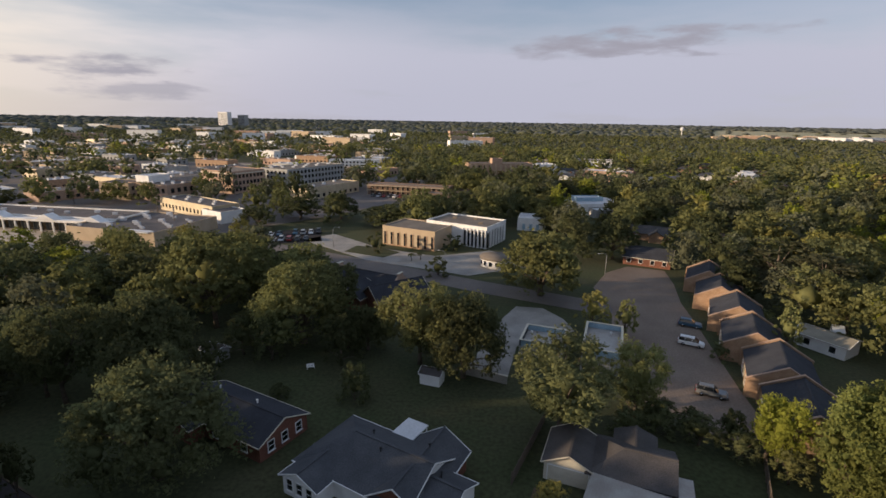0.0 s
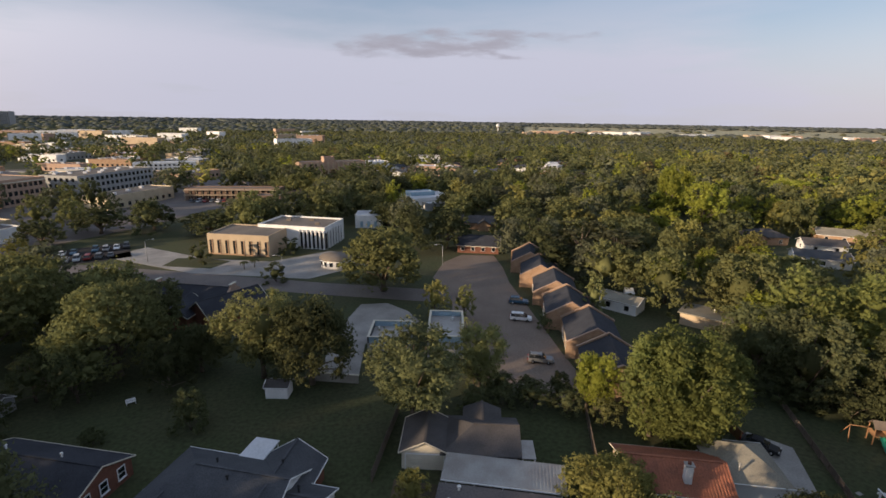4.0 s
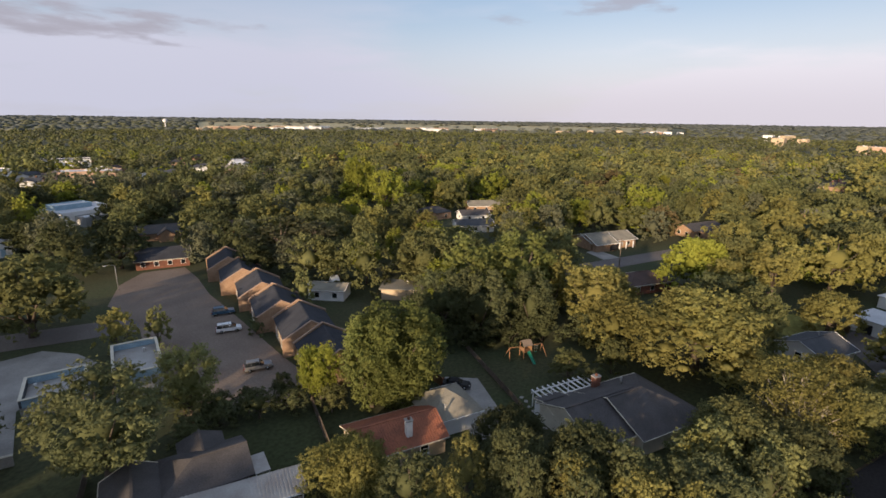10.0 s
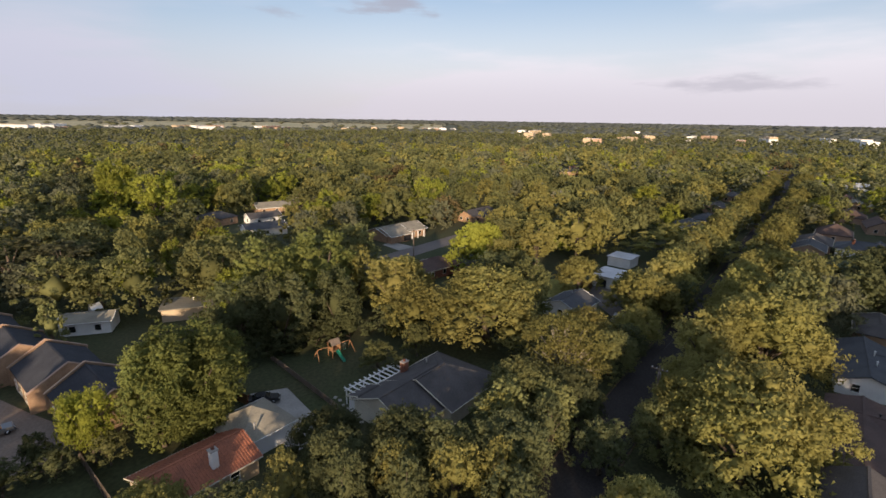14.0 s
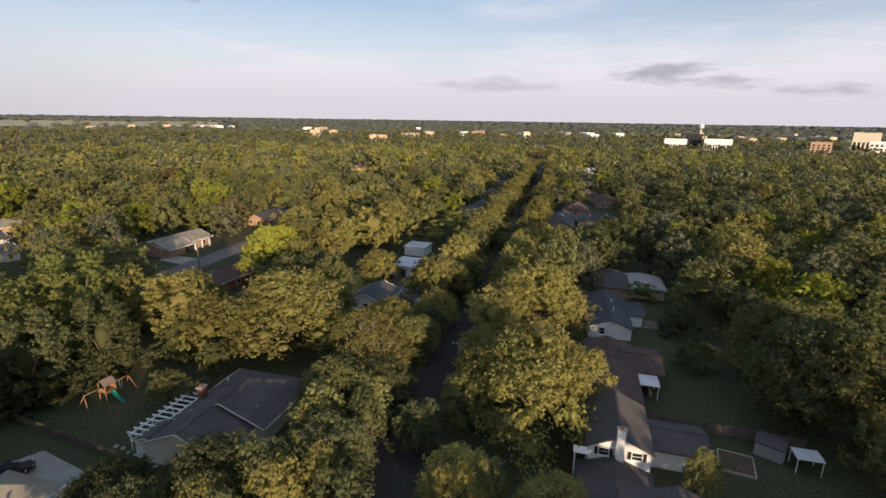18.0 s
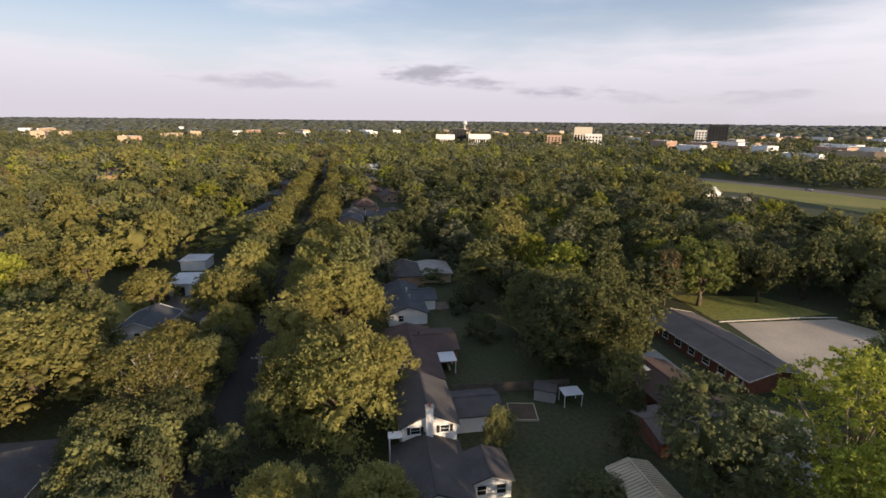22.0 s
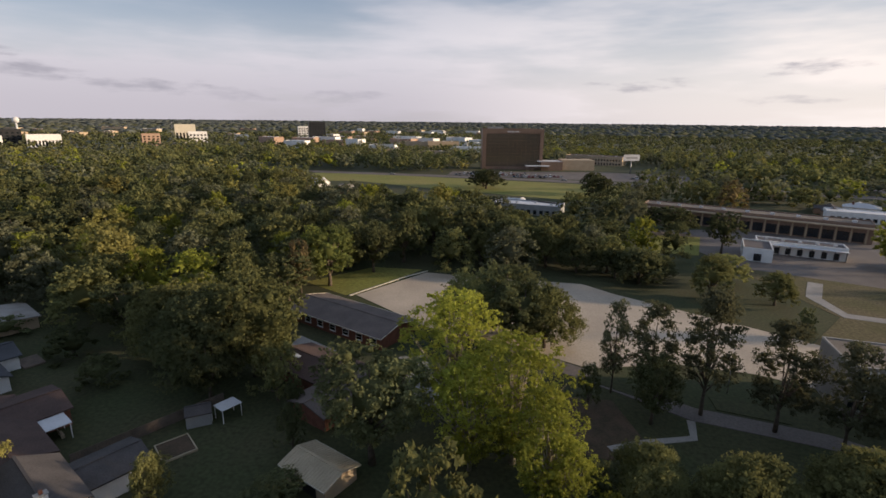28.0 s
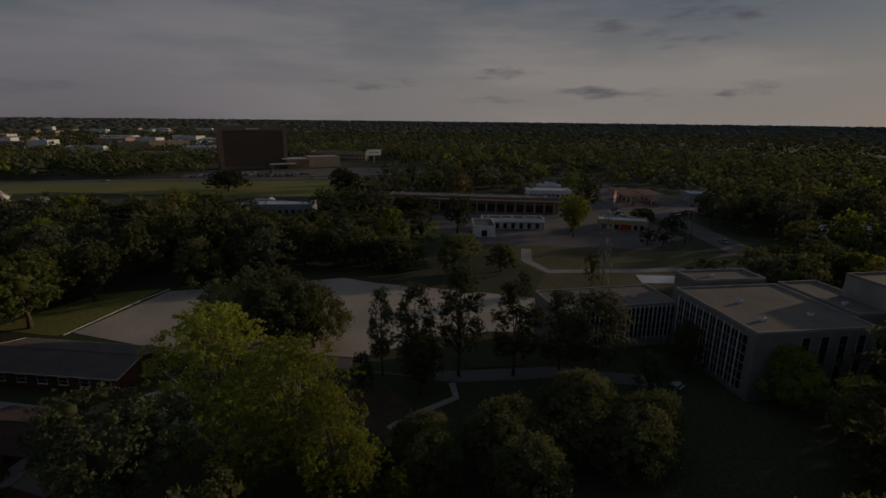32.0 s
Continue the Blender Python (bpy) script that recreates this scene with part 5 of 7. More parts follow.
# shopping district
o = building("shopping_strip", -165, 199, -9, "long tan shopping strip with white gabled bays")
rt = block(o, 0, 0, 86, 18, 0, 5.0, STUCCO, FLATROOF_D, 0, 0.6, WHITE)
for i in range(15):
    xx = -40 + i * 5.6
    box("shop_window", o, GLASS, xx, -10.9, 0.4, 4.2, 0.1, 3.0)
    box("column", o, WHITE, xx + 2.8, -12.4, 0, 0.5, 0.5, 4.0)
box("arcade_roof", o, WHITE, 0, -10.9, 4.0, 86, 3.6, 0.9)
for xx in (-28, -6, 16, 36):
    V = [(xx - 4, -13.0, 4.9), (xx + 4, -13.0, 4.9), (xx, -13.0, 7.0), (xx - 4, -9.0, 4.9), (xx + 4, -9.0, 4.9), (xx, -9.0, 7.0)]
    part("bay_gable", mesh("bay_gable", V, [(0, 1, 2), (5, 4, 3), (0, 2, 5, 3), (1, 4, 5, 2), (0, 3, 4, 1)], WHITE), o)
for i in range(8):
    unit_on_roof(o, -36 + i * 10, 3 - (i % 3) * 2, 5.1, 0.8)
patch("shop_lot", [(-225, 205), (-120, 187), (-112, 158), (-150, 150), (-230, 168)], LOT, 0.09, "empty pale concrete shopping lot", "parking lot")
o = building("big_store", -113, 184, -14, "wide dark flat-roofed store crowded with roof units")
rt = block(o, 0, 0, 38, 32, 0, 4.6, STUCCO, FLATROOF_D)
for i in range(22):
    unit_on_roof(o, -16 + (i * 7.3) % 33, -13 + (i * 4.9) % 27, 4.7, 0.55 + 0.12 * (i % 4))
box("skylight", o, FLATROOF_W, 12, -15, 4.7, 10, 3, 0.4)
o = building("office_block", -173, 268, -10, "tan two-storey office block with dark square windows")
rt = block(o, 0, 0, 18, 15, 0, 8.6, STUCCO, FLATROOF_D)
panes(o, rt, 18, 15, (1.2, 5.0), 2.2, 1.7, 2.8, "flr")
o = building("office_block", -152, 267, -22, "pinkish office block with a white upper storey")
rt = block(o, 0, 0, 29, 18, 0, 8.6, BRICK_P, FLATROOF_D)
panes(o, rt, 29, 18, (1.0, 4.8), 2.4, 2.0, 3.6, "fr")
rt = block(o, -9, 2, 10, 13, 8.6, 12.0, WHITE, FLATROOF_W)
for i in range(6):
    unit_on_roof(o, -2 + i * 2.6, -4 + (i % 3) * 4, 8.7, 0.8)
o = building("clinic", -114, 228, -34, "low tan clinic with small windows and a tar roof")
rt = block(o, 0, 0, 44, 13, 0, 5.6, METAL_T, FLATROOF_D)
panes(o, rt, 44, 13, (1.6,), 1.8, 1.2, 2.9, "f")
rt = block(o, 25, -3, 14, 12, 0, 4.6, WHITE, FLATROOF_D)
for i in range(7):
    unit_on_roof(o, -17 + i * 5.5, -2 + (i % 2) * 4, 5.7, 0.7)
o = building("brick_office", -128, 303, -28, "three-storey pink brick office with rows of dark windows")
rt = block(o, 0, 0, 27, 24, 0, 12.6, BRICK_P, FLATROOF)
panes(o, rt, 27, 24, (1.4, 5.2, 9.0), 2.1, 1.7, 2.7, "fr")
box("cornice", o, TRIM, 0, 0, 11.4, 27.4, 24.4, 0.5)
o = building("brick_office", -96, 345, -28, "long stepped brick office wing with dark windows")
rt = block(o, 0, 0, 24, 56, 0, 11.4, GREYWALL, FLATROOF)
panes(o, rt, 24, 56, (1.4, 5.2, 8.6), 1.9, 1.8, 3.2, "fr")
for i in range(10):
    unit_on_roof(o, -8 + (i * 5) % 17, -22 + i * 4.8, 11.5, 0.9)
o = building("pink_apartments", 45, 398, 8, "pink brick apartment block with cream bays and a stair tower")
rt = block(o, 0, 0, 52, 14, 0, 11.2, BRICK_P, FLATROOF)
for i in range(13):
    box("bay", o, STUCCO, -24 + i * 4.0, -7.3, 0.5, 1.4, 0.8, 10.6)
panes(o, rt, 52, 14, (1.4, 5.0, 8.4), 1.6, 1.3, 4.0, "f", inset=2.2)
rt = block(o, -3, -3, 8, 9, 0, 15.0, BRICK_P, SHINGLE_BR)
o = building("old_motel", -19, 293, -14, "two-storey motel with brown galleries and a long flat roof")
rt = block(o, 0, 0, 50, 10, 0, 6.0, MAROON, FLATROOF)
box("gallery_floor", o, STUCCO, 0, -6.2, 2.9, 50, 2.4, 0.25)
box("gallery_roof", o, STUCCO, 0, -6.2, 5.7, 50, 2.6, 0.25)
for i in range(17):
    box("post", o, STUCCO, -24.4 + i * 3.05, -7.2, 0, 0.2, 0.2, 5.7)
panes(o, rt, 50, 10, (0.4, 3.3), 1.9, 1.6, 3.0, "f", GLASS)
rt = block(o, 22, -14, 12, 9, 0, 4.2, MAROON, FLATROOF)
o = building("white_clinic", -83, 470, 6, "long white clinic with a row of dark windows")
rt = block(o, 0, 0, 46, 14, 0, 6.2, WHITE, FLATROOF_W)
panes(o, rt, 46, 14, (1.0, 3.8), 1.5, 1.6, 3.2, "f")

gs = np.random.default_rng(21)
walls = (STUCCO, WHITE, GREYWALL, BRICK_P, STUCCO, METAL_T, BRICK)
roofs = (FLATROOF, FLATROOF_D, FLATROOF_W, FLATROOF_W, FLATROOF)
words = ("tan", "white", "grey", "pink brick", "tan", "buff", "brick")


def far_block(x, y, L, W, z, k, rot=-20.0):
    o = building("town_building", x, y, rot, words[k % 7] + " flat-roofed building in the distant town", "building", "buildings of the far town")
    o.location.z = float(plain_height(math.hypot(x, y)))
    rt = block(o, 0, 0, L, W, 0, z, walls[k % 7], roofs[k % 5])
    if math.hypot(x, y) < 800:
        panes(o, rt, L, W, tuple(1.0 + 3.4 * q for q in range(max(1, int(z / 3.6)))), 1.8, 1.8, 4.2, "fr" if x < 0 and y > 0 else "f")
    for q in range(3):
        unit_on_roof(o, -L * 0.3 + q * L * 0.28, (q - 1) * W * 0.2, z + 0.1, 1.0)


placed = []
tries = 0
while len(placed) < 100 and tries < 4000:
    tries += 1
    yaw, d = radians(gs.uniform(7, 46)), gs.uniform(270, 950)
    x, y = -d * math.sin(yaw), d * math.cos(yaw)
    if any(math.hypot(x - a, y - b) < q + 15 for a, b, q in FOOT):
        continue
    k = int(gs.integers(70))
    far_block(x, y, gs.uniform(16, 44), gs.uniform(10, 22), gs.uniform(3.8, 6.6), k, gs.choice([-27, -20, 60]))
    placed.append((x, y))
# pale roofs far off over the canopy: yaw and distance spans of each cluster
for y0, y1, d0, d1, count, big in ((-28, -54, 1560, 1880, 24, 1.5), (-58, -80, 1650, 1880, 14, 1.6), (-86, -112, 900, 1900, 16, 1.0), (-112, -140, 1050, 2100, 16, 1.2),
                                   (-144, -178, 600, 1800, 50, 0.9), (-5, 16, 620, 1500, 12, 1.0), (12, 44, 1000, 2200, 32, 1.2), (-8, -22, 380, 520, 4, 0.6)):
    for _ in range(count):
        yaw, d = radians(gs.uniform(min(y0, y1), max(y0, y1))), gs.uniform(d0, d1)
        z = gs.uniform(10, 15) if d > 650 else 8
        far_block(-d * math.sin(yaw), d * math.cos(yaw), gs.uniform(22, 60) * big, gs.uniform(12, 24), z, int(gs.choice([1, 1, 0, 8, 4, 3])), gs.uniform(-40, 20))


def tower_block(x, y, L, W, z, wall, rows, cols, label, rot=0.0, fins=None):
    o = building("office_tower", x, y, rot, label)
    o.location.z = float(plain_height(math.hypot(x, y)))
    rt = block(o, 0, 0, L, W, 0, z, wall, FLATROOF_W, 0, 1.0)
    panes(o, rt, L, W, tuple(2 + q * (z - 3) / rows for q in range(rows)), (z - 3) / rows * 0.55, L / cols * 0.6, L / cols, "fb", inset=0.6)
    return o


tower_block(-895, 2085, 48, 24, 60, WHITE, 10, 8, "pale tall tower on the skyline", -20)
tower_block(-830, 2110, 34, 24, 50, GREYWALL, 8, 6, "grey tall tower on the skyline", -20)
tower_block(738, -552, 34, 16, 17, WHITE, 1, 9, "white gridded office slab above the trees", 52)
tower_block(708, -608, 40, 16, 18, WHITE, 1, 11, "white gridded office slab above the trees", 52)
tower_block(752, -596, 26, 16, 25, DARK, 5, 5, "dark brown office core between white slabs", 52)
tower_block(620, -712, 26, 14, 18, BRICK_P, 4, 5, "pink-topped office building above the trees", 45)
tower_block(640, -820, 34, 16, 32, TRIM, 1, 7, "white-framed office tower above the trees", 40)
tower_block(600, -800, 30, 16, 20, WHITE, 3, 6, "low white office above the trees", 40)
tower_block(470, -1010, 34, 24, 38, DARK, 8, 7, "dark glass office tower on the skyline", 30)
tower_block(520, -1060, 34, 20, 28, WHITE, 5, 7, "pale office on the skyline", 30)

# ---- vehicles ----
PAINT = {}


def paint(word, c):
    if word not in PAINT:
        PAINT[word] = mat("car_paint_" + word, c, tuple(v * 0.92 for v in c), rough=0.28, bump=0, grain=0.03, spec=0.6)
    return PAINT[word]


CHROME = mat("chrome", (0.6, 0.6, 0.6), rough=0.2, metal=1.0, bump=0)
LAMP = mat("lamp_lens", (0.7, 0.7, 0.66), rough=0.15, bump=0)
TAIL = mat("tail_lens", (0.35, 0.02, 0.02), rough=0.2, bump=0)
SIDES = {"van": ([(-2.45, 0.35), (-2.5, 0.95), (-2.42, 1.05), (1.15, 1.05), (2.2, 0.85), (2.45, 0.62), (2.45, 0.35)],
                 [(-2.4, 1.04), (-2.2, 1.68), (-1.9, 1.78), (0.25, 1.76), (0.55, 1.68), (1.45, 1.04)], 1.92),
         "suv": ([(-2.35, 0.4), (-2.4, 0.95), (-2.3, 1.08), (0.9, 1.08), (2.2, 0.98), (2.38, 0.75), (2.38, 0.4)],
                 [(-2.28, 1.06), (-2.0, 1.66), (-1.7, 1.76), (0.0, 1.74), (0.25, 1.68), (1.05, 1.06)], 1.88),
         "sedan": ([(-2.3, 0.35), (-2.35, 0.85), (-2.2, 0.98), (1.0, 0.94), (2.15, 0.8), (2.35, 0.6), (2.35, 0.35)],
                   [(-1.85, 0.95), (-1.15, 1.38), (-0.8, 1.44), (0.15, 1.42), (0.35, 1.38), (1.1, 0.93)], 1.78)}


def prism(profile, w0, w1, material, name, split=None):
    """Extrudes a side profile across the car, narrower towards its top, with softened edges."""
    zs = [p[1] for p in profile]
    lo, hi = min(zs), max(zs)
    V, n = [], len(profile)
    for s in (-1, 1):
        for x, z in profile:
            k = (z - lo) / (hi - lo + 1e-6)
            V.append((x, s * (w0 + (w1 - w0) * k) / 2, z))
    F = [tuple(range(n)), tuple(reversed(range(n, 2 * n)))] + [(i, i + n, (i + 1) % n + n, (i + 1) % n) for i in range(n)]
    me = mesh(name, V, F, material)
    bm = bmesh.new()
    bm.from_mesh(me)
    bmesh.ops.recalc_face_normals(bm, faces=bm.faces[:])
    bmesh.ops.bevel(bm, geom=bm.edges[:], offset=0.06, segments=2, affect="EDGES")
    bm.to_mesh(me)
    bm.free()
    return me


CARS = {}


def car(x, y, rot, kind, word, c, full=True, label="", group=""):
    key = (kind, word, full)
    m = pose(x, y, 0.06, 0, 0, rot)
    if key in CARS:
        o = copy_thing(CARS[key], m)
    else:
        o = thing({"van": "minivan", "suv": "suv", "sedan": "car"}[kind], 0, 0)
        low, top, w = SIDES[kind]
        body = part("body", prism(low, w, w * 0.97, paint(word, c), "body"), o)
        part("cabin_glass", prism(top, w * 0.93, w * 0.74, GLASS, "cabin_glass"), o)
        hi = max(p[1] for p in top)
        x0, x1 = top[1][0], top[-2][0]
        box("roof_panel", o, paint(word, c), (x0 + x1) / 2, 0, hi - 0.06, x1 - x0 - 0.1, w * 0.75, 0.1, 0, 0.03)
        if "wheel" not in CARS:
            V, F = tube_arrays([(0, -0.11, 0), (0, 0.11, 0)], [0.34, 0.34], 14)
            V2, F2 = tube_arrays([(0, -0.125, 0), (0, 0.125, 0)], [0.2, 0.2], 10)
            CARS["wheel"] = (fast_mesh("tyre", V, F, RUBBER), fast_mesh("rim", V2, F2, CHROME))
        for wx in (-1.45, 1.45):
            for wy in (-1, 1):
                t = part("wheel", CARS["wheel"][0], o, wx, wy * (w / 2 - 0.1), 0.34)
                if full:
                    part("rim", CARS["wheel"][1], t)
        if full:
            for wy in (-1, 1):
                box("headlight", o, LAMP, low[4][0] + 0.14, wy * w * 0.36, 0.66, 0.1, 0.34, 0.14)
                box("tail_light", o, TAIL, low[1][0] + 0.0, wy * w * 0.42, 0.72, 0.1, 0.16, 0.3)
                for k in range(2):
                    box("pillar", o, paint(word, c), -1.2 + k * 1.35, wy * w * 0.42, 1.02, 0.09, 0.04, hi - 1.12)
                rod("roof_rail", o, DARK, (x0 + 0.3, wy * w * 0.33, hi + 0.07), (x1 - 0.3, wy * w * 0.33, hi + 0.07), 0.025, 6)
                box("mirror", o, paint(word, c), 0.85, wy * (w / 2 + 0.08), 1.0, 0.12, 0.18, 0.14)
            box("bumper", o, DARK, 2.4, 0, 0.36, 0.12, w * 0.9, 0.2)
            box("bumper", o, DARK, -2.44, 0, 0.36, 0.12, w * 0.9, 0.2)
        o.matrix_basis = m
        CARS[key] = o
    noun = {"van": "minivan", "suv": "sport utility car", "sedan": "saloon car"}[kind]
    return tagged(o, label or f"{word} {noun} parked in an open lot", "car", group or "parked cars")


WHT, SLV, GRY, BLK, BLU, RDD = (0.75, 0.75, 0.74), (0.42, 0.43, 0.44), (0.14, 0.145, 0.15), (0.02, 0.02, 0.022), (0.04, 0.10, 0.16), (0.25, 0.03, 0.03)
car(51.6, 92.6, -30, "van", "white", WHT, True, "white minivan parked before the brick townhouses", "cars of the court")
car(45.6, 73.4, -28, "suv", "dark grey", GRY, True, "dark grey sport utility car with roof rails in the court", "cars of the court")
car(56.0, 102.2, -28, "suv", "blue", BLU, True, "dark blue car parked close to a brick townhouse", "cars of the court")
car(62.2, 41.6, -62, "sedan", "black", BLK, True, "black car parked on the pale drive", "cars of the street")
car(110.6, -18.0, -20, "suv", "silver", SLV, True, "silver sport utility car on a shaded drive", "cars of the street")
car(214, -84.6, -26, "sedan", "black", BLK, True, "dark car standing in the shaded street", "cars of the street")
car(147, -53.5, -26, "suv", "white", WHT, True, "white car standing in the shaded street", "cars of the street")
gc = np.random.default_rng(5)
tones = (("white", WHT), ("silver", SLV), ("dark grey", GRY), ("black", BLK), ("blue", BLU), ("red", RDD), ("white", WHT), ("silver", SLV))
for row, (x0, y0, dx, dy, n, rot) in enumerate(((-70, 172, 2.8, 0.9, 8, 100), (-68, 183, 2.8, 0.9, 8, 100), (-40, 296 - 10, 3.2, -0.8, 9, 75),
                                                (70, -408, -3.0, 0.1, 26, 90), (62, -420, -3.0, 0.2, 28, 90), (56, -432, -3.0, 0.2, 16, 90), (-75, -418, -3.2, 0.4, 10, 90),
                                                (-150, -190, -2.2, -4.5, 5, 20), (-178, -190, -3.0, -1.0, 6, 30), (-235, -205, -3.2, 1.0, 8, 70))):
    for i in range(n):
        if gc.random() < 0.18:
            continue
        w, c = tones[int(gc.integers(8))]
        car(x0 + i * dx, y0 + i * dy, rot + gc.uniform(-3, 3) + (180 if gc.random() < 0.4 else 0), ("sedan", "suv", "van")[int(gc.integers(3))], w, c, False)
for (x, y, rot) in ((-150, -120, 75), (-157, -140, 255), (-240, -350, 80), (120, -399, 175), (-20, -391, 178)):
    w, c = tones[int(gc.integers(8))]
    car(x, y, rot, "sedan", w, c, False, w + " car driving lane of a wide road", "cars on the roads")

# ---- poles, lamps, fences, play set ----
def utility_pole(x, y, h, rot=-27, can=True, name="utility_pole"):
    p = thing(name, x, y, 0, rot, "brown wooden utility pole with crossarm and transformer", "utility pole", "utility poles")
    rod("pole", p, WOOD, (0, 0, -0.2), (0, 0, h), 0.16, 8, 0.11)
    box("crossarm", p, WOOD, 0, 0, h - 0.7, 0.12, 2.4, 0.14)
    for yy in (-1.05, -0.4, 0.4, 1.05):
        rod("insulator", p, FLATROOF_W, (0, yy, h - 0.56), (0, yy, h - 0.36), 0.05, 6)
    if can:
        rod("transformer", p, STEEL, (0.34, 0, h - 2.3), (0.34, 0, h - 1.3), 0.24, 10)
        rod("bracket", p, STEEL, (0, 0, h - 1.7), (0.3, 0, h - 1.7), 0.04, 6)
    return p


for x, y, h in ((70.8, -18.2, 9.4), (118.2, -42.3, 10.5), (235.0, -88.0, 10.5), (146.6, 40.0, 10.5), (184.9, 15.0, 10.5), (-103.4, 186.7, 10.5), (267.8, 117.0, 10.5)):
    utility_pole(x, y, h)
utility_pole(-12.1, 243.8, 15.3, 60, False)
utility_pole(-146.2, -145.3, 15.4, 70, False)
utility_pole(-140.6, -142.2, 17.5, 70, False)
utility_pole(-120, 205, 11, 60, False)
utility_pole(-185, 245, 12, 60, False)
lines = [(0.435, 0.9), (-0.435, -0.9)]
wire = thing("power_lines", 0, 0, 0, 0, "thin black power lines sagging along the street", "power line")
ends = [(70.8, -18.2), (118.2, -42.3), (235.0, -88.0)]
for (ax, ay), (bx, by) in zip(ends, ends[1:]):
    for off in (-1.0, 1.0):
        pts_ = []
        for k in range(9):
            u = k / 8
            pts_.append((ax + (bx - ax) * u + 0.435 * off, ay + (by - ay) * u + 0.9 * off, 9.9 - 3.2 * u * (1 - u)))
        V, F = tube_arrays(pts_, [0.02] * 9, 4)
        part("cable", fast_mesh("cable", V, F, DARK), wire)


def street_lamp(x, y, h, rot, label="tall grey street lamp with a curved arm"):
    p = thing("street_lamp", x, y, 0, rot, label, "street lamp", "street lamps")
    rod("pole", p, STEEL, (0, 0, -0.1), (0, 0, h), 0.11, 8, 0.07)
    V, F = tube_arrays([(0, 0, h), (0.4, 0, h + 0.35), (1.2, 0, h + 0.5), (2.0, 0, h + 0.45)], [0.06, 0.055, 0.05, 0.04], 6)
    part("arm", fast_mesh("arm", V, F, STEEL), p)
    box("lamp_head", p, FLATROOF_W, 2.2, 0, h + 0.36, 0.7, 0.3, 0.14, 0, 0.03)


street_lamp(1.2, 138.5, 6.6, 160)
street_lamp(-38, 168, 6.6, 20)
street_lamp(48.4, 138.2, 6.6, 180)
street_lamp(-33.5, -82, 7.0, 250)
street_lamp(-150, -168, 9.0, 200)
street_lamp(8, -396, 10.0, 90)


def fence(x0, y0, x1, y1, h, material, label):
    d = math.hypot(x1 - x0, y1 - y0)
    f = thing("fence", x0, y0, 0, math.degrees(math.atan2(y1 - y0, x1 - x0)), label, "fence", "garden fences")
    n = max(1, round(d / 2.4))
    for i in range(n + 1):
        box("post", f, material, i * d / n, 0, 0, 0.12, 0.12, h + 0.1)
    for i in range(n):
        for k in range(8):
            box("board", f, material, (i + (k + 0.5) / 8) * d / n, 0.06, 0.04 + 0.02 * (k % 2), d / n / 8 - 0.02, 0.03, h)


fence(16.2, 65.7, 9.2, 51.9, 1.8, WOOD, "dark weathered board fence along the lawn")
fence(44.0, 57.0, 37.6, 45.2, 1.7, WOOD, "weathered board fence between the gardens")
fence(62.6, 49.9, 60.6, 43.4, 1.8, WOOD_R, "sunlit cedar fence behind the tiled house")
fence(76.3, 49.7, 62.6, 29.3, 1.1, WOOD, "long weathered fence beside the drive")
fence(57.3, -44.6, 47.2, -62.0, 1.7, WOOD, "brown board fence across the back gardens")
fence(-41.0, 92.5, -33.5, 88.5, 1.7, WOOD, "grey board fence at the back of a garden")
fence(141, 8, 128, 0, 1.7, WOOD_R, "sunlit cedar fence behind the lawn")
fence(143, -6, 132, -14, 1.6, WOOD, "grey board fence behind the lawn")

p = thing("play_set", 79.6, 37.4, 0, -35, "cedar play tower with a green slide and swing frame", "play set")
for sx in (-0.8, 0.8):
    for sy in (-0.8, 0.8):
        box("tower_post", p, WOOD_R, sx, sy, 0, 0.12, 0.12, 2.6)
box("deck", p, WOOD_R, 0, 0, 1.3, 1.8, 1.8, 0.1)
for sx in (-1, 1):
    box("rail_board", p, WOOD_R, sx * 0.86, 0, 1.5, 0.05, 1.7, 0.6)
part("tent_roof", slab_mesh("tent_roof", [[(-1.0, -1.0, 2.6), (1.0, -1.0, 2.6), (1.0, 0, 3.5), (-1.0, 0, 3.5)], [(1.0, 1.0, 2.6), (-1.0, 1.0, 2.6), (-1.0, 0, 3.5), (1.0, 0, 3.5)]], 0.06, WOOD), p)
V, F = [], []
for i in range(9):
    u = i / 8
    z = 1.35 * (1 - u) ** 1.2 + 0.12
    yy = -1.0 - 2.6 * u
    for xx, up_ in ((-0.28, 0.2), (-0.22, 0), (0.22, 0), (0.28, 0.2), (0.32, 0.2), (0.24, -0.05), (-0.24, -0.05), (-0.32, 0.2)):
        V.append((xx, yy, z + up_))
for i in range(8):
    for k in range(8):
        F.append((i * 8 + k, i * 8 + (k + 1) % 8, (i + 1) * 8 + (k + 1) % 8, (i + 1) * 8 + k))
part("slide", mesh("slide", V, F, SLIDE), p, label="green plastic slide")
for sx in (-1, 1):
    rod("swing_beam" if sx > 0 else "side_beam", p, WOOD_R, (sx * 0.8, 0, 2.2), (sx * 3.6, 0, 2.2), 0.07, 8)
    for sy in (-1, 1):
        rod("swing_leg", p, WOOD_R, (sx * 3.5, 0, 2.2), (sx * 3.9, sy * 1.2, 0), 0.06, 8)
box("swing_seat", p, SLIDE, 2.2, 0, 0.6, 0.5, 0.2, 0.05)
for sx in (-0.22, 0.22):
    rod("swing_chain", p, STEEL, (2.2 + sx, 0, 0.62), (2.2 + sx, 0, 2.2), 0.02, 5)
FOOT.append((79.6, 37.4, 4))
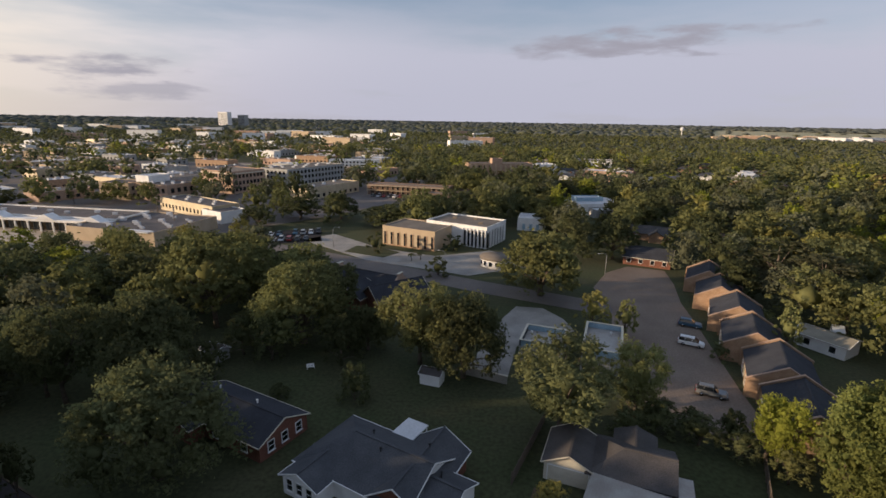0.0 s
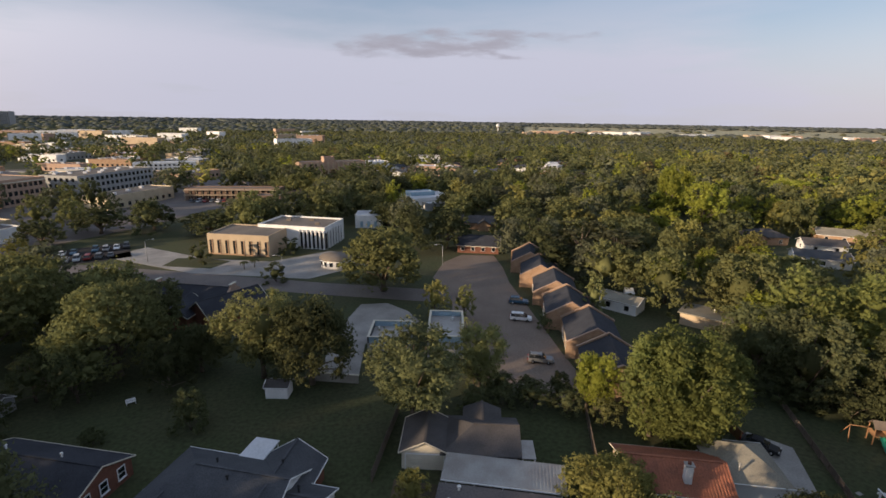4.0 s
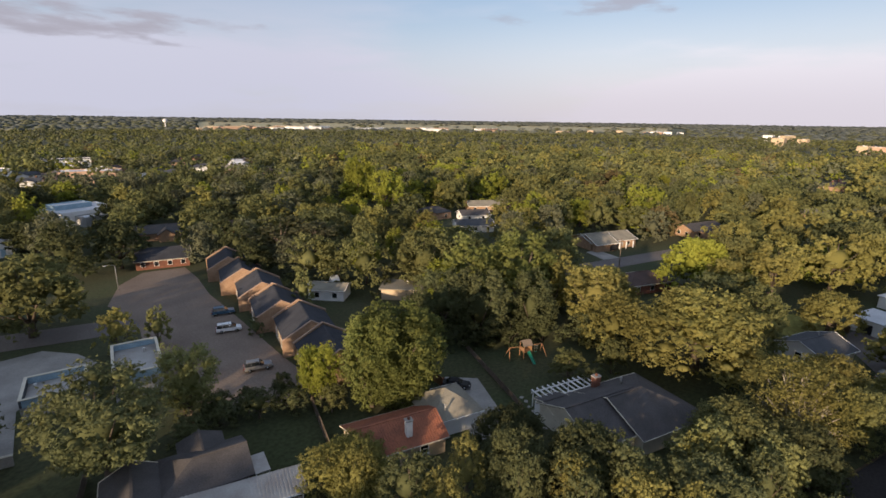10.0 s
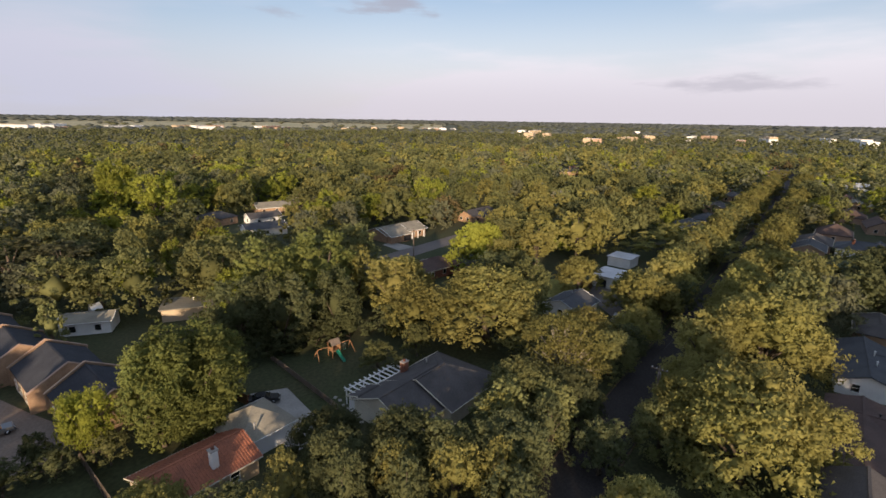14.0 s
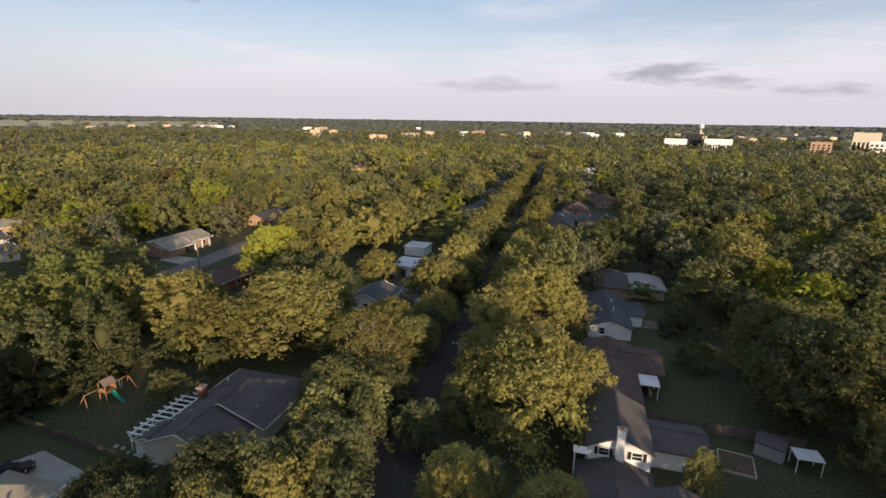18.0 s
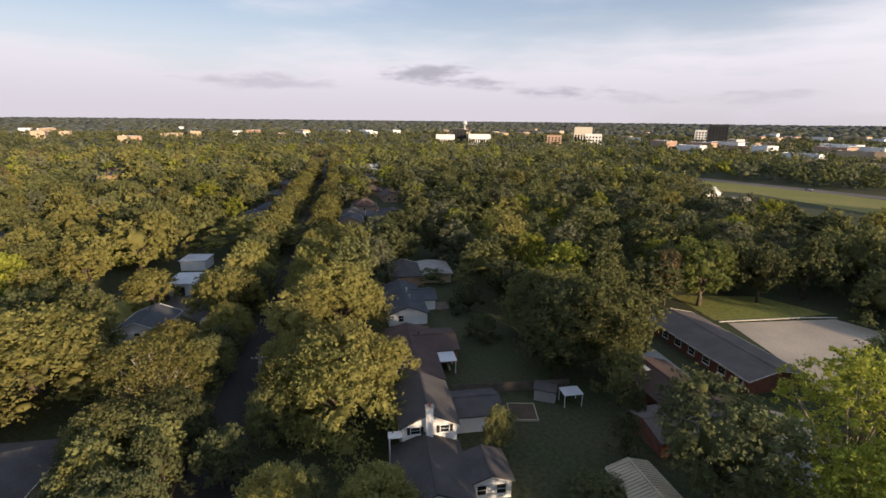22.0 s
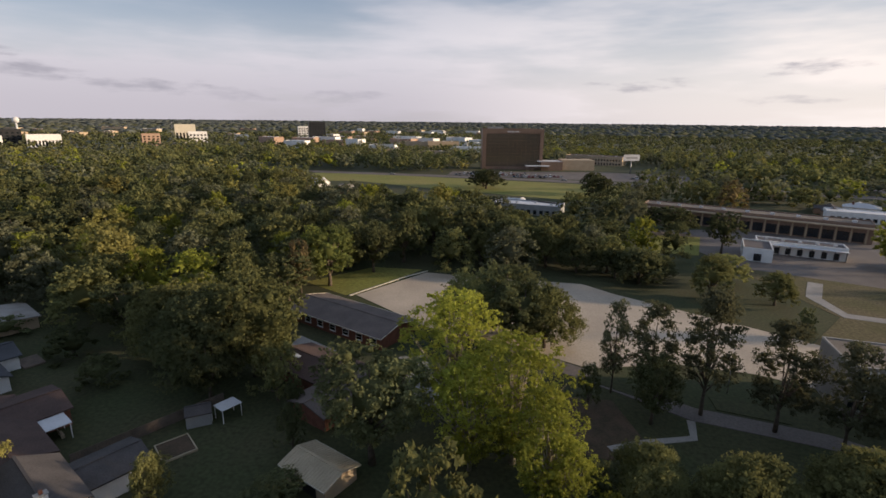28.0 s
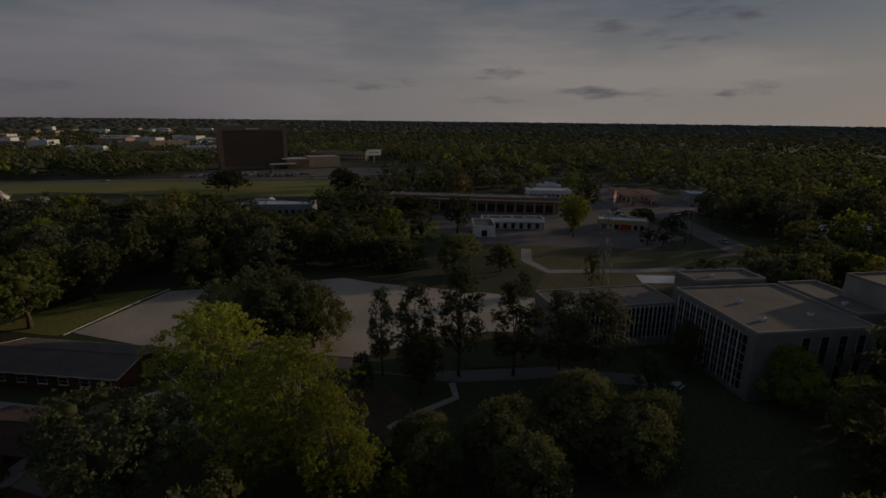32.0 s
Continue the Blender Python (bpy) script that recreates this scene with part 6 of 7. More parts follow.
for i in range(7):
    s = tagged(new("stepping_stone", box_mesh(0.7, 0.55, 0.07, CONCRETE, 0.02)), "pale flat stepping stone in the grass", "stepping stone", "stepping stones")
    s.matrix_basis = pose(66.0 - i * 0.9 + 0.3 * (i % 2), 31.2 - i * 1.1, 0.0, 0, 0, i * 23)
s = thing("garden_bench", -23.3, 80.6, 0, 20, "small white bench on the lawn", "bench")
box("seat", s, WHITE, 0, 0, 0.42, 1.4, 0.45, 0.06)
box("backrest", s, WHITE, 0, 0.22, 0.55, 1.4, 0.06, 0.4)
for sx in (-0.6, 0.6):
    box("leg", s, WHITE, sx, 0, 0, 0.08, 0.4, 0.42)


def lattice_tower(x, y, h, w, label, rot=10.0):
    """A square steel lattice mast: legs, rings and diagonals as single bars."""
    o = thing("lattice_tower", x, y, 0, rot, label, "lattice tower", "lattice towers")
    o.location.z = float(plain_height(math.hypot(x, y)))
    n = 6
    for i in range(n):
        z0, z1 = i * h / n, (i + 1) * h / n
        a, b = w * (1 - 0.72 * i / n) / 2, w * (1 - 0.72 * (i + 1) / n) / 2
        c0 = [(-a, -a, z0), (a, -a, z0), (a, a, z0), (-a, a, z0)]
        c1 = [(-b, -b, z1), (b, -b, z1), (b, b, z1), (-b, b, z1)]
        for k in range(4):
            rod("leg", o, STEEL, c0[k], c1[k], 0.09, 5)
            rod("diagonal", o, STEEL, c0[k], c1[(k + 1) % 4], 0.05, 4)
            rod("ring_bar", o, STEEL, c1[k], c1[(k + 1) % 4], 0.05, 4)
    return o


t = lattice_tower(-82, -110, 21, 3.4, "grey steel lattice mast rising from the vacant lot")
for z in (15, 18, 20.6):
    box("crossarm", t, STEEL, 0, 0, z, 6.5, 0.2, 0.2)
t = lattice_tower(520, -640, 40, 4.0, "pale lattice mast above the woods")
t = lattice_tower(172, -600, 36, 4.0, "pale antenna mast above the far shops")
o = thing("billboard", -80, -462, 0, 20, "white roadside billboard on a steel post", "billboard")
rod("post", o, STEEL, (0, 0, 0), (0, 0, 12), 0.5, 10)
box("panel", o, FLATROOF_W, 0, 0, 11.5, 15, 0.6, 5.4)
box("panel_frame", o, DARK, 0, 0.34, 11.3, 15.4, 0.1, 0.3)
box("print_bar", o, GREYWALL, 0, 0.34, 13.4, 11, 0.06, 1.4)
o = thing("station_sign", -156, -206, 0, 35, "tall petrol station sign with red and white panels", "sign")
for sx in (-0.8, 0.8):
    rod("post", o, STEEL, (sx, 0, 0), (sx, 0, 9), 0.15, 8)
box("upper_panel", o, RED, 0, 0, 9, 3.6, 0.4, 1.8)
box("lower_panel", o, FLATROOF_W, 0, 0, 7.2, 3.6, 0.4, 1.7)
box("price_panel", o, RED, 0, 0, 5.6, 3.6, 0.4, 1.5)


def water_tower(x, y, h):
    o = thing("water_tower", x, y, float(plain_height(math.hypot(x, y))), 0, "white round water tower on the skyline", "water tower")
    rod("stem", o, FLATROOF_W, (0, 0, 0), (0, 0, h - 6), 1.8, 12)
    bm = bmesh.new()
    bmesh.ops.create_uvsphere(bm, u_segments=16, v_segments=10, radius=7)
    me = bpy.data.meshes.new("tank")
    bm.to_mesh(me)
    bm.free()
    me.materials.append(FLATROOF_W)
    part("tank", me, o, 0, 0, h - 4)


water_tower(800, 1690, 31)
water_tower(1150, -930, 40)
# ornamental palms by the offices
for x, y in ((-9.5, 151.5), (-6.6, 152.8)):
    o = thing("palm", x, y, 0, x * 40, "small feathery palm by the forecourt", "palm")
    rod("trunk", o, BARK, (0, 0, 0), (0.1, 0, 2.4), 0.14, 8, 0.1)
    for k in range(11):
        a = k * 2.399
        e = Vector((math.cos(a), math.sin(a), 0))
        pts_ = [Vector((0.1, 0, 2.4)) + e * s * 1.6 + Vector((0, 0, 0.9 * s - 1.5 * s * s)) for s in (0, 0.35, 0.7, 1.0)]
        side = Vector((-e.y, e.x, 0))
        V = []
        for i, q in enumerate(pts_):
            wv = side * (0.22, 0.3, 0.22, 0.03)[i]
            V += [q - wv - Vector((0, 0, 0.1)), q, q + wv - Vector((0, 0, 0.1))]
        F = []
        for i in range(3):
            F += [(i * 3, i * 3 + 1, i * 3 + 4, i * 3 + 3), (i * 3 + 1, i * 3 + 2, i * 3 + 5, i * 3 + 4)]
        part("frond", mesh("frond", V, F, LEAF["d"]), o)

o = thing("picnic_table", -61.6, -59.6, 0, 25, "pale grey picnic table on the shaded lawn", "table")
box("tabletop", o, GREYWALL, 0, 0, 0.72, 2.0, 0.9, 0.07)
for sy in (-0.85, 0.85):
    box("bench_board", o, GREYWALL, 0, sy, 0.44, 2.0, 0.3, 0.06)
for sx in (-0.7, 0.7):
    box("leg", o, GREYWALL, sx, 0, 0, 0.1, 0.7, 0.72)
    box("bench_bearer", o, GREYWALL, sx, 0, 0.36, 0.08, 1.9, 0.08)
o = thing("parked_truck", 84, 96, 0.06, 55, "white box truck parked behind the townhouses", "truck")
box("cargo_box", o, WHITE, -1.0, 0, 0.8, 4.6, 2.2, 2.3, 0, 0.05)
box("cab", o, WHITE, 2.4, 0, 0.5, 1.7, 2.0, 1.7, 0, 0.15)
box("windscreen", o, GLASS, 3.22, 0, 1.3, 0.08, 1.7, 0.7)
for wx in (-2.2, 2.3):
    for wy in (-1, 1):
        t = part("wheel", CARS["wheel"][0], o, wx, wy * 0.95, 0.36)
        part("rim", CARS["wheel"][1], t)

# ---- trees ----
rng = np.random.default_rng(7)
ICO_V = []
for a, b in ((1, 1.618), (-1, 1.618), (1, -1.618), (-1, -1.618)):
    ICO_V += [(0, a, b), (a, b, 0), (b, 0, a)]
ICO_V = np.array(ICO_V) / math.hypot(1, 1.618)
ICO_F = []
for i in range(12):
    for j in range(i + 1, 12):
        for k in range(j + 1, 12):
            if all(abs(np.linalg.norm(ICO_V[p] - ICO_V[q]) - 1.0515) < 0.01 for p, q in ((i, j), (j, k), (i, k))):
                n = np.cross(ICO_V[j] - ICO_V[i], ICO_V[k] - ICO_V[i])
                ICO_F.append((i, j, k) if n @ ICO_V[i] > 0 else (i, k, j))
ICO_F = np.array(ICO_F)
OCT_V = np.array([(1, 0, 0), (0, 1, 0), (-1, 0, 0), (0, -1, 0), (0, 0, 1), (0, 0, -1)], float)
OCT_F = np.array([(0, 1, 4), (1, 2, 4), (2, 3, 4), (3, 0, 4), (1, 0, 5), (2, 1, 5), (3, 2, 5), (0, 3, 5)])


def unit(v):
    return v / np.maximum(np.linalg.norm(v, axis=-1, keepdims=True), 1e-6)


def leaf_cards(g, centres, outward, size, tilt=0.75):
    """Small ragged leaf sprays: lopsided triangles, turned mostly outward."""
    n = len(centres)
    nor = unit(outward + tilt * g.normal(size=(n, 3)))
    t1 = unit(np.cross(nor, g.normal(size=(n, 3))))
    t2 = np.cross(nor, t1)
    s = size * g.uniform(0.5, 1.3, (n, 1))
    tri = np.stack([centres + t1 * s * 1.25, centres - t1 * s * 0.6 + t2 * s * g.uniform(0.5, 1.0, (n, 1)),
                    centres - t1 * s * 0.6 - t2 * s * g.uniform(0.5, 1.0, (n, 1))], 1)
    return tri.reshape(-1, 3), np.arange(n * 3).reshape(-1, 3)


def join(parts):
    Vs, Fs, n = [], [], 0
    for V, F in parts:
        Vs.append(V)
        Fs.append(F + n)
        n += len(V)
    return np.concatenate(Vs), np.concatenate(Fs)


def dome_lobes(g, n, r, z0, z1, kind):
    """Centres and radii of the crown's lobes."""
    c, rad = [], []
    p1, p2 = g.uniform(0, 6.28, 2)
    for i in range(n):
        u = (i + 0.5) / n
        a = i * 2.39996 + g.uniform(-0.4, 0.4)
        if kind == "pine":
            h = g.uniform(0.0, 1.0)
            rr = r * (0.25 + 0.6 * math.sin(math.pi * min(1, 0.25 + 0.72 * h))) * g.uniform(0.5, 1.0)
            c.append((rr * math.cos(a), rr * math.sin(a), z0 + (z1 - z0) * h * 0.93))
            rad.append(r * g.uniform(0.18, 0.32))
            continue
        if kind == "airy":
            h = 1 - u
            w = math.sin(math.pi * (0.10 + 0.84 * (1 - h))) ** 0.8 * g.uniform(0.35, 1.12) * (1 + 0.25 * math.sin(2 * a + p1))
            q = r * g.uniform(0.09, 0.19)
            c.append(((r - q) * w * math.cos(a), (r - q) * w * math.sin(a), z0 + (z1 - z0 - q) * h))
            rad.append(q)
            continue
        h = 1 - u ** 1.15 if kind == "broad" else 1 - u
        w = math.sqrt(max(0.0, 1 - (h * 0.97) ** 2.2)) if kind == "broad" else math.sin(math.pi * (0.14 + 0.80 * (1 - h))) ** 0.7
        w *= g.uniform(0.78, 1.04) * (0.93 + 0.15 * math.sin(2 * a + p1) + 0.11 * math.sin(3 * a + p2))
        q = r * g.uniform(0.13, 0.27)
        c.append(((r - q) * w * math.cos(a), (r - q) * w * math.sin(a), z0 + q * 0.6 + (z1 - z0 - q * 1.5) * h + g.uniform(-0.07, 0.05) * (z1 - z0)))
        rad.append(q)
    return np.array(c), np.array(rad)


def crown(g, kind, r, z0, z1, lobes, per, size, inner=0.74, tilt=0.8, core_v=ICO_V, core_f=ICO_F, tuft=0.2):
    c, rad = dome_lobes(g, lobes, r, z0, z1, kind)
    mid = np.array([0, 0, z0 + (z1 - z0) * (0.35 if kind != "pine" else 0.5)])
    out, pieces = unit(c - mid), []
    for i in range(lobes):
        m = int(per * (rad[i] / (r * 0.27)) ** 2)
        # twigs stand on the lobe, and each carries its own tuft of leaves
        twigs = max(3, int(m / 9))
        td = unit(g.normal(size=(twigs, 3)) + out[i] * 0.75)
        tp = td * rad[i] * np.array([1, 1, 0.85]) * g.uniform(0.62, 1.32, (twigs, 1))
        pick = g.integers(twigs, size=m)
        near = g.normal(size=(m, 3)) * np.array([1, 1, 0.62]) * rad[i] * tuft
        p = c[i] + tp[pick] + near
        d = unit(td[pick] * 0.55 + unit(near) * 0.6 + np.array([0, 0, 0.35]))
        p[:, 2] = np.maximum(p[:, 2], 0.25)
        pieces.append(leaf_cards(g, p, d, size, tilt))
        if inner:
            pieces.append((c[i] + core_v * rad[i] * inner * np.array([1, 1, 0.8]) * g.uniform(0.8, 1.15, (len(core_v), 1)), core_f))
    if inner and kind != "pine":
        core = core_v * np.array([r * 0.36, r * 0.36, (z1 - z0) * 0.24]) + np.array([0, 0, z0 + (z1 - z0) * 0.45])
        pieces.append((core, core_f))
    return join(pieces), c


def limbs(g, r, z0, z1, c, thick, count):
    """Tapered trunk with limbs bending up into the lobes."""
    pieces = [tube_arrays([(0, 0, -0.2), (0.1, 0.05, z0 * 0.5), (0.15, -0.1, z0), (0.05, 0.1, z0 + (z1 - z0) * 0.45), (0, 0, z0 + (z1 - z0) * 0.8)],
                          [thick * 1.35, thick, thick * 0.85, thick * 0.5, thick * 0.12], 8)]
    for i in g.choice(len(c), count, replace=False):
        e = c[i]
        s = z0 * g.uniform(0.65, 1.0)
        pieces.append(tube_arrays([(0.1, 0, s), tuple(e * [0.38, 0.38, 0] + [0, 0, s + (e[2] - s) * 0.5]), tuple(e * [0.95, 0.95, 1])],
                                  [thick * 0.5, thick * 0.32, thick * 0.07], 6))
    return join(pieces)


SORTS = {}      # sort, closeness -> list of (crown arrays, trunk arrays, radius, height)


def sort(name, kind, r, z0, z1, lobes, per, size, count, thick, boughs, inner=0.48, tilt=0.8):
    for level, (fl, fp, fs, fi) in enumerate(((1.35, 2.1, 0.62, 1.0), (1.0, 1.1, 0.95, 1.0), (0.8, 0.6, 1.35, 0.72))):
        SORTS[name, level] = []
        for _ in range(count):
            n = int(lobes * fl)
            cr, c = crown(rng, kind, r, z0, z1, n, per * fp, size * fs, inner * fi, tilt)
            SORTS[name, level].append((cr, limbs(rng, r, z0, z1, c, thick, min(n, boughs)), r, z1))


sort("oak", "broad", 8.0, 2.6, 13.0, 60, 120, 0.34, 4, 0.45, 9)
sort("tall", "tall", 6.5, 4.0, 15.0, 54, 110, 0.31, 3, 0.36, 9)
sort("leafy", "tall", 6.0, 1.0, 15.0, 66, 115, 0.30, 2, 0.36, 9)
sort("small", "broad", 3.6, 1.2, 7.0, 28, 80, 0.21, 3, 0.17, 6)
sort("pine", "pine", 4.2, 5.0, 18.0, 56, 60, 0.28, 3, 0.25, 14, inner=0.4, tilt=1.1)
sort("open", "airy", 8.0, 4.0, 23.0, 150, 110, 0.36, 2, 0.40, 40, inner=0.0, tilt=1.0)
sort("bare", "broad", 7.5, 3.0, 12.5, 60, 70, 0.28, 1, 0.62, 44, inner=0.0, tilt=1.0)
sort("bush", "broad", 2.5, 0.0, 4.2, 18, 80, 0.2, 3, 0.08, 4)
PROTO = {}
REST = []       # trees far off or out of sight, joined at the end
TREES = []


def tree(x, y, h, r, tone, which=None, group=""):
    """One tree: a trunk with its limbs and a crown of leaf clumps."""
    if which is None:
        which = {"s": "bush", "p": "pine", "b": "bare"}.get(tone)
        if which is None:
            which = "small" if r < 4.6 and h < 10.5 else ("tall" if h > r * 1.9 else "oak")
    tone2 = {"s": "d", "b": "y"}.get(tone, tone)
    d = math.hypot(x, y)
    level = 1 if tone == "l" and d > 100 else 2 if d > 150 or group == "west" else (0 if d < 100 else 1)
    pick = int(abs(x * 7.3 + y * 3.1)) % len(SORTS[which, level])
    (cr, tk, r0, h0) = SORTS[which, level][pick]
    sxy, sz = r / r0, h / h0
    wide = 0.9 + 0.2 * ((x * 3.7 + y * 1.9) % 1.0)
    m = pose(x, y, 0, 0, 0, (x * 37 + y * 61) % 360) @ Matrix.Diagonal((sxy * wide, sxy * (2 - wide), sz, 1))
    key = (which, level, pick, tone2)
    TREES.append((x, y, r))
    if group == "west" or (d > 185 and tone != "l"):
        REST.append((cr, tk, np.array(m), tone2))
        return None
    if key not in PROTO:
        look_word = {"d": "dark green", "o": "mid-green", "y": "olive-yellow", "l": "light green", "m": "fresh green", "r": "russet", "p": "dark-needled"}[tone2]
        noun = {"oak": "spreading live oak with a dense rounded crown", "tall": "tall leafy broadleaf tree with a full crown", "leafy": "tall broadleaf tree leafy down to the ground", "small": "small rounded garden tree",
                "pine": "tall thin pine with an open ragged crown", "open": "very tall airy tree with bright loose foliage",
                "bare": "old oak with pale bare branches showing", "bush": "dense rounded evergreen shrub"}[which]
        ob = thing({"pine": "pine_tree", "bush": "shrub"}.get(which, "tree"), 0, 0, label=look_word + " " + noun,
                   category="shrub" if which == "bush" else "tree", group="shrubs" if which == "bush" else "trees of the neighbourhood")
        part("trunk", fast_mesh("trunk", *tk, BARK_PALE if which in ("bare", "open") else BARK), ob)
        part("crown", fast_mesh("crown", *cr, LEAF[tone2]), ob)
        ob.matrix_basis = m
        PROTO[key] = ob
        return ob
    src = PROTO[key]
    got = copy_thing(src, Matrix.Identity(4))
    got.matrix_basis = m
    return got


# north: round the offices and the back gardens
# the crown at 17.4, 61.5 is dark green because little light falls on it
for row in ((-34.9, 52.2, 15.1, 8.9, 'd'), (-49.1, 48.2, 8.0, 2.1, 'd'), (-49.1, 74.6, 16.1, 9.5, 'd'), (-58.6, 68.6, 16.5, 6.0, 'd'), (-109.2, 118.0, 13.0, 8.0, 'd'), (-109.1, 134.9, 12.0, 5.3, 'd'), (-93.3, 136.3, 12.0, 7.7, 'd'), (-27.4, 91.2, 16.7, 10.8, 'o'), (-14.0, 88.6, 9.0, 5.0, 'd'), (-37.4, 85.8, 8.0, 4.4, 'd'), (4.2, 78.4, 15.2, 8.2, 'd'), (-3.6, 83.2, 15.6, 7.6, 'o'), (17.4, 61.5, 15.6, 7.8, 'd'), (30.0, 66.2, 12.8, 4.6, 'o'), (26.0, 121.0, 17.0, 12.0, 'o'), (33.3, 99.7, 9.0, 4.1, 'y'), (39.0, 95.8, 8.7, 3.0, 'o'), (-13.4, 70.6, 6.9, 3.1, 's'), (-25.8, 70.8, 2.7, 1.8, 's'), (45.0, 57.7, 9.6, 3.1, 'l'), (-22.7, 162.7, 6.5, 4.1, 's'),):
    tree(*row)
# north: round the offices and the back gardens
for row in ((54.1, 86.5, 3.8, 2.2, 's'), (-75.3, 198.2, 9.0, 10.0, 'd'), (-62.8, 215.4, 10.0, 9.7, 'd'), (-45.4, 218.9, 11.0, 9.2, 'd'), (-23.5, 203.2, 9.0, 11.9, 'd'), (-3.9, 230.1, 10.0, 8.4, 'd'), (21.9, 308.1, 13.0, 12.1, 'd'), (43.9, 301.7, 13.0, 13.5, 'd'), (64.2, 273.0, 12.0, 13.0, 'd'), (45.7, 203.5, 10.0, 9.1, 'd'), (23.2, 197.3, 9.0, 3.9, 'd'), (57.1, 158.2, 14.1, 9.0, 'd'), (83.5, 230.4, 10.0, 9.1, 'd'), (-0.9, 136.9, 5.6, 3.9, 's'), (4.7, 166.0, 5.7, 4.7, 's'), (-41.7, 131.9, 9.0, 6.7, 'd'), (68.5, 89.2, 10.0, 3.6, 'o'), (89.2, 99.7, 12.0, 5.6, 'o'), (-31.3, 83.6, 9.0, 4.3, 'd'), (-18.0, 81.7, 10.0, 3.7, 'd'),):
    tree(*row)
# north: round the offices and the back gardens
for row in ((-62.8, 70.3, 14.0, 4.4, 'd'), (-43.4, 67.5, 11.0, 5.0, 'd'), (-38.1, 73.7, 9.0, 3.0, 'd'),):
    tree(*row)
# north-east: behind the townhouses
for row in ((91.8, 91.9, 13.0, 4.3, 'l'), (110.7, 94.2, 12.0, 6.2, 'y'), (121.9, 81.3, 12.0, 11.2, 'o'), (74.8, 53.8, 15.3, 5.9, 'd'), (94.8, 153.0, 11.0, 6.6, 'd'), (92.9, 130.4, 14.0, 9.4, 'p'), (124.7, 146.1, 12.0, 12.7, 'y'), (96.9, 118.4, 13.0, 8.5, 'p'), (135.3, 126.5, 10.0, 10.0, 'y'), (76.9, 121.4, 10.0, 7.3, 'd'), (36.4, 62.2, 4.7, 2.3, 's'), (31.9, 63.1, 5.0, 2.9, 's'), (41.5, 60.4, 5.7, 2.5, 's'), (27.8, 62.7, 4.3, 2.8, 's'), (12.6, 45.3, 6.0, 2.4, 'y'), (89.6, 102.2, 11.0, 4.9, 'd'),):
    tree(*row)
# north-east: behind the townhouses
for row in ((65.1, 187.9, 10.0, 7.6, 'd'), (47.5, 197.6, 11.0, 9.8, 'd'), (30.1, 69.0, 5.0, 3.0, 'd'), (33.3, 64.9, 4.5, 3.4, 'd'), (36.8, 60.2, 5.0, 3.4, 'd'), (41.0, 57.4, 4.0, 2.9, 'd'), (44.5, 52.7, 5.0, 2.7, 'o'), (78.4, 54.0, 11.0, 4.4, 'o'), (115.3, 38.0, 9.5, 6.4, 'y'), (105.3, 47.1, 12.0, 6.5, 'o'), (32.2, 39.3, 7.0, 4.1, 'y'), (33.5, 35.8, 8.0, 3.4, 'y'), (44.4, 55.1, 10.8, 3.0, 'l'), (118.2, 107.8, 12.0, 6.9, 'o'), (-22.5, 103.5, 13.0, 5.3, 'd'),):
    tree(*row)
# north-east: behind the townhouses
for row in ((-18.2, 89.3, 8.0, 4.6, 'd'),):
    tree(*row)
# east: gardens and street corner
# the crown at 67.8, 1.1 takes mid-green for olive, to look shaded
for row in ((115.4, 76.7, 11.0, 5.5, 'd'), (109.0, 31.0, 11.5, 6.6, 'y'), (138.4, 18.1, 15.6, 9.4, 'l'), (141.7, 7.2, 8.8, 2.9, 'l'), (93.6, 10.0, 15.1, 14.3, 'y'), (159.7, -10.9, 16.9, 8.4, 'y'), (148.2, 1.3, 15.2, 7.8, 'y'), (115.0, -21.4, 10.3, 6.9, 'y'), (129.1, -10.0, 9.4, 7.1, 'y'), (77.2, -4.7, 13.5, 8.1, 'b'), (91.0, -17.2, 7.0, 4.1, 'd'), (35.2, 38.2, 6.5, 5.7, 'y'), (41.0, 25.8, 9.0, 3.1, 'y'), (50.7, 25.4, 8.0, 5.2, 'd'), (46.4, 14.6, 9.0, 3.3, 'y'), (52.6, 16.5, 8.0, 4.1, 'd'), (58.3, 4.0, 9.0, 4.1, 'y'), (67.8, 1.1, 9.0, 6.4, 'o'),):
    tree(*row)
# east: gardens and street corner
for row in ((50.5, 8.3, 8.0, 3.1, 'd'), (74.9, 22.2, 4.5, 3.1, 's'), (336.7, -47.9, 13.0, 12.0, 'y'), (214.9, 77.3, 11.0, 8.8, 'd'), (223.3, 54.3, 12.0, 11.7, 'y'), (190.0, 79.9, 9.0, 4.0, 'y'), (79.2, 65.3, 7.0, 2.3, 'd'), (95.1, 94.9, 12.0, 4.0, 'l'), (106.8, 94.6, 13.0, 2.7, 'l'), (203.2, 73.7, 12.0, 7.8, 'l'), (209.2, 109.6, 13.0, 9.3, 'o'), (290.1, 204.6, 13.0, 15.8, 'l'), (35.1, 29.6, 9.0, 4.2, 'd'), (35.1, 24.8, 9.0, 3.3, 'y'), (42.4, 19.4, 9.0, 3.0, 'd'), (43.3, 12.6, 9.0, 2.8, 'd'), (50.9, 10.1, 9.0, 4.0, 'd'), (48.7, 3.4, 9.0, 2.8, 'y'), (58.8, -2.3, 9.0, 3.5, 'd'), (65.4, -6.7, 7.5, 3.6, 'd'),):
    tree(*row)
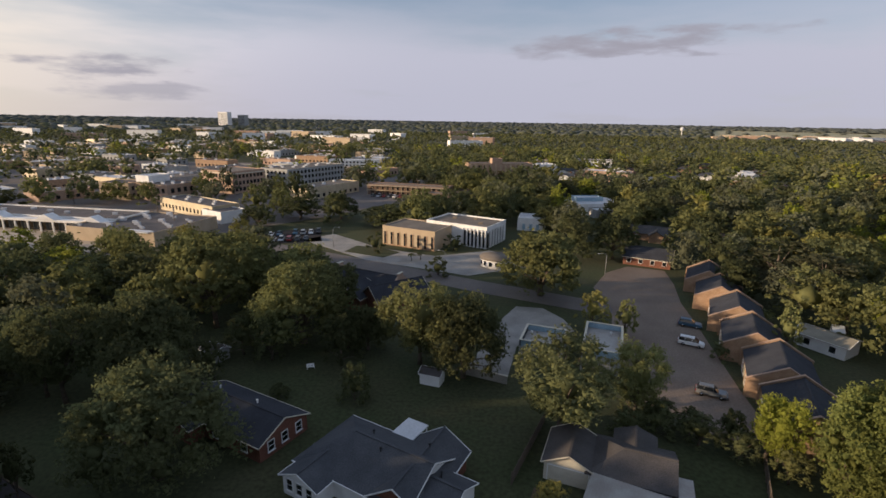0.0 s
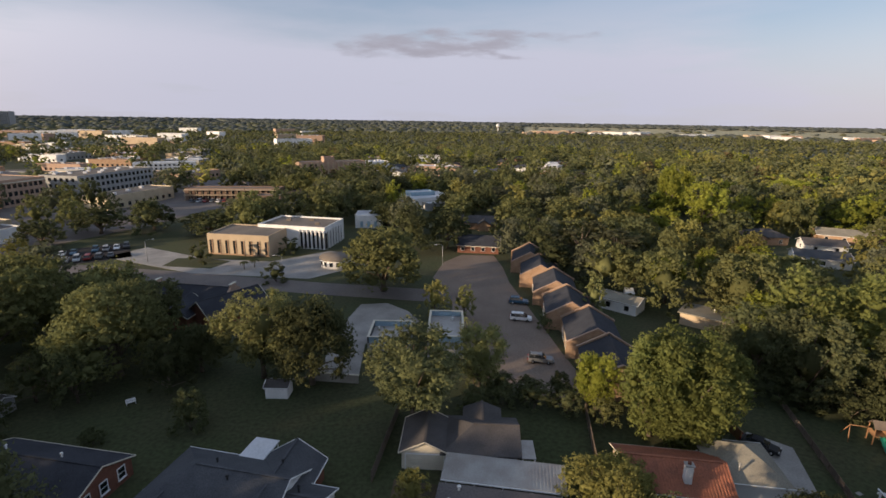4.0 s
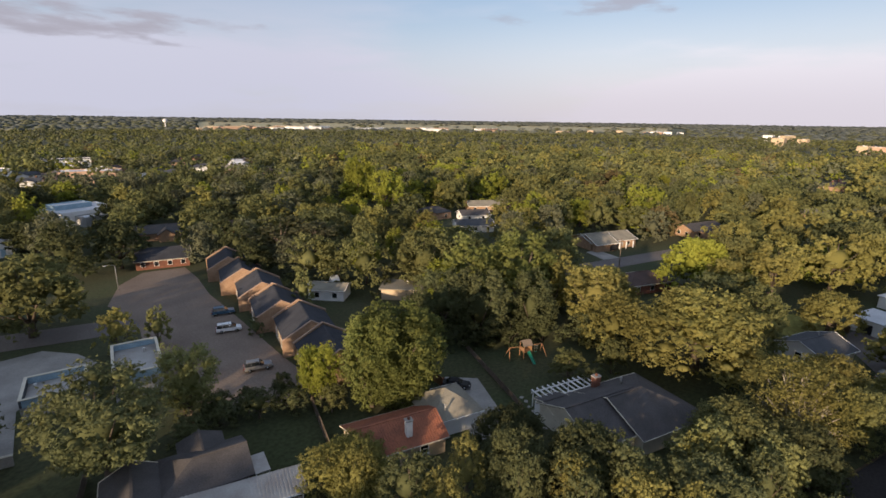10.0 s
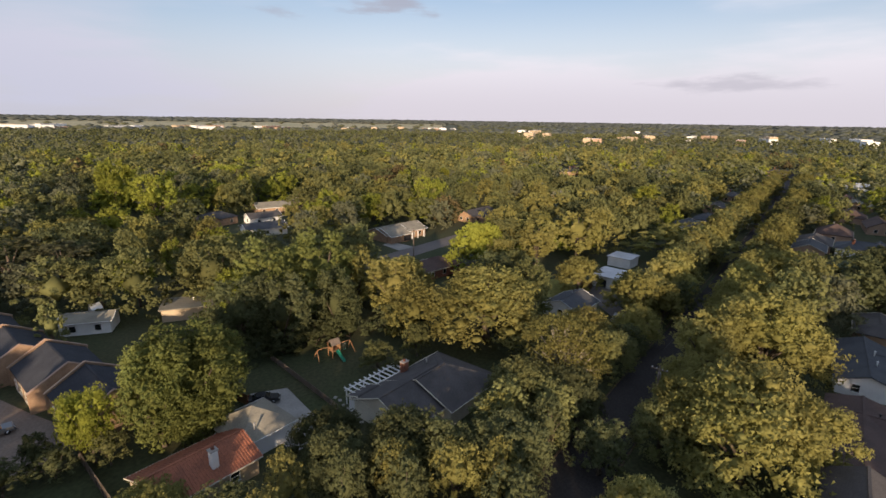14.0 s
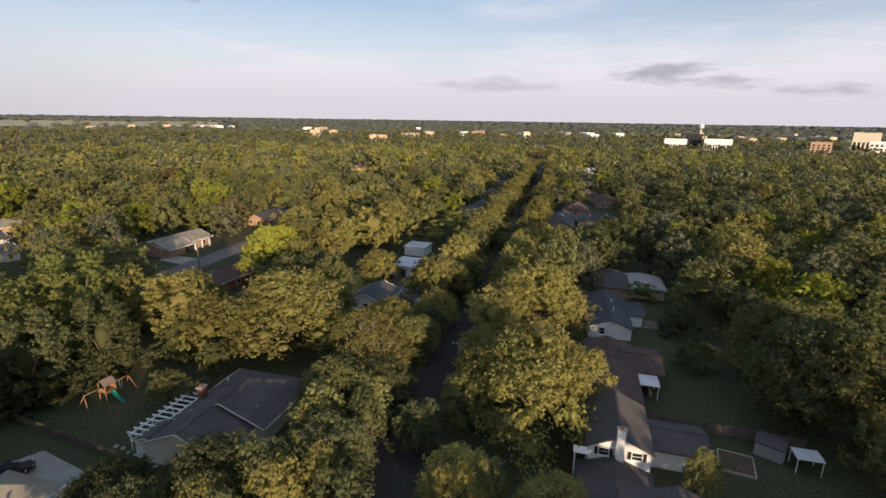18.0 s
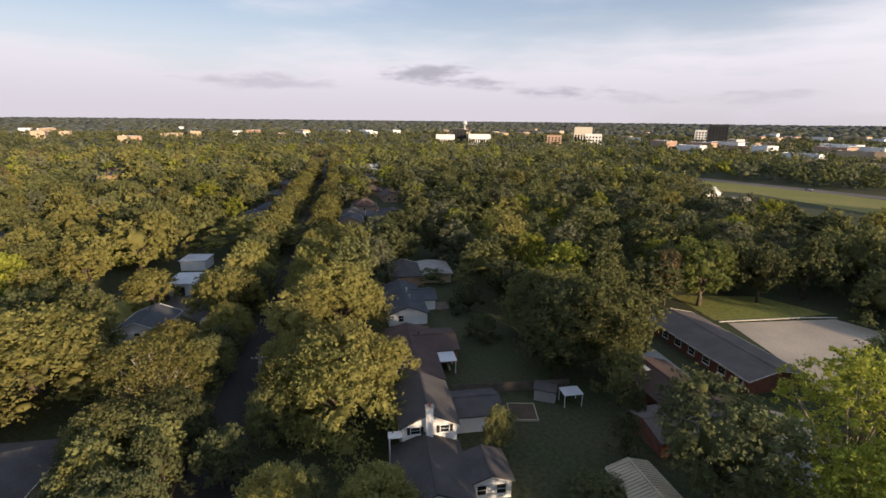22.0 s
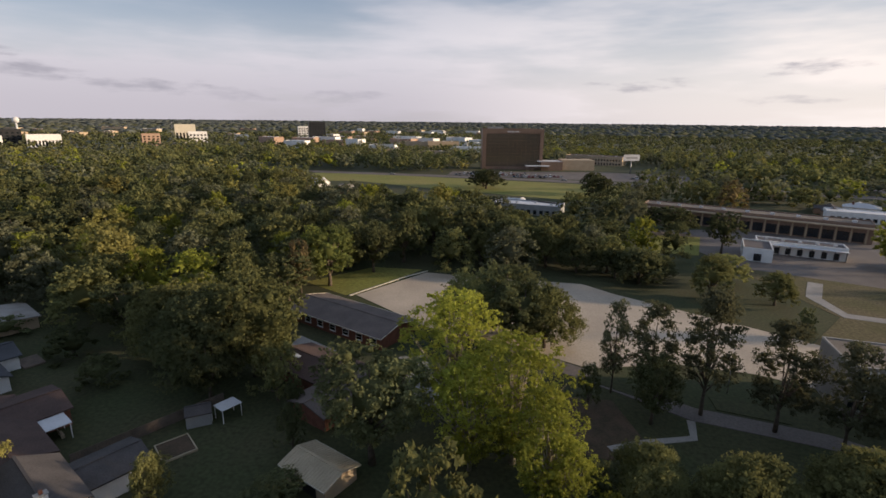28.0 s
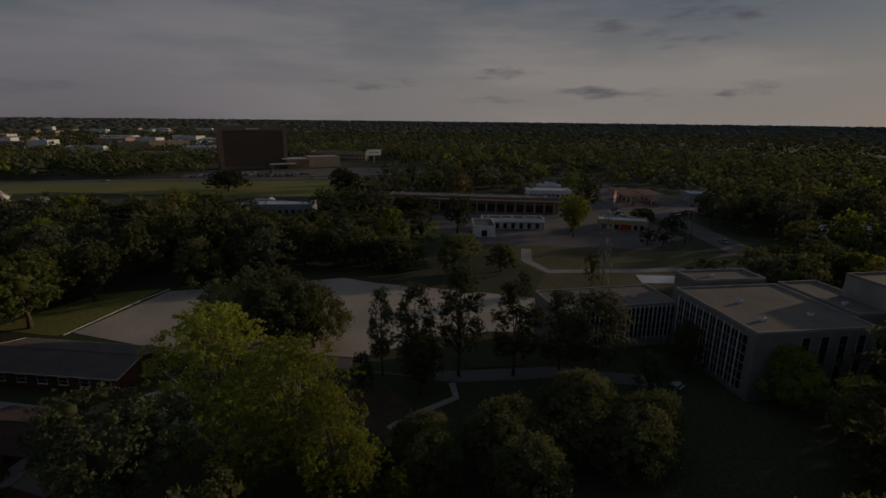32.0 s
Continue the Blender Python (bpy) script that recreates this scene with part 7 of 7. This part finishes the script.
# east: gardens and street corner
# dark green at 53.3, 2.3 carries foreground shade on an olive crown
for row in ((45.8, 22.1, 9.0, 5.0, 'd'), (51.3, 15.2, 9.0, 6.2, 'd'), (53.3, 2.3, 9.0, 5.2, 'd'),):
    tree(*row)
# along the street
for row in ((63.3, -21.1, 11.5, 5.0, 'y'), (60.6, -33.7, 11.5, 5.1, 'y'), (99.9, -40.5, 12.0, 7.3, 'y'), (45.4, -9.5, 8.0, 3.0, 'y'), (45.2, -14.9, 8.0, 2.8, 'o'), (40.1, -20.9, 8.0, 3.7, 'y'), (68.1, 2.6, 9.0, 5.1, 'o'), (58.2, 5.3, 8.0, 4.4, 'd'), (61.6, -3.2, 8.5, 3.4, 'o'), (75.5, -5.4, 10.7, 6.8, 'b'), (57.1, -9.3, 7.7, 4.0, 'd'), (92.9, -9.0, 9.0, 6.2, 'y'), (119.1, -23.4, 10.0, 5.5, 'y'), (117.8, 34.0, 8.5, 6.4, 'y'), (115.8, 49.9, 11.0, 5.9, 'o'), (144.4, -140.5, 13.0, 11.2, 'y'), (67.5, -75.8, 13.0, 7.0, 'o'), (74.5, -107.4, 14.0, 8.9, 'o'), (56.0, -84.6, 12.0, 6.8, 'd'), (60.4, -68.8, 11.0, 5.4, 'd'),):
    tree(*row)
# along the street
for row in ((105.4, -91.9, 11.0, 5.8, 'd'), (50.5, 2.4, 9.0, 3.5, 'd'), (46.9, 15.1, 9.0, 3.8, 'd'), (47.6, 7.9, 9.0, 3.8, 'y'), (43.8, 0.9, 9.0, 4.1, 'd'), (172.2, -46.0, 11.0, 18.0, 'y'), (226.6, -81.9, 12.0, 9.1, 'y'), (108.4, -21.5, 12.7, 5.1, 'y'), (116.6, -33.1, 9.0, 4.0, 'd'), (59.4, -26.2, 15.2, 11.3, 'y'), (74.7, -23.9, 10.0, 2.6, 'y'), (88.9, -39.3, 15.7, 10.2, 'y'), (136.8, -64.0, 13.0, 10.3, 'y'), (56.7, -9.0, 7.6, 3.2, 'd'), (46.0, -12.1, 8.0, 4.6, 'y'), (68.9, -3.4, 8.0, 4.4, 'd'), (155.9, -96.4, 11.0, 9.5, 'd'), (172.1, -130.7, 13.0, 13.1, 'd'), (127.5, -119.4, 14.0, 11.2, 'y'), (81.3, -80.3, 12.0, 6.3, 'd'),):
    tree(*row)
# along the street
for row in ((106.4, -75.0, 4.2, 5.7, 's'), (319.5, -47.9, 13.0, 9.9, 'y'),):
    tree(*row)
# south-west: round the big lot
for row in ((-23.3, -49.8, 9.0, 3.9, 'o'), (-38.0, -52.0, 10.0, 6.2, 'o'), (-28.5, -46.9, 8.0, 4.5, 'o'), (-46.3, -46.8, 9.0, 4.0, 'd'), (11.9, -93.4, 13.0, 7.4, 'o'), (-3.2, -93.0, 13.0, 6.9, 'o'), (55.2, -134.9, 14.0, 7.4, 'o'), (-9.2, -49.9, 7.0, 3.2, 'd'), (-14.5, -48.5, 8.0, 4.6, 'o'), (-23.9, -48.9, 9.0, 5.8, 'o'), (-35.6, -49.6, 9.0, 6.9, 'o'), (-41.0, -44.2, 9.0, 5.4, 'o'), (-24.6, -43.1, 9.0, 5.2, 'o'), (-14.1, -78.0, 17.0, 2.4, 'p'), (-20.0, -77.5, 17.0, 3.9, 'p'), (-27.0, -74.0, 21.0, 4.3, 'p'), (-18.9, -70.1, 11.2, 4.3, 'd'), (5.0, -98.0, 15.5, 7.6, 'd'), (11.0, -101.0, 13.0, 6.6, 'o'), (-15.3, -54.1, 7.0, 4.8, 'o'), (-26.1, -51.5, 9.0, 5.2, 'o'),):
    tree(*row)
# south-west: round the big lot
for row in ((-38.3, -54.0, 9.0, 6.8, 'o'), (-44.6, -46.9, 9.0, 5.3, 'o'), (-9.4, -44.9, 7.0, 2.3, 'l'), (-9.8, -71.9, 8.3, 2.1, 'd'), (50.4, -151.6, 12.0, 6.3, 'd'), (41.1, -161.0, 11.0, 8.0, 'd'), (32.7, -194.9, 12.0, 10.8, 'd'), (13.3, -187.9, 11.0, 9.4, 'd'), (-2.7, -171.0, 12.0, 9.6, 'd'), (-22.5, -176.5, 11.0, 11.0, 'd'), (-32.8, -145.5, 8.0, 9.1, 'd'), (-53.3, -144.7, 9.0, 7.1, 'o'), (-60.2, -129.7, 8.5, 4.9, 'o'), (-57.2, -108.9, 7.1, 2.6, 'd'), (-64.4, -181.5, 15.1, 6.8, 'd'), (-53.8, -210.1, 11.5, 12.1, 'd'), (-111.1, -172.7, 15.9, 7.1, 'l'), (-147.1, -215.5, 16.6, 8.2, 'd'), (-152.5, -180.5, 6.8, 6.9, 'd'), (-125.6, -144.6, 6.8, 3.9, 'd'),):
    tree(*row)
# south-west: round the big lot
for row in ((-130.0, -141.5, 6.7, 4.2, 'd'), (-149.9, -158.8, 7.2, 5.7, 'd'), (33.9, -329.6, 12.2, 12.9, 'd'), (-35.6, -291.4, 14.6, 9.1, 'd'), (-78.9, -110.6, 10.0, 2.6, 'o'), (-66.6, -63.4, 9.0, 3.4, 'o'), (-54.3, -58.0, 8.5, 3.4, 'd'), (21.7, -66.5, 9.0, 4.1, 'd'), (59.0, -105.7, 13.0, 6.4, 'd'), (77.0, -110.6, 13.0, 8.4, 'd'), (-71.7, -66.9, 8.0, 4.1, 'o'), (-106.6, -163.9, 16.3, 5.1, 'l'), (-74.7, -50.9, 10.0, 5.7, 'l'), (-75.7, -41.4, 10.0, 3.9, 'l'),):
    tree(*row)
# south-east
# the first three crowns are toned down from olive to look shaded
for row in ((64.4, -2.8, 9.0, 4.0, 'o'), (60.7, 3.3, 9.5, 4.1, 'o'), (53.5, 0.0, 8.0, 4.2, 'd'), (46.8, -70.9, 18.4, 9.3, 'o'), (103.6, -100.8, 17.3, 9.2, 'y'), (64.6, -74.0, 14.0, 8.6, 'o'), (54.0, -119.3, 16.6, 8.0, 'm'), (46.5, -134.0, 15.1, 6.5, 'd'), (57.7, -109.9, 15.2, 3.6, 'r'), (138.1, -189.1, 13.0, 13.3, 'd'), (86.8, -146.6, 13.0, 8.4, 'd'), (41.8, -40.2, 7.4, 2.0, 'o'), (39.6, -21.2, 8.0, 4.6, 'y'), (84.2, -70.2, 6.2, 5.6, 's'), (70.8, -62.7, 5.6, 4.0, 's'), (126.3, -91.1, 11.0, 5.2, 'd'), (124.4, -77.1, 11.0, 5.0, 'd'), (253.5, -206.2, 13.0, 12.6, 'd'), (240.2, -235.8, 13.0, 14.6, 'd'),):
    tree(*row)
# south
for row in ((41.9, -40.9, 6.9, 2.7, 'o'), (30.7, -53.4, 7.0, 2.5, 'd'), (46.0, -72.3, 11.0, 5.5, 'o'), (70.8, -75.7, 12.0, 6.5, 'o'), (49.6, -62.1, 11.0, 4.8, 'd'), (39.1, -64.5, 10.0, 4.5, 'o'), (1.0, -91.1, 15.0, 7.4, 'd'), (52.5, -67.0, 16.6, 9.0, 'd'), (28.1, -43.6, 3.5, 4.5, 'd'), (34.4, -61.3, 6.6, 2.0, 's'), (59.1, -219.2, 11.0, 13.3, 'd'), (41.0, -243.1, 11.0, 15.3, 'd'), (10.4, -192.6, 11.0, 12.3, 'd'), (-8.4, -189.1, 11.0, 10.5, 'd'), (-24.8, -182.1, 11.0, 10.9, 'd'), (-23.7, -144.0, 9.0, 5.4, 'd'), (36.7, -340.4, 12.4, 9.5, 'd'), (-33.7, -319.1, 14.1, 9.2, 'd'),):
    tree(*row)
for row in ((-36.5, -71.6, 18.0, 4.6), (-43.4, -67.8, 17.0, 3.8), (-48.8, -65.5, 17.0, 5.1)):
    tree(*row, "p", "pine")
GIANTS = ((6.6, -54.4, 16.0, 5.6), (-5.2, -47.6, 11.0, 3.7), (10.6, -64.7, 21.0, 8.2), (1.2, -57.0, 18.5, 8.1), (-2.8, -49.9, 14.0, 5.8))
# fresh green trees beside the tiled house, leafy to the ground
for row in ((52.7, 47.0, 16.7, 8.0), (49.4, 48.8, 16.0, 5.6), (57.6, 46.6, 15.0, 5.0), (51.8, 44.8, 10.0, 4.6)):
    tree(*row, "m", "leafy")
# the wall of trees behind the big lot
for row in ((40.7, -146.5, 16.6, 8.2, 'd'), (34.0, -161.4, 18.4, 9.6, 'o'), (21.0, -157.0, 17.5, 9.0, 'd'), (26.5, -150.0, 12.0, 6.4, 'd'), (8.5, -152.0, 15.0, 8.2, 'd'), (-4.0, -151.0, 13.5, 7.6, 'o'),
            (-13.0, -147.0, 12.2, 7.4, 'd'), (-22.0, -149.0, 11.5, 6.4, 'o'), (-29.5, -140.0, 10.5, 7.6, 'd'), (-45.8, -131.5, 11.5, 5.8, 'o'), (16.0, -148.0, 11.0, 5.6, 'o')):
    tree(*row, "oak")
# undergrowth at the foot of the grove
for row in ((73.5, 51.5, 5.5, 4.0), (78.0, 47.0, 5.0, 4.2), (83.0, 43.0, 5.5, 4.0), (88.0, 37.5, 5.0, 4.2), (93.0, 31.5, 5.5, 4.2), (96.0, 27.0, 5.0, 3.6)):
    tree(*row, "s")
# dense grove behind the play set
for row in ((88.2, 55.1, 19.0, 8.5, 'm'), (98.6, 48.8, 20.0, 8.6, 'm'), (105.6, 43.0, 14.0, 5.5, 'y'), (79.6, 48.1, 15.6, 6.6, 'd'), (88.2, 40.4, 14.2, 5.6, 'd'),
            (101.1, 31.8, 14.6, 7.6, 'y'), (97.6, 76.4, 17.3, 8.8, 'o'), (83.1, 22.0, 7.0, 3.2, 'o'), (75.3, 27.0, 6.2, 3.6, 'o'), (97.1, 24.0, 10.2, 4.4, 'y')):
    tree(*row, "leafy" if row[3] > 5 else None)
# the giants that stand out of the canopy
tree(178.4, 182.2, 25.7, 9.0, "l", "tall")
tree(165.9, 152.0, 22.2, 8.8, "l", "tall")
for row in GIANTS:
    tree(*row, "l", "open")
tree(19.3, -53.0, 17.0, 7.6, "d", "tall")
tree(-48.0, 98.0, 20.5, 9.0, "o", "tall")
tree(-55.0, 106.0, 18.0, 8.0, "o", "tall")
# oaks arching over both sides of the street
row = np.random.default_rng(3)
for s in range(0, 40):
    for side in (-1, 1):
        if side > 0 and s < 3:
            continue
        u = 108 + s * 8.6 + row.uniform(-1.5, 1.5)
        off = side * row.uniform(7.0, 9.5)
        tree(u * 0.9 - 0.435 * off * -1 - 9.0, -17.6 - (u - 97) * 0.4365 + 0.9 * off + 0.0, row.uniform(10.5, 13.5), row.uniform(5.4, 7.4), "y" if row.random() < 0.75 else "o")
# tall unseen trees added to the west, up the sun's side, to shade the gardens
west = np.random.default_rng(11)
for i in range(76):
    a, d = radians(west.uniform(52, 117)), west.uniform(24, 120)
    tree(-d * math.sin(a), d * math.cos(a), west.uniform(13, 18.5), west.uniform(5.5, 8), "o", None, "west")
# unseen trees added near the flight spot as sun blockers
for i in range(6):
    for j in range(7):
        x, y = -34 + i * 7 + west.uniform(-1.5, 1.5), -22 + j * 7 + west.uniform(-1.5, 1.5)
        hidden = (-35 < x < -13 and -16 < y < 21) or (-14 <= x < 2 and -22 < y < 21)
        if hidden and (i + j) % 2 == 0 and abs(0.44 * x + 0.9 * y - 18.9) > 6 and math.hypot(x, y) > 6:
            tree(x, y, west.uniform(10, 13.5), west.uniform(4.6, 5.6), "o", None, "west")
# unseen trees set up-sun of the white gabled house to keep it shaded
for x, y, h, r in ((22, -25.5, 13, 4.6), (17, -29, 12.5, 4.6), (24, -20, 14, 4.8), (14, -22, 15, 5.2), (10, -29, 14, 5.0), (16, -15, 14, 5.0), (8, -37, 15, 5.4), (3, -31, 16, 5.4)):
    tree(x, y, h, r, "o", None, "west")
# verge oaks leaning over the near street
for k, (x, y, h, r, tone) in enumerate(((69, -6, 8.5, 5.0, "d"), (84, -13.2, 8.5, 5.0, "o"), (97, -19.8, 9.0, 5.2, "y"), (111, -27.5, 9.5, 5.2, "y"),
                                        (62, -17.2, 8.5, 5.0, "o"), (73.5, -22.5, 9.5, 5.6, "y"))):
    tree(x, y, h, r, tone)

# the trees that stand far down the street or out of sight, as one grove
grove_mats = [BARK] + [LEAF[k] for k in "doylrpm"]
pieces, slots = [], []
for cr, tk, m, tone in REST:
    for (V, F), k in ((tk, 0), (cr, 1 + "doylrpm".index(tone))):
        pieces.append((V @ m[:3, :3].T + m[:3, 3], F))
        slots.append(np.full(len(F), k))
tagged(new("grove", fast_mesh("grove", *join(pieces), grove_mats, np.concatenate(slots))), "olive-green oaks farther off, with unseen trees added for shade", "woods", kind="stuff")

# ---- woods: trees beyond counting, as stuff ----
def template(lobes, cards, r, z0, z1, size, inner=0.8):
    (V, F), c = crown(rng, "broad", r, z0, z1, lobes, cards, size, inner, 0.8, OCT_V, OCT_F, 0.32)
    return V, F


def in_poly(P, poly):
    x, y, inside = P[:, 0], P[:, 1], np.zeros(len(P), bool)
    n = len(poly)
    for i in range(n):
        (x1, y1), (x2, y2) = poly[i], poly[(i + 1) % n]
        cross = ((y1 > y) != (y2 > y)) & (x < (x2 - x1) * (y - y1) / (y2 - y1 + 1e-9) + x1)
        inside ^= cross
    return inside


def scatter(n, r0, r1, gap, edge=2.5):
    """Random places in a ring, with bare ground kept bare."""
    g = np.random.default_rng(int(r0))
    rr = np.sqrt(g.uniform(r0 ** 2, r1 ** 2, n))
    aa = g.uniform(0, 2 * math.pi, n)
    P = np.stack([rr * np.cos(aa), rr * np.sin(aa)], 1)
    keep = np.ones(n, bool)
    for poly in CLEAR:
        if np.hypot(*poly.mean(0)) < r1 + 400:
            grown = poly + (poly - poly.mean(0)) / np.maximum(np.linalg.norm(poly - poly.mean(0), axis=1, keepdims=True), 1) * edge
            keep &= ~in_poly(P, grown)
    for x, y, q in FOOT:
        keep &= np.hypot(P[:, 0] - x, P[:, 1] - y) > q + edge
    for x, y, q in TREES:
        if r0 < 400:
            keep &= np.hypot(P[:, 0] - x, P[:, 1] - y) > q * 0.85 + gap * 0.35
    yaw = np.degrees(np.arctan2(-P[:, 0], P[:, 1]))
    dist = np.hypot(P[:, 0], P[:, 1])
    # the shopping district has few trees
    town = (yaw > 4) & (yaw < 60) & (dist > 165) & (dist < 620)
    keep &= ~town | (g.random(n) < 0.13)
    town2 = (yaw > 12) & (yaw < 60) & (dist >= 620) & (dist < 1300)
    keep &= ~town2 | (g.random(n) < 0.55)
    shops = (((yaw > 140) | (yaw < -195)) & (dist > 140) & (dist < 420))
    keep &= ~shops | (g.random(n) < 0.25)
    field = (dist > 1880) & (dist < 3300) & (yaw < -28) & (yaw > -80)
    keep &= ~field | (g.random(n) < 0.02)
    P = P[keep]
    cell, kept = {}, []
    for i, (x, y) in enumerate(P):
        k = (int(x // gap), int(y // gap))
        if any(math.hypot(P[j][0] - x, P[j][1] - y) < gap for a in (-1, 0, 1) for b in (-1, 0, 1) for j in cell.get((k[0] + a, k[1] + b), ())):
            continue
        cell.setdefault(k, []).append(i)
        kept.append(i)
    return P[kept]


def wood(name, places, temps, r_lo, r_hi, h_lo, h_hi, materials, label, tall=2.0):
    g = np.random.default_rng(len(places))
    Vs, Fs, Ms, n = [], [], [], 0
    for x, y in places:
        V, F = temps[g.integers(len(temps))]
        a, r, h = g.uniform(0, 6.283), g.uniform(r_lo, r_hi), g.uniform(h_lo, h_hi) / tall
        ca, sa = math.cos(a) * r, math.sin(a) * r
        z = float(plain_height(math.hypot(x, y)))
        Vs.append(np.stack([V[:, 0] * ca - V[:, 1] * sa + x, V[:, 0] * sa + V[:, 1] * ca + y, V[:, 2] * h + z], 1))
        Fs.append(F + n)
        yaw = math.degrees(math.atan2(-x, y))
        # yellower mix in the sector opposite the sun: front light put into leaf colour
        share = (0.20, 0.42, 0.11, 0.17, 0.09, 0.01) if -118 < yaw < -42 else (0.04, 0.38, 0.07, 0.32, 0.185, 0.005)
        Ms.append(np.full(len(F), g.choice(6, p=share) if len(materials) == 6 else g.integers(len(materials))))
        n += len(V)
    if Vs:
        tagged(new(name, fast_mesh(name, np.concatenate(Vs), np.concatenate(Fs), materials, np.concatenate(Ms))), label, "woods", kind="stuff")


T1 = [template(30, 56, 1.0, 0.22, 2.0, 0.075, 0.48) for _ in range(7)]
T2 = [template(14, 17, 1.0, 0.25, 2.0, 0.115, 0.74) for _ in range(6)]
T3 = [template(4, 5, 1.0, 0.4, 1.7, 0.22, 0.95) for _ in range(5)]
T4 = [(OCT_V * rng.uniform(0.75, 1.2, (6, 1)) * [1, 1, 0.5] + [0, 0, 0.45], OCT_F) for _ in range(6)]
MIXED = [LEAF["y"], LEAF["o"], LEAF["l"], LEAF["d"], LEAF["f"], LEAF["r"]]
near_w = scatter(11000, 92, 330, 7.6, 4.2)
T0 = [template(36, 104, 1.0, 0.2, 2.0, 0.054, 0.42) for _ in range(5)]
close = np.hypot(near_w[:, 0], near_w[:, 1]) < 185
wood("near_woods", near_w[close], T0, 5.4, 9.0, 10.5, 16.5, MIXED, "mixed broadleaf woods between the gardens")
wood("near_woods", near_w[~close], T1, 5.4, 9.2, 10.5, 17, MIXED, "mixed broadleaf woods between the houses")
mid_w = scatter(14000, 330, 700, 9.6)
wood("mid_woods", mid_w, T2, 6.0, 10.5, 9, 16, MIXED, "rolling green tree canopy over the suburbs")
far_w = scatter(22000, 700, 1500, 14.5)
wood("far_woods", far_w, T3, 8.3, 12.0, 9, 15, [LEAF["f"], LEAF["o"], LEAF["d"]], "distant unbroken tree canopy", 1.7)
rim_w = scatter(22000, 1500, 3000, 24.0)
wood("rim_woods", rim_w, T4, 15, 24, 10, 15, [LEAF["f"], LEAF["h"]], "far woods near the horizon, haze mixed into their green", 1.0)
edge_w = scatter(16000, 3000, 4800, 34.0)
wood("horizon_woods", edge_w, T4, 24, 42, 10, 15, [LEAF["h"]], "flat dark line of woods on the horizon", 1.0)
